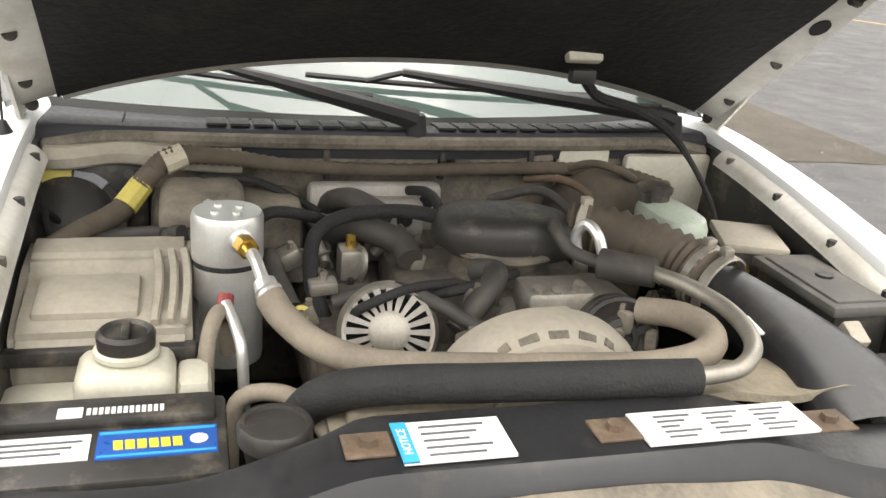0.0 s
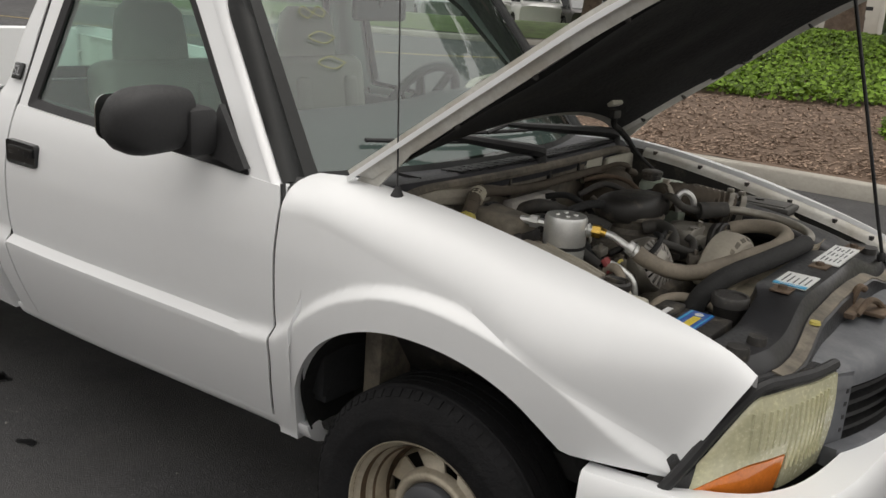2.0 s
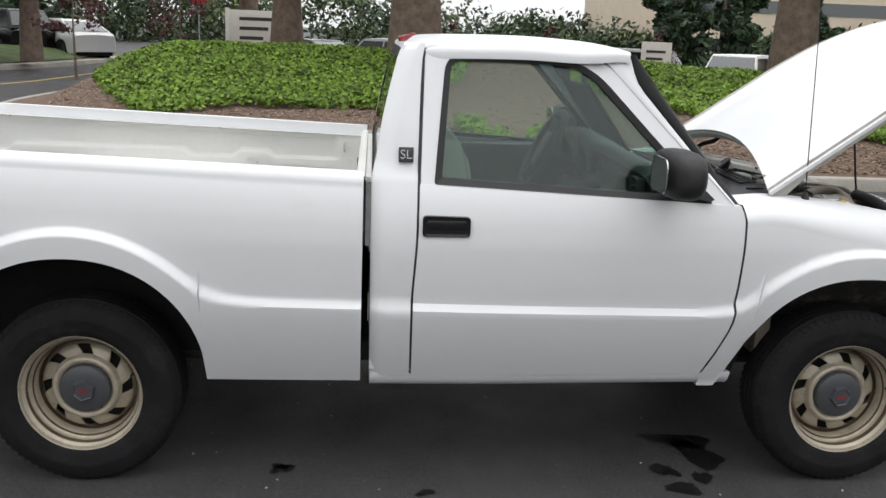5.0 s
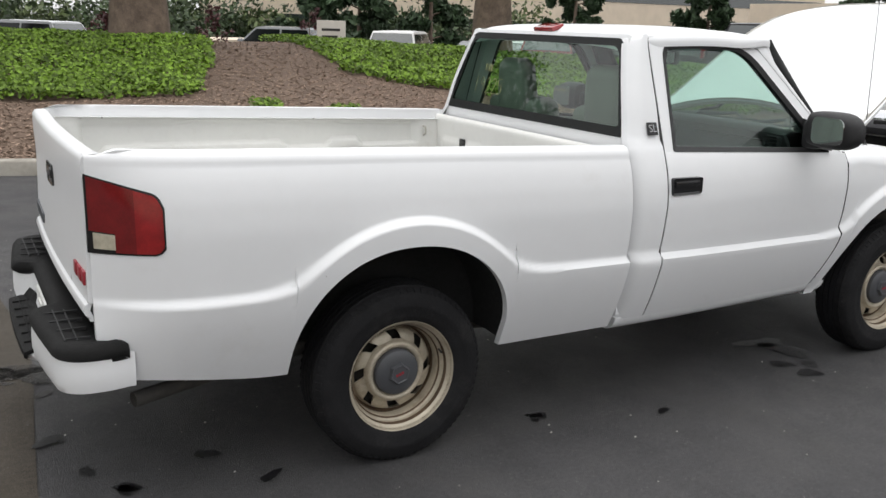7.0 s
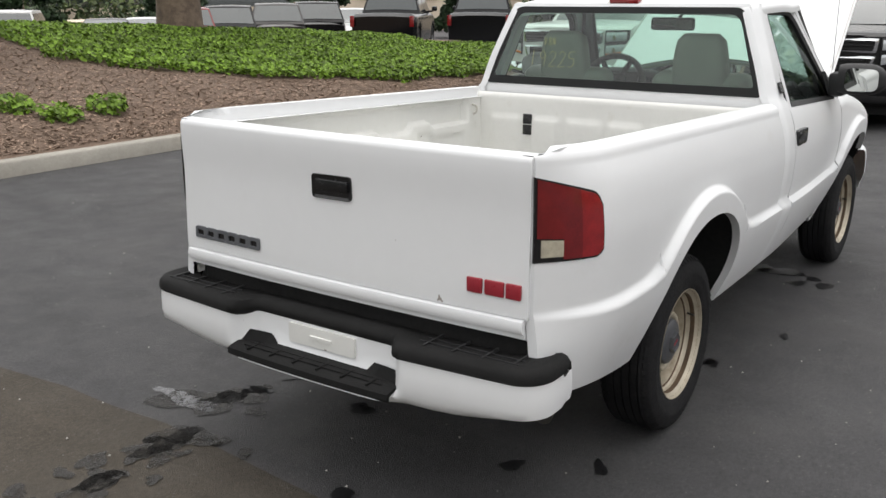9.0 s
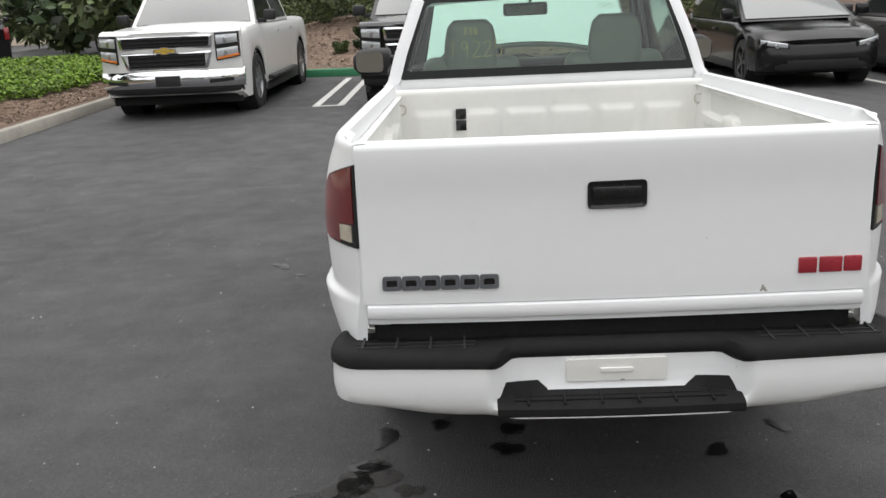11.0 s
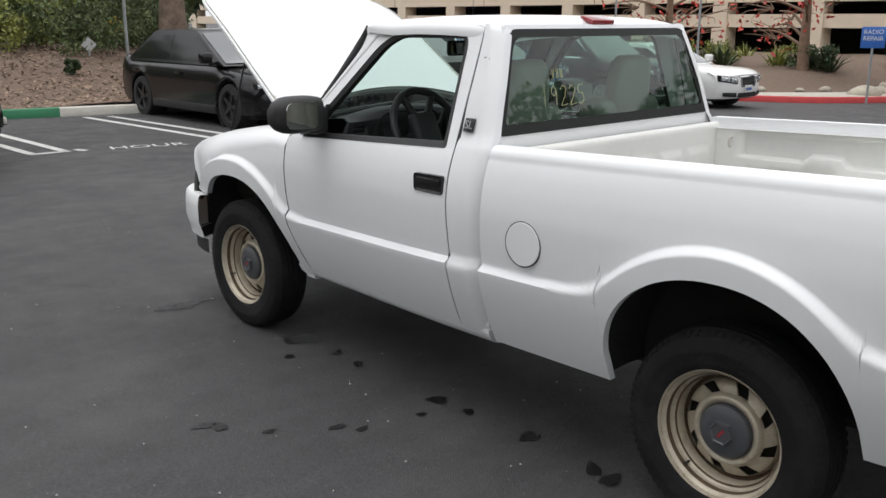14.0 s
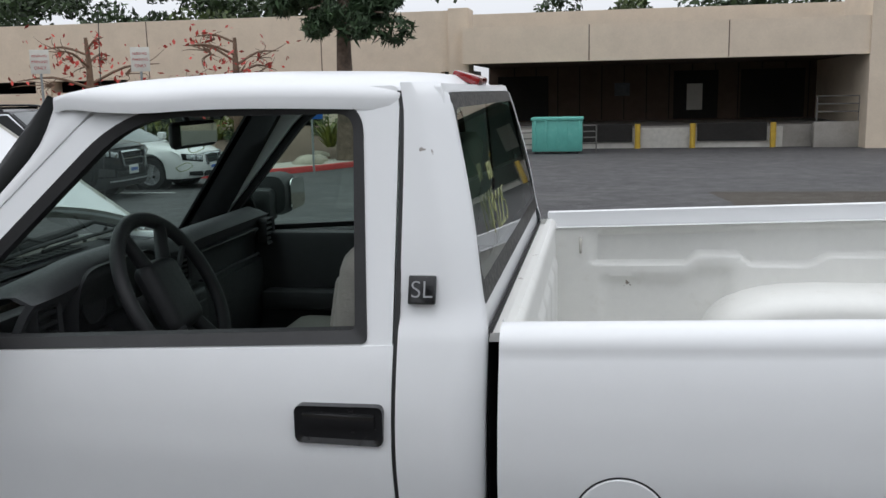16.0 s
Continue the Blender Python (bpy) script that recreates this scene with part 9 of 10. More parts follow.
def plate(car, x, z, d):
    bm = bmesh.new()
    rbox(bm, (min(x, x + d), -0.16, z - 0.08), (max(x, x + d), 0.16, z + 0.08), 0.004)
    p = part("number_plate", bm, plate_mat, car, "pale number plate")
    bm = bmesh.new()
    for k in range(6):
        y = -0.11 + k * 0.044
        rbox(bm, (min(x + d, x + d * 1.3), y - 0.013, z - 0.03), (max(x + d, x + d * 1.3), y + 0.013, z + 0.03), 0.0, 1)
    part("plate_bar", bm, blue_label, p)


def bowed(car, name, mat, x, w, bow, prof, label=""):
    """A bar across the nose that sweeps back at its ends; prof: pairs of forward offset and height."""
    bm = bmesh.new()
    panel(bm, [[(x + o - bow * abs(t) ** 4, t * w, z) for o, z in prof] for t in np.linspace(-1, 1, 21)], (-0.05, 0, 0))
    return part(name, bm, mat, car, label, sharp=45)


def on_nose(car, name, mat, x, w, bow, t0, t1, low, high, off=0.012, deep=0.03, label="", owner=None, n=9):
    """A patch that follows the swept nose between the fractions t0 and t1 of the half width; low and high: heights at both ends."""
    bm = bmesh.new()
    rows = []
    for u in np.linspace(0, 1, n):
        t = lerp(t0, t1, u)
        za, zb = lerp(low[0], low[1], u), lerp(high[0], high[1], u)
        rows.append([(x + off * (1 - 0.5 * abs(2 * v - 1) ** 6) - bow * abs(t) ** 4, t * w, lerp(za, zb, v)) for v in np.linspace(0, 1, 6)])
    panel(bm, rows, (-deep, 0, 0))
    return part(name, bm, mat, owner or car, label, sharp=40)


def headlamps(car, x, w, bow, t0, t1, low, high, off=0.016, bowls=2, indicator=False):
    """Clear units in dark housings, wrapped round both corners of the nose."""
    for sd in (-1, 1):
        unit = on_nose(car, "headlamp", black_gloss, x, w, bow, sd * t0, sd * t1, low, high, off, 0.06, "clear headlamp in a dark housing")
        for k in range(bowls):
            ua, ub = (0.06, 0.94) if bowls == 1 or high[0] - low[0] > 0.25 else (0.08 + k * 0.46, 0.46 + k * 0.46)
            va, vb = (0.08 + 0.46 * k, 0.46 + 0.46 * k) if high[0] - low[0] > 0.25 else (0.12, 0.90)
            lo = [lerp(lerp(low[0], high[0], va), lerp(low[1], high[1], va), u) for u in (ua, ub)]
            hi = [lerp(lerp(low[0], high[0], vb), lerp(low[1], high[1], vb), u) for u in (ua, ub)]
            on_nose(car, "lamp_lens", lamp_clear, x, w, bow, sd * lerp(t0, t1, ua), sd * lerp(t0, t1, ub), lo, hi, off + 0.008, 0.02, "", unit)
            ty, tz = sd * lerp(t0, t1, lerp(ua, ub, 0.4)), (lo[0] + hi[0]) / 2
            bm = bmesh.new()
            rod(bm, (x + off + 0.004 - bow * abs(ty) ** 4, ty * w, tz), (x + off + 0.014 - bow * abs(ty) ** 4, ty * w, tz), 0.036, 0.032, 16)
            part("reflector_bowl", bm, chrome, unit)
        if indicator:
            on_nose(car, "indicator", amber_lens, x, w, bow, sd * (t0 + 0.02), sd * (t1 - 0.01), (low[0] + 0.01, low[1] + 0.01), (low[0] + 0.05, low[1] + 0.05), off + 0.012, 0.02, "amber indicator", unit)


def mesh_grille(car, x, w, k0, k1, z0, z1, rows, slat_mat, name="grille_surround"):
    """A grille in a bright rounded surround; k0, k1: half widths below and above, as fractions."""
    bm = bmesh.new()
    lo_ = rounded_loop([(-w * k0, z0), (-w * k1, z1), (w * k1, z1), (w * k0, z0)], (0.03,) * 4, 3)
    li_ = rounded_loop([(-w * (k0 - 0.035), z0 + 0.026), (-w * (k1 - 0.035), z1 - 0.026), (w * (k1 - 0.035), z1 - 0.026), (w * (k0 - 0.035), z0 + 0.026)], (0.022,) * 4, 3)
    ringed(bm, [(x + 0.020 - 0.24 * abs(p[0] / w) ** 4, p[0], p[1]) for p in lo_], [(x + 0.034 - 0.24 * abs(p[0] / w) ** 4, p[0], p[1]) for p in li_], (-0.05, 0, 0))
    gr = part(name, bm, chrome, car, "chrome grille surround")
    on_nose(car, "grille_mesh", dark_gap, x, w, 0.24, -(min(k0, k1) - 0.03), min(k0, k1) - 0.03, (z0 + 0.02,) * 2, (z1 - 0.02,) * 2, 0.014, 0.02, "", gr, 15)
    for j in range(rows):
        zz = lerp(z0, z1, (j + 1) / (rows + 1))
        on_nose(car, "grille_slat", slat_mat, x, w, 0.24, -(min(k0, k1) - 0.03), min(k0, k1) - 0.03, (zz - 0.007,) * 2, (zz + 0.007,) * 2, 0.026, 0.015, "", gr, 15)
    return gr


def body_of(car):
    return car.children[0].data.materials[0]


def truck_face(car, x, w, hz, dark=False):
    """The tall two-part grille of a big truck between square lamps."""
    top, low = hz - 0.08, 0.69
    mid = lerp(low, top, 0.53)
    body = P_BLACK if dark else P_WHITE
    bowed(car, "nose_panel", body, x + 0.006, w * 0.97, 0.24, ((-0.16, top + 0.075), (-0.06, top + 0.055), (-0.01, top + 0.02), (0.0, low + 0.1), (0.0, low - 0.06)))
    mesh_grille(car, x, w, 0.62, 0.64, mid + 0.03, top, 3, black_gloss)
    mesh_grille(car, x, w, 0.55, 0.62, low, mid - 0.01, 3, black_gloss)
    headlamps(car, x, w, 0.24, 0.665, 0.955, (low + 0.085, low + 0.13), (top + 0.01, top + 0.015), 0.024, 2, not dark)
    bm = bmesh.new()
    bar = ((-0.15, -0.025), (-0.13, 0.025), (-0.045, 0.025), (-0.045, 0.05), (0.045, 0.05), (0.045, 0.025), (0.13, 0.025), (0.15, -0.025), (0.045, -0.025), (0.045, -0.05), (-0.045, -0.05), (-0.045, -0.025))
    prism(bm, [(x + 0.034, y * 1.12, mid + 0.01 + z) for y, z in bar], (0.014, 0, 0))
    badge = part("nose_badge", bm, chrome, car, "gold badge with a bright rim")
    bm = bmesh.new()
    prism(bm, [(x + 0.046, y * 0.97, mid + 0.01 + z * 0.84) for y, z in bar], (0.006, 0, 0))
    part("badge_face", bm, gold, badge)
    bowed(car, "bumper", body if dark else chrome, x + 0.05, w * 0.985, 0.27, ((-0.05, low - 0.02), (-0.02, low - 0.05), (0.0, low - 0.10), (0.004, 0.52), (-0.01, 0.45), (-0.04, 0.42)), "front bumper")
    bowed(car, "lower_valance", black_plastic, x + 0.030, w * 0.95, 0.25, ((0.0, 0.46), (0.0, 0.40), (-0.04, 0.35)))
    for sd in (-1, 1):
        on_nose(car, "bumper_opening", dark_gap, x + 0.05, w, 0.27, sd * 0.56, sd * 0.86, (0.485, 0.50), (0.535, 0.545), 0.008, 0.02)
    box_part(car, "plate_holder", black_plastic, (x + 0.03, -0.17, 0.46), (x + 0.066, 0.17, 0.60), 0.005)


def plain_face(car, x, w, hz):
    bowed(car, "bumper", body_of(car), x + 0.008, w * 0.95, 0.26, ((-0.20, hz - 0.13), (-0.05, hz - 0.23), (0.0, hz - 0.36), (0.0, 0.36), (-0.05, 0.24)))
    headlamps(car, x - 0.03, w, 0.30, 0.52, 0.93, (hz - 0.31, hz - 0.24), (hz - 0.22, hz - 0.15), 0.02, 1)
    bowed(car, "lower_grille", black_plastic, x + 0.016, w * 0.70, 0.10, ((0.0, 0.40), (0.0, 0.30), (-0.03, 0.26)))


def suv_face(car, x, w, hz):
    bowed(car, "nose_panel", body_of(car), x + 0.008, w * 0.97, 0.25, ((-0.16, hz - 0.06), (-0.04, hz - 0.12), (0.0, hz - 0.20), (0.01, hz - 0.42), (0.0, 0.44), (-0.04, 0.36)))
    gr = mesh_grille(car, x + 0.01, w, 0.36, 0.44, hz - 0.44, hz - 0.15, 3, black_gloss)
    on_nose(car, "grille_bar", chrome, x, w, 0.24, -0.40, 0.40, (hz - 0.31,) * 2, (hz - 0.28,) * 2, 0.05, 0.02, "", gr, 11)
    headlamps(car, x + 0.004, w, 0.26, 0.48, 0.965, (hz - 0.30, hz - 0.23), (hz - 0.17, hz - 0.10), 0.022, 2)
    on_nose(car, "lower_grille", dark_gap, x, w, 0.25, -0.55, 0.55, (0.40,) * 2, (0.52,) * 2, 0.02, 0.02, "", None, 15)
    for sd in (-1, 1):
        on_nose(car, "fog_lamp_surround", black_plastic, x, w, 0.25, sd * 0.62, sd * 0.92, (0.42, 0.46), (0.56, 0.60), 0.018, 0.02)
    bowed(car, "lower_valance", black_plastic, x + 0.020, w * 0.93, 0.24, ((0.0, 0.41), (0.01, 0.34), (-0.04, 0.24)))
    bowed(car, "skid_strip", silver, x + 0.040, w * 0.74, 0.10, ((0.0, 0.36), (0.0, 0.335)))
    plate(car, x + 0.02, 0.53, 0.02)


def electric_face(car, x, w, hz):
    """A smooth nose with one thin bright bar between slim lamps, and a black lower mouth."""
    bowed(car, "nose_panel", body_of(car), x + 0.008, w * 0.97, 0.25, ((-0.16, hz - 0.06), (-0.04, hz - 0.12), (0.0, hz - 0.20), (0.01, hz - 0.42), (0.0, 0.44), (-0.04, 0.36)))
    on_nose(car, "nose_bar", chrome, x, w, 0.25, -0.62, 0.62, (hz - 0.185,) * 2, (hz - 0.165,) * 2, 0.022, 0.02, "thin bright bar", None, 15)
    headlamps(car, x, w, 0.25, 0.62, 0.965, (hz - 0.25, hz - 0.21), (hz - 0.155, hz - 0.115), 0.022, 1)
    on_nose(car, "lower_grille", black_gloss, x, w, 0.25, -0.80, 0.80, (0.38,) * 2, (hz - 0.36,) * 2, 0.020, 0.02, "", None, 15)
    bowed(car, "lower_valance", black_plastic, x + 0.020, w * 0.93, 0.24, ((0.0, 0.41), (0.01, 0.34), (-0.04, 0.24)))
    bowed(car, "skid_strip", sign_pale, x + 0.042, w * 0.66, 0.09, ((0.0, 0.365), (0.0, 0.325)))
    plate(car, x + 0.02, 0.53, 0.02)


def saloon_face(car, x, w, hz):
    """A broad upright grille of bright bars between clear lamps."""
    bowed(car, "nose_panel", body_of(car), x + 0.008, w * 0.97, 0.27, ((-0.20, hz - 0.08), (-0.05, hz - 0.14), (0.0, hz - 0.22), (0.01, 0.46), (0.0, 0.34), (-0.05, 0.24)))
    mesh_grille(car, x + 0.008, w, 0.33, 0.40, hz - 0.40, hz - 0.15, 4, chrome)
    headlamps(car, x, w, 0.27, 0.48, 0.955, (hz - 0.33, hz - 0.26), (hz - 0.19, hz - 0.13), 0.022, 2)
    for sd in (-1, 1):
        on_nose(car, "lower_grille", dark_gap, x, w, 0.27, sd * 0.50, sd * 0.86, (0.27, 0.30), (0.37, 0.38), 0.020, 0.02)
    on_nose(car, "lower_grille", dark_gap, x, w, 0.27, -0.42, 0.42, (0.26,) * 2, (0.36,) * 2, 0.020, 0.02)
    plate(car, x + 0.02, 0.44, 0.02)


def volt_back(car, x, w, dz):
    box_part(car, "tail_lamp", red_lens, (x - 0.012, w * 0.42, dz - 0.26), (x + 0.10, w * 0.90, dz - 0.14), 0.02, "red tail lamp", True)
    box_part(car, "tail_bar", black_gloss, (x - 0.008, -w * 0.42, dz - 0.24), (x + 0.05, w * 0.42, dz - 0.17), 0.01)
    box_part(car, "bumper", P_GREY, (x - 0.02, -w * 0.88, 0.30), (x + 0.15, w * 0.88, 0.62), 0.05)
    plate(car, x - 0.02, 0.66, -0.02)


truck2 = vehicle("parked_pickup", "white crew-cab pickup parked nose out by the kerb", "pickup truck", 5.85, 2.04, 1.88, 3.65, P_WHITE, (11.97, 4.47), math.pi, 1.22, 1.22, 1.45, 0.55, 3.75, 4.0,
                 front=truck_face, r=0.40, spokes=6, trim="black", drop=0.35)
box_part(truck2, "running_board", black_plastic, (-0.9, 0.98, 0.36), (1.2, 1.10, 0.42), 0.02, "", True)
vehicle("parked_suv", "large black sport utility parked nose out", "suv", 5.18, 2.04, 1.89, 2.95, P_BLACK, (11.60, 0.84), math.pi, 1.20, 1.22, 1.40, 0.60, 4.85, 5.12, front=lambda *a: truck_face(*a, dark=True), r=0.40, spokes=6, trim="black", drop=0.35)
vehicle("parked_sedan", "glossy black electric sedan parked by the kerb", "sedan", 4.69, 1.85, 1.44, 2.875, P_BLACK, (12.15, -4.72), math.pi, 0.86, 0.93, 1.10, 1.00, 3.55, 4.35, 1.00, rim_mat=rim_dark, spokes=5, front=plain_face, r=0.335)
vehicle("parked_hatchback", "dark grey hatchback parked tail out", "hatchback", 4.50, 1.79, 1.43, 2.685, P_GREY, (11.95, -7.25), 0.03, 0.92, 0.95, 1.15, 0.85, 3.60, 4.38, 1.06, rim_mat=rim_dark, spokes=5, rear=volt_back, r=0.33)
vehicle("parked_crossover", "blue crossover with a thin bright nose bar, parked nose out", "crossover", 4.30, 1.78, 1.53, 2.66, P_BLUE, (12.10, -10.15), math.pi, 0.99, 1.00, 1.10, 0.75, 3.65, 4.12, rim_mat=rim_dark, spokes=5, front=electric_face, r=0.335, drop=0.6, line=True)
vehicle("parked_suv", "black family sport utility with roof rails, parked nose out", "suv", 4.72, 1.85, 1.63, 2.78, P_BLACK, (11.58, -13.05), math.pi, 1.03, 1.05, 1.15, 0.75, 4.25, 4.62, rim_mat=rim_light, spokes=5, front=suv_face, r=0.335, drop=0.6, line=True, rails=True)
vehicle("parked_sedan", "white luxury sedan with a barred grille, parked nose out", "sedan", 4.95, 1.80, 1.38, 3.02, P_WHITE, (11.33, -15.7), math.pi, 0.88, 0.93, 1.40, 0.85, 3.60, 4.35, 0.97, rim_mat=rim_light, spokes=5, front=saloon_face, r=0.325, drop=0.8)

# cars in the lower lots, seen over the planting
FAR_CARS = ((1.5, 31.5, "suv", P_SILVER, 2.3), (6.0, 33.0, "sedan", P_BLUE, 2.3), (10.5, 31.0, "suv", P_SILVER, 2.2), (-1.5, 30.5, "sedan", P_BLACK, 2.3),
            (13.7, 26.6, "suv", P_WHITE, 0.9), (16.0, 25.0, "sedan", P_BLACK, 3.9), (17.0, 24.2, "sedan", P_WHITE, 4.0), (17.9, 23.4, "suv", P_RED, 0.9), (19.2, 22.6, "suv", P_BLACK, 0.8), (20.4, 21.6, "suv", P_GREY, 0.8),
            (21.6, 20.9, "suv", P_BLACK, 0.8), (22.6, 20.0, "sedan", P_WHITE, 3.9), (23.4, 19.1, "sedan", P_GREY, 3.9), (21.2, 16.9, "pickup", P_BLACK, 0.5), (23.6, 15.0, "pickup", P_BLACK, 0.5),
            (28.0, 11.5, "pickup", P_BLACK, 0.6), (30.0, 8.0, "sedan", P_SILVER, 2.3), (31.0, 5.0, "pickup", P_GREY, 0.6))
for x, y, kind, pm, h in FAR_CARS:
    z = ground_z(x, y)
    if kind == "suv":
        vehicle("distant_suv", "distant sport utility in the lower lot", "suv", 4.7, 1.9, 1.75, 2.8, pm, (x, y, z), h, 1.08, 1.10, 1.1, 0.7, 4.2, 4.6, group="distant cars", front=suv_face)
    elif kind == "pickup":
        c = vehicle("distant_pickup", "distant dark pickup with red tail lamps", "pickup truck", 5.6, 2.0, 1.85, 3.5, pm, (x, y, z), h, 1.15, 1.18, 1.3, 0.6, 3.6, 3.9, group="distant cars", r=0.38)
        box_part(c, "tail_lamp", red_lens, (-2.82, 0.84, 0.80), (-2.76, 0.97, 1.12), 0.01, "red tail lamp", True)
    else:
        vehicle("distant_sedan", "distant sedan in the lower lot", "sedan", 4.6, 1.82, 1.45, 2.75, pm, (x, y, z), h, 0.92, 0.97, 1.15, 0.85, 3.5, 4.3, 1.0, group="distant cars", front=plain_face)
for k, pm in enumerate((P_SILVER, P_SILVER, P_WHITE, P_WHITE, P_GREY, P_BLACK, P_WHITE)):
    x, y = -22.6 + k * 1.95, 28.6 + k * 0.65
    suv = k in (2, 3, 5)
    vehicle("distant_suv" if suv else "distant_sedan", "parked car across the road", "car", 4.6, 1.85, 1.75 if suv else 1.46, 2.75, pm, (x, y, 0.05), 2.45, 1.08 if suv else 0.94, 1.10 if suv else 0.98, 1.1, 0.75, 4.1 if suv else 3.5, 4.5 if suv else 4.3, None if suv else 1.0, group="distant cars", front=plain_face)


# ---- buildings ----
stucco = material("tan_stucco", (0.66, 0.56, 0.44), 0.9, vary=0.06, scale=1.2, bump=0.3, bump_scale=60, dirt=(0.52, 0.43, 0.33), dirt_amount=0.10, dirt_scale=0.8)
# darker brown for the wall joints, the dock's roof and its back wall
stucco_dark = material("dark_brown_wall", (0.11, 0.075, 0.055), 0.9, vary=0.15, scale=2.0, bump=0.3, bump_scale=40)
# near-black: shade of the garage, doorways and openings put into colour; also levellers
dark_room = material("room_shade_and_dock_black", (0.02, 0.018, 0.016), 0.9, vary=0.2, scale=1)
dock_concrete = material("dock_concrete", (0.30, 0.28, 0.25), 0.85, vary=0.12, scale=1.5, dirt=(0.15, 0.13, 0.11), dirt_amount=0.2, dirt_scale=1.0)
teal = material("teal_painted_steel", (0.12, 0.42, 0.36), 0.5, vary=0.10, scale=3, dirt=(0.35, 0.5, 0.45), dirt_amount=0.12, dirt_scale=3)
steel_rail = material("weathered_rail", (0.16, 0.15, 0.14), 0.55, metal=0.4, vary=0.15, scale=8)
galv = material("galvanised_steel", (0.33, 0.35, 0.36), 0.45, metal=0.6, vary=0.15, scale=8)
sign_blue = material("blue_sign", (0.03, 0.12, 0.42), 0.4, vary=0.04)
sign_white = material("white_sign", (0.62, 0.60, 0.54), 0.5, vary=0.04)
grey_pale = material("pale_grey_sign", (0.42, 0.43, 0.44), 0.5, vary=0.05)
sign_red = material("red_sign", (0.45, 0.04, 0.04), 0.4, vary=0.04)
sign_yellow = material("yellow_sign", (0.70, 0.45, 0.03), 0.4, vary=0.04)
pale_rock = material("pale_rock", (0.40, 0.36, 0.29), 0.9, vary=0.2, scale=3, bump=0.6, bump_scale=12)
path_concrete = material("footpath_concrete", (0.42, 0.39, 0.34), 0.85, vary=0.08, scale=1.5)

GY = -34.0  # facade line of the office building
bld = thing("office_building", "long tan stucco building with a parking level and loading dock", "building", (0, 0, 0))


def wall_box(name, lo, hi, mat=None, label="", parent=None):
    bm = bmesh.new()
    rbox(bm, lo, hi, 0.0, 1)
    return part(name, bm, mat or stucco, parent or bld, label)


wall_box("upper_wall", (6.6, GY - 1.0, 2.35), (70, GY, 4.72))
for k in range(8):
    x = 12.0 + k * 7.6
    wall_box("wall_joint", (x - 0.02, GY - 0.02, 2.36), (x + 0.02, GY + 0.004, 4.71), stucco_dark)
wall_box("slit_beam", (6.6, GY - 0.6, 1.30), (70, GY - 0.1, 1.85))
wall_box("parapet", (6.6, GY - 0.5, -0.9), (70, GY - 0.05, 0.25))
for k in range(16):
    x = 7.4 + k * 4.3
    wall_box("column", (x - 0.35, GY - 0.9, -0.9), (x + 0.35, GY - 0.002, 2.36))
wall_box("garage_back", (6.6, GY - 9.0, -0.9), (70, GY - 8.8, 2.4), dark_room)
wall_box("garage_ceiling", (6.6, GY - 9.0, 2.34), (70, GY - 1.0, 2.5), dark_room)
wall_box("corner_pier", (5.9, GY - 1.2, -0.9), (6.7, GY + 0.25, 4.78))
# upper storeys set back
wall_box("upper_parapet", (-24, GY - 5.0, 3.0), (6.5, GY - 4.0, 4.86))
for x0, x1, z0, z1 in ((-11.5, -8.8, -0.9, 4.9), (-60, -11.4, -0.9, 4.7)):
    wall_box("side_wing", (x0, GY - 3, z0), (x1, GY + 1.0 if x0 > -20 else GY - 0.5, z1))
wall_box("dock_fascia", (-9.0, GY + 0.2, 2.60), (6.05, GY + 0.9, 3.96))
for x in (1.2, -3.9):
    wall_box("fascia_joint", (x - 0.02, GY + 0.89, 2.62), (x + 0.02, GY + 0.904, 3.95), stucco_dark)
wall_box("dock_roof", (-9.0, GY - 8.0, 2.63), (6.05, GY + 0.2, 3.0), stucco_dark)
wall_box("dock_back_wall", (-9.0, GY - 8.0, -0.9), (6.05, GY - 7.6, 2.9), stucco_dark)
wall_box("dock_end_wall", (-9.3, GY - 8.0, -0.9), (-8.9, GY + 0.4, 2.9))
wall_box("dock_platform", (-9.0, GY - 7.8, -0.9), (6.05, GY - 0.6, 0.04), dock_concrete, "concrete loading dock")
wall_box("dock_face", (-6.2, GY - 0.6, -0.9), (6.0, GY - 0.56, -0.02), kerb_white, "pale painted dock face")
for k in range(14):
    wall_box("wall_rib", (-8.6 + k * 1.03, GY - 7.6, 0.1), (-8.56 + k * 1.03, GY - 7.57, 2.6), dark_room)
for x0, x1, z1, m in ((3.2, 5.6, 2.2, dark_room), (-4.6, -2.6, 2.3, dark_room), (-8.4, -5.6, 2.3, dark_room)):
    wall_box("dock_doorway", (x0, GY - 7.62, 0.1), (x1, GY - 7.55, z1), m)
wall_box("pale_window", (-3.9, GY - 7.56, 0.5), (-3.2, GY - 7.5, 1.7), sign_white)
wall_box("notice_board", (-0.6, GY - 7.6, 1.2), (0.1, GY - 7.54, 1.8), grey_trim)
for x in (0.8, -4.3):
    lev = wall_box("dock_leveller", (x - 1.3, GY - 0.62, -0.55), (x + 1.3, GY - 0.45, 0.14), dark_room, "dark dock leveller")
    for s in (-1, 1):
        bm = bmesh.new()
        rod(bm, (x + s * 1.5, GY - 0.3, -0.9), (x + s * 1.5, GY - 0.3, 0.15), 0.11, 0.11, 14)
        tagged(part("bollard", bm, kerb_yellow), "yellow steel bollard by the loading dock", "bollard", "dock bollards")
bm = bmesh.new()
rbox(bm, (-16, GY - 0.2, -0.9), (-7.2, GY + 0.1, 0.15), 0.01)
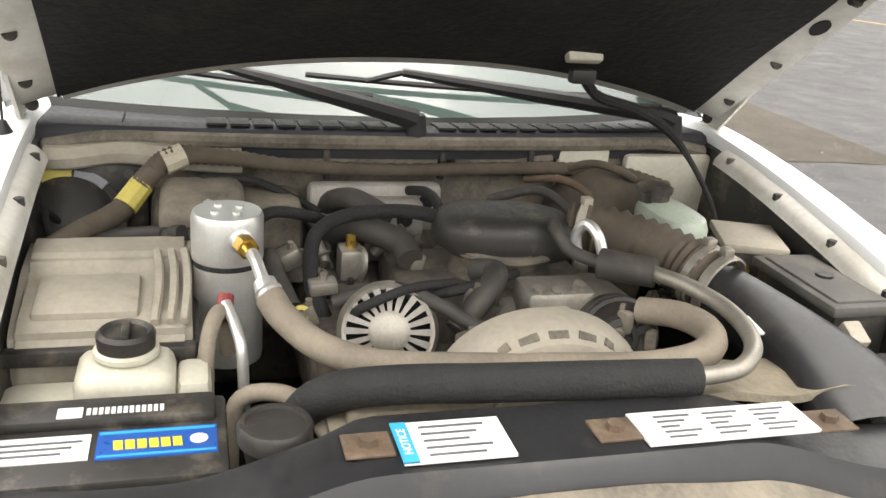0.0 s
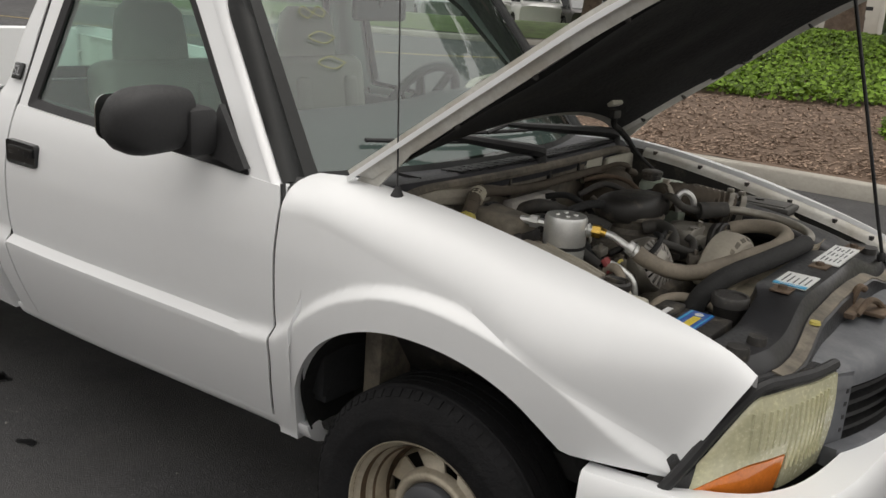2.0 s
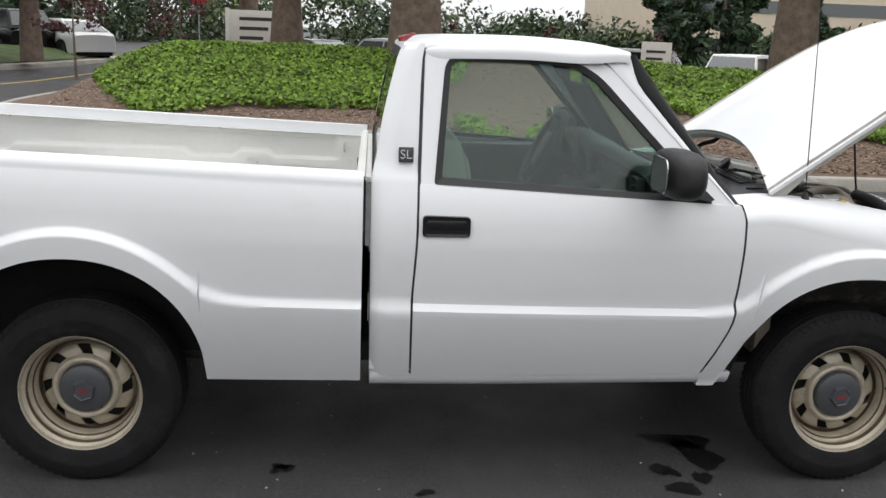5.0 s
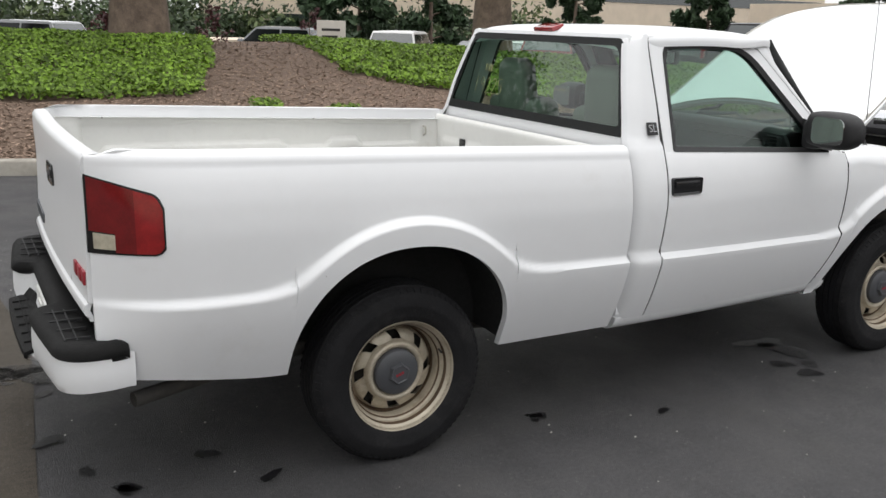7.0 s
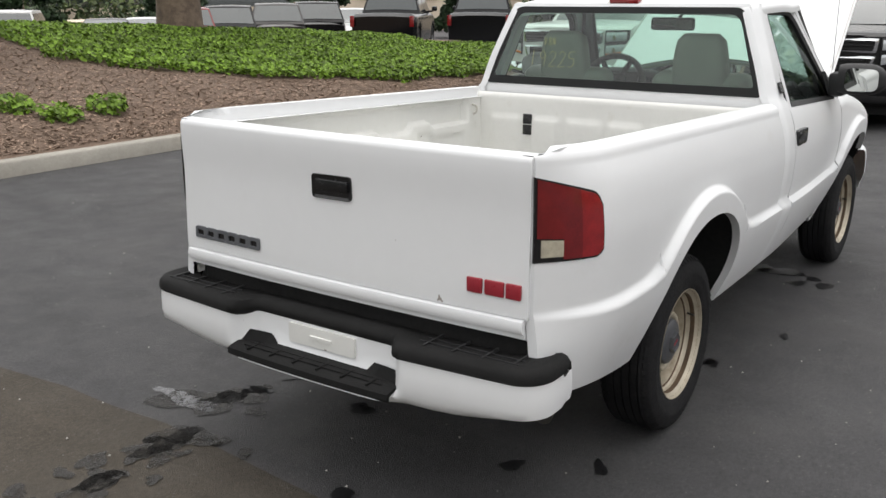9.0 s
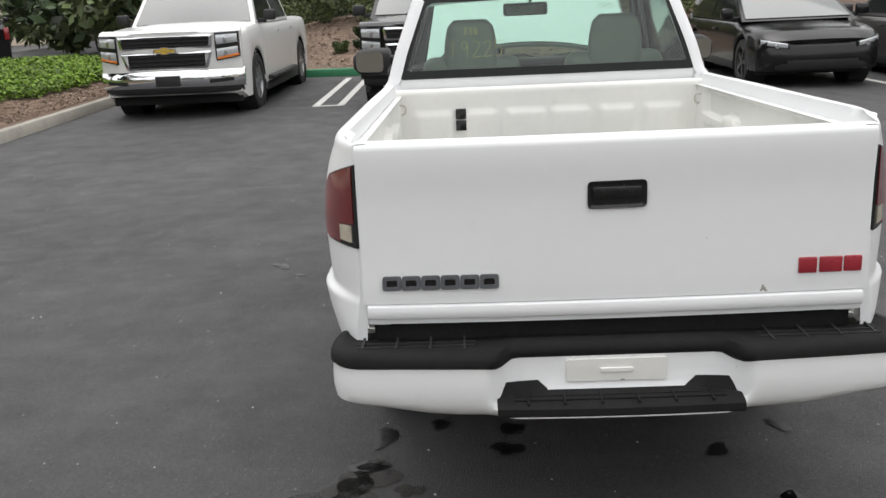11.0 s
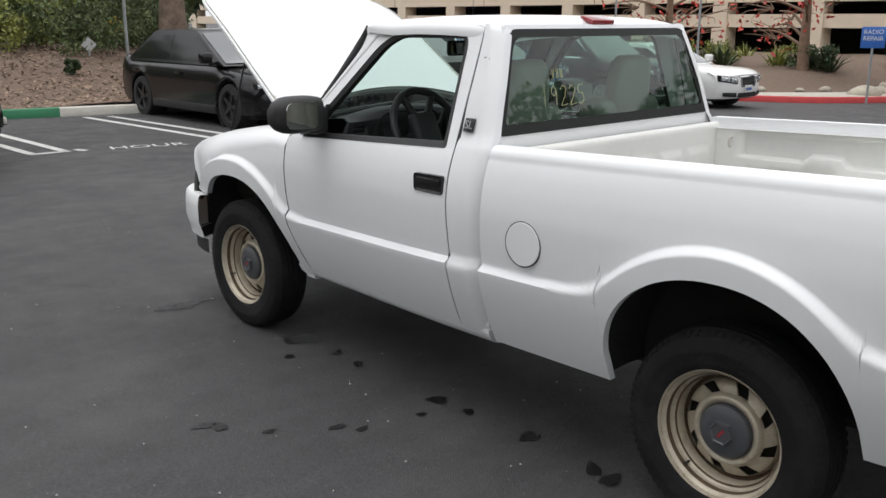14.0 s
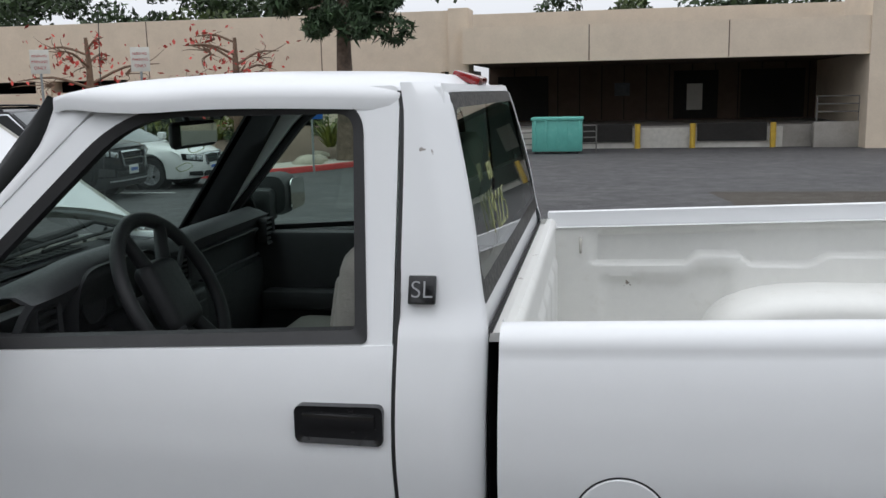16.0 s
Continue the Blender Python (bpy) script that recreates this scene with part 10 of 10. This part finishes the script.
tagged(part("ramp_wall", bm, dock_concrete), "low concrete ramp wall", "wall", kind="structure")


def railing(name, pts, h, bars, label):
    rail = thing(name, label, "railing")
    for k, (x, y, z) in enumerate(pts):
        bm = bmesh.new()
        rod(bm, (x, y, z - 0.1), (x, y, z + h), 0.028, 0.028, 8)
        part("post", bm, steel_rail, rail)
    for b in range(bars):
        zz = h - b * h / (bars + 0.3)
        bm = bmesh.new()
        tube(bm, [(x, y, z + zz) for x, y, z in pts], 0.024, 6, 2)
        part("bar", bm, steel_rail, rail)


railing("dock_railing", [(-7.3 - 1.5 * k, GY - 0.05, 0.15) for k in range(6)], 0.95, 3, "dark steel railing on the ramp wall")
railing("path_railing", [(7.2 - 1.05 * k, -30.6 - 0.25 * k, -0.74) for k in range(7)], 0.95, 4, "dark steel railing beside the footpath")

bm = bmesh.new()
skip = thing("skip_bin", "teal steel refuse bin at the loading dock", "bin", (2.3, GY + 2.6, ground_z(2.3, GY + 2.6)))
rbox(bm, (-0.9, -0.65, 0.10), (0.9, 0.65, 1.30), 0.02)
part("bin_body", bm, teal, skip)
for k in range(5):
    bm = bmesh.new()
    rbox(bm, (-0.84 + k * 0.40, 0.645, 0.14), (-0.77 + k * 0.40, 0.69, 1.26), 0.01)
    part("bin_rib", bm, teal, skip)
bm = bmesh.new()
rbox(bm, (-0.94, -0.69, 1.22), (0.94, 0.70, 1.32), 0.02)
part("bin_rim", bm, teal, skip)
for x in (-0.75, 0.75):
    bm = bmesh.new()
    rod(bm, (x, 0.5, 0.06), (x + 0.05, 0.5, 0.06), 0.06, 0.06, 12)
    part("bin_castor", bm, seal, skip)

# planted strip, footpath and coloured kerb before the building
RK = [(12.5, -17.2), (9.6, -18.6), (8.4, -20.5), (7.6, -23.5), (6.7, -26.0)]
kerb("kerb_red", RK, kerb_red, 0.15, 0.16, 1, "red painted kerb", z_of=ground_z)
kerb("kerb_yellow", [(6.7, -26.0), (5.2, -28.0), (4.2, -29.4), (3.7, -31.5)], kerb_yellow, 0.15, 0.16, 1, "yellow painted kerb", z_of=ground_z)
rows = []
for t in np.linspace(0, 1, 24):
    p = smoothed([Vector((x, y, 0)) for x, y in RK + [(5.2, -28.0), (4.2, -29.4)]], 4)[int(t * 24)]
    rows.append([(p.x + 0.1 + k, p.y - 0.12 - 0.25 * k, ground_z(p.x, p.y) + 0.142) for k in (0.0, 0.8, 1.7)])
bm = bmesh.new()
grid(bm, rows)
tagged(part("footpath", bm, path_concrete), "pale concrete footpath behind the red kerb", "footpath", kind="structure")
rows = []
for x in np.linspace(5.6, 45, 40):
    y1 = -18.5 if x > 11.5 else lerp(-31.0, -19.5, (x - 5.6) / 5.9)
    rows.append([(x, lerp(y1, GY + 0.02, t), ground_z(x, y1) + 0.15 + 0.55 * step(0, 0.6, t) + 0.06 * noise.noise((x * 0.7, t * 9, 4))) for t in np.linspace(0, 1, 14)])
bm = bmesh.new()
grid(bm, rows)
tagged(part("planting_bed", bm, mulch, sharp=80), "mulched bed in front of the building", "planting bed", kind="structure")

# far building over the lower lot
far = thing("distant_building", "distant tan office block behind trees", "building", (0, 0, 0))
bm = bmesh.new()
rbox(bm, (-10, 46, -1.5), (40, 52, 0.35), 0.0)
part("long_wall", bm, stucco, far)
bm = bmesh.new()
rbox(bm, (20, 62, -1.5), (80, 80, 9.0), 0.0)
part("main_block", bm, stucco, far)
for k in range(3):
    bm = bmesh.new()
    rbox(bm, (20.5, 61.95, 1.0 + k * 2.8), (79.5, 62.05, 1.9 + k * 2.8), 0.0)
    part("window_band", bm, car_glass, far)
far2 = thing("distant_building", "distant tan parking structure", "building", (0, 0, 0))
bm = bmesh.new()
rbox(bm, (52, 8, -1.0), (58, 46, 3.6), 0.0)
part("wall", bm, stucco, far2)
for k in range(9):
    bm = bmesh.new()
    rbox(bm, (51.9, 9 + k * 4, 1.6), (52.05, 12.2 + k * 4, 2.4), 0.0)
    part("opening", bm, dark_room, far2)

# ---- signs and poles ----
def sign_post(name, label, x, y, z0, h, w, sh, mat, face, words=None, shape="box", pole=galv, ink_mat=None, group=""):
    sgn = thing(name, label, "sign", (x, y, z0), group)
    sgn.rotation_euler = (0, 0, face)
    bm = bmesh.new()
    rod(bm, (0, 0, -0.2), (0, 0, h), 0.028, 0.028, 8)
    part("pole", bm, pole, sgn)
    bm = bmesh.new()
    if shape == "diamond":
        d = w / 2
        prism(bm, [(0.032, 0, h - d), (0.032, d, h), (0.032, 0, h + d), (0.032, -d, h)], (0.006, 0, 0))
    elif shape == "octagon":
        prism(bm, [(0.032, w / 2 * math.cos(a), h + w / 2 * math.sin(a)) for a in np.linspace(math.pi / 8, 2 * math.pi + math.pi / 8, 9)[:-1]], (0.006, 0, 0))
    else:
        rbox(bm, (0.032, -w / 2, h - sh), (0.040, w / 2, h), 0.003)
    board = part("sign_board", bm, mat, sgn)
    to_face = Matrix(((0, 0, 1, 0), (1, 0, 0, 0), (0, 1, 0, 0), (0, 0, 0, 1)))
    for k, (txt, size, dz) in enumerate(words or ()):
        text_mesh("sign_words", txt, size, 0.001, ink_mat or sign_white, Matrix.Translation((0.042, 0, h - dz)) @ to_face, board)
    return sgn


sign_post("radio_repair_sign", "small blue sign reading RADIO REPAIR", 8.2, -20.6, ground_z(8.2, -20.6) + 0.15, 1.75, 0.56, 0.52, sign_blue, 1.9, (("RADIO", 0.15, 0.13), ("REPAIR", 0.15, 0.29)))
sign_post("no_parking_sign", "white and red parking sign on a steel post", 14.9, -4.22, 0.15, 3.2, 0.42, 0.6, sign_white, 2.75, (("NO", 0.16, 0.14), ("PARKING", 0.085, 0.30), ("ANY", 0.10, 0.42), ("TIME", 0.10, 0.53)), ink_mat=sign_red)
sign_post("crossing_sign", "yellow diamond warning sign", 22.4, -7.35, 0.5, 0.88, 0.62, 0.62, sign_yellow, 2.8, shape="diamond")
sign_post("small_sign", "small pale diamond sign on the slope", 19.58, -5.44, 0.6, 0.42, 0.34, 0.34, grey_pale, 2.8, shape="diamond")
for x, y in ((11.2, -17.4), (13.6, -17.2)):
    sign_post("parking_sign", "small white and red sign on a post", x, y, -0.3, 3.0, 0.42, 0.55, sign_white, 2.0, (("RESERVED", 0.075, 0.15), ("PARKING", 0.085, 0.28), ("ONLY", 0.10, 0.42)), ink_mat=sign_red, group="reserved signs")
sign_post("stop_sign", "red octagonal stop sign across the road", -6.0, 34.0, 0.0, 2.6, 0.76, 0.7, sign_red, -1.5, (("STOP", 0.24, 0.0),), shape="octagon")
dirs = thing("direction_sign", "tan direction sign on two posts", "sign", (-2.6, 24.5, -0.4), "")
dirs.rotation_euler = (0, 0, -1.45)
for y in (-0.8, 0.8):
    bm = bmesh.new()
    rbox(bm, (-0.05, y - 0.06, -0.3), (0.05, y + 0.06, 2.45), 0.01)
    part("post", bm, sign_white, dirs)
bm = bmesh.new()
rbox(bm, (-0.03, -0.75, 1.2), (0.03, 0.75, 2.4), 0.01)
part("board", bm, sign_white, dirs)
bm = bmesh.new()
for k in range(3):
    rbox(bm, (0.028, -0.45, 2.10 - k * 0.28), (0.036, 0.55 - 0.15 * k, 2.20 - k * 0.28), 0.0)
part("lettering_bar", bm, ink, dirs)
sgn2 = thing("entry_sign", "small tan notice sign on the bank", "sign", (9.0, 22.0, -0.3), "")
sgn2.rotation_euler = (0, 0, -1.9)
bm = bmesh.new()
rbox(bm, (-0.04, -0.42, 0.1), (0.04, 0.42, 1.85), 0.01)
part("board", bm, sign_white, sgn2)
bm = bmesh.new()
for k in range(5):
    rbox(bm, (0.038, -0.28, 1.55 - k * 0.20), (0.046, 0.26 - 0.07 * (k % 3), 1.62 - k * 0.20), 0.0)
part("lettering_bar", bm, ink, sgn2)
bm = bmesh.new()
rod(bm, (19.5, 2.3, 0.4), (19.5, 2.3, 9.0), 0.07, 0.05, 10)
tagged(part("lamp_post", bm, galv), "grey steel lamp post on the slope", "lamp post")
bm = bmesh.new()
rod(bm, (21.1, -3.5, 0.6), (21.1, -3.5, 8.0), 0.07, 0.055, 12)
rod(bm, (21.1, -3.5, 0.5), (21.1, -3.5, 1.0), 0.16, 0.15, 14)
tagged(part("lamp_post", bm, galv), "grey steel lamp post at the top of the slope", "lamp post")

# ---- trees and shrubs ----
bark = material("pine_bark", (0.17, 0.125, 0.095), 0.95, vary=0.35, scale=5, bump=1.0, bump_scale=14, dirt=(0.07, 0.05, 0.04), dirt_amount=0.35, dirt_scale=9)
needles = material("pine_needles", (0.030, 0.058, 0.022), 0.7, vary=0.2, scale=2, island=0.5)
leaf_dark = material("dark_tree_leaves", (0.035, 0.060, 0.020), 0.6, vary=0.2, scale=1.5, island=0.55)
leaf_mid = material("olive_tree_leaves", (0.085, 0.115, 0.040), 0.6, vary=0.2, scale=1.5, island=0.5)
leaf_yellow = material("yellow_green_leaves", (0.19, 0.21, 0.045), 0.6, vary=0.2, scale=1.5, island=0.5)
leaf_plum = material("plum_leaves", (0.075, 0.022, 0.024), 0.6, vary=0.2, scale=1.5, island=0.5)
coral_bloom = material("red_coral_flowers", (0.45, 0.045, 0.03), 0.6, vary=0.2, scale=1.5, island=0.4)
twig_bark = material("bare_branch_bark", (0.19, 0.125, 0.085), 0.9, vary=0.25, scale=6)


def leaf_cloud(name, clumps, per, size, mat, parent, seed, long=1.0):
    """Leaves scattered through many small clumps of (centre, radius)."""
    r = np.random.default_rng(seed)
    C = np.array([c for c, _ in clumps])
    R = np.array([q for _, q in clumps])
    idx = np.repeat(np.arange(len(clumps)), per)
    n = len(idx)
    d = r.normal(0, 1, (n, 3))
    d /= np.linalg.norm(d, axis=1)[:, None]
    p = C[idx] + d * (R[idx] * r.uniform(0.25, 1.0, n) ** 0.6)[:, None] * np.array([1, 1, 0.8])
    a = r.normal(0, 1, (n, 3))
    a /= np.linalg.norm(a, axis=1)[:, None]
    b = np.cross(a, r.normal(0, 1, (n, 3)))
    b /= np.linalg.norm(b, axis=1)[:, None]
    s = (size * r.uniform(0.6, 1.3, n))[:, None]
    quad = np.stack([p - a * s * long, p + b * s * 0.5, p + a * s * long, p - b * s * 0.5], 1).reshape(-1, 3)
    faces = np.arange(n * 4).reshape(-1, 4)
    return raw(name, quad.tolist(), faces.tolist(), mat, parent)


def tree(label, x, y, z, height, trunk_r, crown, mat, seed, category="tree", lean=0.0, bare=False, per=60, leaf=0.16, limbs=9, start=0.35, long=1.0, name="tree", bark_mat=None):
    """crown: (radius, flattening); limbs grow from start up."""
    random.seed(seed)
    t = thing(name, label, category, (x, y, z))
    bm = bmesh.new()
    pts, rad = [], []
    for k in range(6):
        f = k / 5
        pts.append((lean * f * height + random.uniform(-0.05, 0.05) * height * 0.2 * f, random.uniform(-0.04, 0.04) * height * 0.2 * f, f * height * 0.92 - 0.15))
        rad.append(trunk_r * (1.25 if k == 0 else 1 - 0.75 * f))
    tube(bm, pts, rad, 14, 4)
    clumps = []
    for k in range(limbs):
        f = lerp(start, 0.95, (k + random.random()) / limbs)
        base = Vector((lean * f * height, 0, f * height * 0.9))
        a = random.uniform(0, 6.28)
        ln = crown[0] * random.uniform(0.6, 1.05) * (1.05 - 0.55 * max(0, f - 0.5) * 2)
        tip = base + Vector((math.cos(a) * ln, math.sin(a) * ln, ln * crown[1] * random.uniform(0.1, 0.7)))
        mid = (base + tip) / 2 + Vector((0, 0, ln * 0.10))
        tube(bm, [base, mid, tip], (trunk_r * 0.30 * (1.1 - f * 0.6), trunk_r * 0.18, trunk_r * 0.06), 7, 3)
        for j in range(7):
            q = base.lerp(tip, random.uniform(0.35, 1.05)) + Vector([random.uniform(-1, 1) * ln * 0.26 for _ in range(3)])
            clumps.append((tuple(q), ln * random.uniform(0.14, 0.30)))
            if bare or j < 3:
                tube(bm, [base.lerp(tip, 0.5), (base.lerp(tip, 0.75) + q) / 2, q], (trunk_r * 0.10, trunk_r * 0.06, trunk_r * 0.025), 5, 2)
    part("trunk", bm, bark_mat or bark, t, sharp=60)
    if mat:
        leaf_cloud("crown", clumps, per, leaf, mat, t, seed, long)
    return t


def pine(x, y, z, h, r, seed, cr=2.6, start=0.45):
    tree("tall pine with furrowed brown bark", x, y, z, h, r, (cr, 0.35), needles, seed, "pine tree", 0.0, False, 260, 0.075, 13, start, 2.6, "pine_tree")


pine(1.70, 12.45, 1.1, 11.0, 0.42, 31, 3.4, 0.27)
pine(8.45, 12.2, 1.0, 11.0, 0.36, 32, 3.4, 0.27)
pine(-1.0, 17.5, 0.4, 11.0, 0.36, 33, 3.4, 0.28)
pine(-11.2, 26.0, 0.5, 12.0, 0.30, 34, 4.6, 0.22)
pine(-9.3, 24.9, 0.4, 12.0, 0.28, 35, 4.6, 0.22)
pine(-3.6, 30.5, 0.0, 12.0, 0.42, 36, 3.4, 0.36)
pine(8.2, -24.0, -0.45, 8.5, 0.32, 37, 2.2, 0.50)
pine(19.6, -7.55, 0.5, 9.0, 0.34, 38, 3.4, 0.42)
for k, (x, y, z, h) in enumerate(((14, 36, -1, 5.5), (17, 38, -1, 6.5), (22, 40, -1, 7), (30, 38, -1, 7), (35, 33, -1, 6.5), (40, 27, -1, 6.5), (45, 20, -1, 7), (-16, 44, -0.5, 8), (-24, 42, 0, 9), (-32, 40, 0, 9))):
    tree("dark conifer behind the lower lot", x, y, z, h, 0.16, (1.9, 0.2), needles, 60 + k, "tree", 0, False, 90, 0.20, 12, 0.12, 1.2)
for k, (x, y, z) in enumerate(((3.5, 25.0, -0.8), (6.5, 26.5, -0.8), (-4.4, 22.5, 0.0), (-6.8, 21.0, 0.0), (11.0, 29.0, -0.8))):
    tree("young plum tree with dark red leaves", x, y, z, 3.0, 0.04, (0.9, 0.6), leaf_plum, 80 + k, "tree", 0, True, 14, 0.06, 8, 0.35)
tree("coral tree with bare limbs and red blooms", 11.8, -24.5, -0.4, 4.2, 0.22, (2.8, 0.45), coral_bloom, 91, "tree", 0, True, 3, 0.10, 11, 0.28, 1.0, "coral_tree", twig_bark)
tree("coral tree with bare limbs and red blooms", 17.0, -25.0, -0.4, 4.4, 0.22, (2.8, 0.45), coral_bloom, 92, "tree", 0, True, 3, 0.10, 11, 0.28, 1.0, "coral_tree", twig_bark)
# woods that close the view behind the slope and over the roofs
r = np.random.default_rng(77)
clumps = {0: [], 1: [], 2: []}
for k in range(210):
    a = r.uniform(-0.42, 0.50)
    d = r.uniform(26, 46)
    x, y = d * math.cos(a), d * math.sin(a)
    h = r.uniform(0.4, 8.0)
    clumps[int(r.integers(0, 10) > 5) + int(r.integers(0, 10) > 8)].append(((x, y, 0.6 + h * r.uniform(0.2, 1.0)), r.uniform(0.9, 2.2)))
for k in range(150):
    x = r.uniform(-45, 60)
    y = r.uniform(-62, -50)
    clumps[int(r.integers(0, 10) > 7)].append(((x, y, r.uniform(4.0, 10.0)), r.uniform(1.0, 2.4)))
for k in range(330):
    a = r.uniform(0.95, 3.0)
    d = r.uniform(60, 95)
    clumps[int(r.integers(0, 10) > 6)].append(((d * math.cos(a), d * math.sin(a), r.uniform(-1.0, 1.0) + (5.5 if a > 1.5 else 1.4) * r.uniform(0, 1) ** 2), r.uniform(1.6, 3.6)))
# unseen woods to the west, added to darken the rear window's reflections
for k in range(260):
    a = r.uniform(2.3, 4.25)
    d = r.uniform(42, 70)
    clumps[int(r.integers(0, 10) > 6)].append(((d * math.cos(a), d * math.sin(a), r.uniform(0.5, 9.5)), r.uniform(1.4, 3.2)))
for key, mat, nm in ((0, leaf_dark, "dark"), (1, leaf_mid, "olive"), (2, leaf_yellow, "yellow-green")):
    ob = leaf_cloud("distant_woods", clumps[key], 330, 0.24 if key < 2 else 0.2, mat, None, 200 + key)
    tagged(ob, f"{nm} foliage of distant trees, some unseen", "trees", kind="stuff")


def shrub(name, label, x, y, z, rr, h, mat, seed, spiky=False):
    random.seed(seed)
    t = thing(name, label, "shrub", (x, y, z))
    if spiky:
        vs, fs = [], []
        for k in range(70):
            a, e = random.uniform(0, 6.28), random.uniform(0.5, 1.5)
            ln = h * random.uniform(0.7, 1.15)
            d = Vector((math.cos(a) * math.cos(e), math.sin(a) * math.cos(e), math.sin(e)))
            w = Vector((-math.sin(a), math.cos(a), 0)) * 0.025
            b = Vector((random.uniform(-0.1, 0.1), random.uniform(-0.1, 0.1), 0))
            m = b + d * ln * 0.6
            tip = b + d * ln + Vector((math.cos(a), math.sin(a), -0.4)) * ln * 0.15
            i = len(vs)
            vs += [tuple(b - w), tuple(b + w), tuple(m + w * 1.3), tuple(m - w * 1.3), tuple(tip)]
            fs += [(i, i + 1, i + 2, i + 3), (i + 3, i + 2, i + 4)]
        raw("foliage", vs, fs, mat, t)
    else:
        cl = [((random.uniform(-1, 1) * rr, random.uniform(-1, 1) * rr, random.uniform(0.15, 0.9) * h), rr * random.uniform(0.3, 0.5)) for _ in range(18)]
        leaf_cloud("foliage", cl, 80, 0.055, mat, t, seed)


random.seed(3)
for k in range(12):
    x, y = random.uniform(16.6, 20.5), random.uniform(-6.0, 6.5)
    shrub("shrub", "small green shrub on the mulched slope", x, y, east_z(x, y)[0], random.uniform(0.10, 0.20), random.uniform(0.22, 0.55), random.choice((leaf_mid, leaf_dark, leaf_dark)), 300 + k)
for k in range(46):
    y = -8.5 + k * 0.36 + random.uniform(-0.3, 0.3)
    x = random.uniform(20.0, 25.0)
    shrub("shrub", "bushy green shrub along the top of the slope", x, y, east_z(x, y)[0] - 0.1, random.uniform(0.5, 1.1), random.uniform(0.9, 2.6), random.choice((leaf_mid, leaf_mid, leaf_yellow, leaf_dark)), 400 + k)
for k in range(20):
    x = 6.8 + k * 0.85 + random.uniform(-0.3, 0.3)
    y = -29.5 + random.uniform(-2.0, 4.5) + 0.25 * (x - 7)
    shrub("strap_plant" if k % 2 else "shrub", "strap-leaved green plant before the building" if k % 2 else "rounded shrub before the building", x, y, ground_z(x, y) + 0.5, 0.6, 1.0, random.choice((leaf_mid, leaf_yellow, leaf_dark)), 330 + k, k % 2 == 1)
for k in range(26):
    x = random.uniform(6.4, 12.0)
    y = -23.5 + random.uniform(-4.5, 2.0) + 0.9 * (x - 8.5)
    bm = bmesh.new()
    bmesh.ops.create_icosphere(bm, subdivisions=2, radius=random.uniform(0.12, 0.38))
    for v in bm.verts:
        v.co *= 1 + 0.35 * noise.noise(v.co * 3 + Vector((k, 0, 0)))
        v.co.z *= 0.6
    ob = part("rock", bm, pale_rock, sharp=80)
    ob.location = (x, y, ground_z(x, y) + 0.20)
    tagged(ob, "pale rounded rock in the planted strip", "rock", "rocks by the footpath")
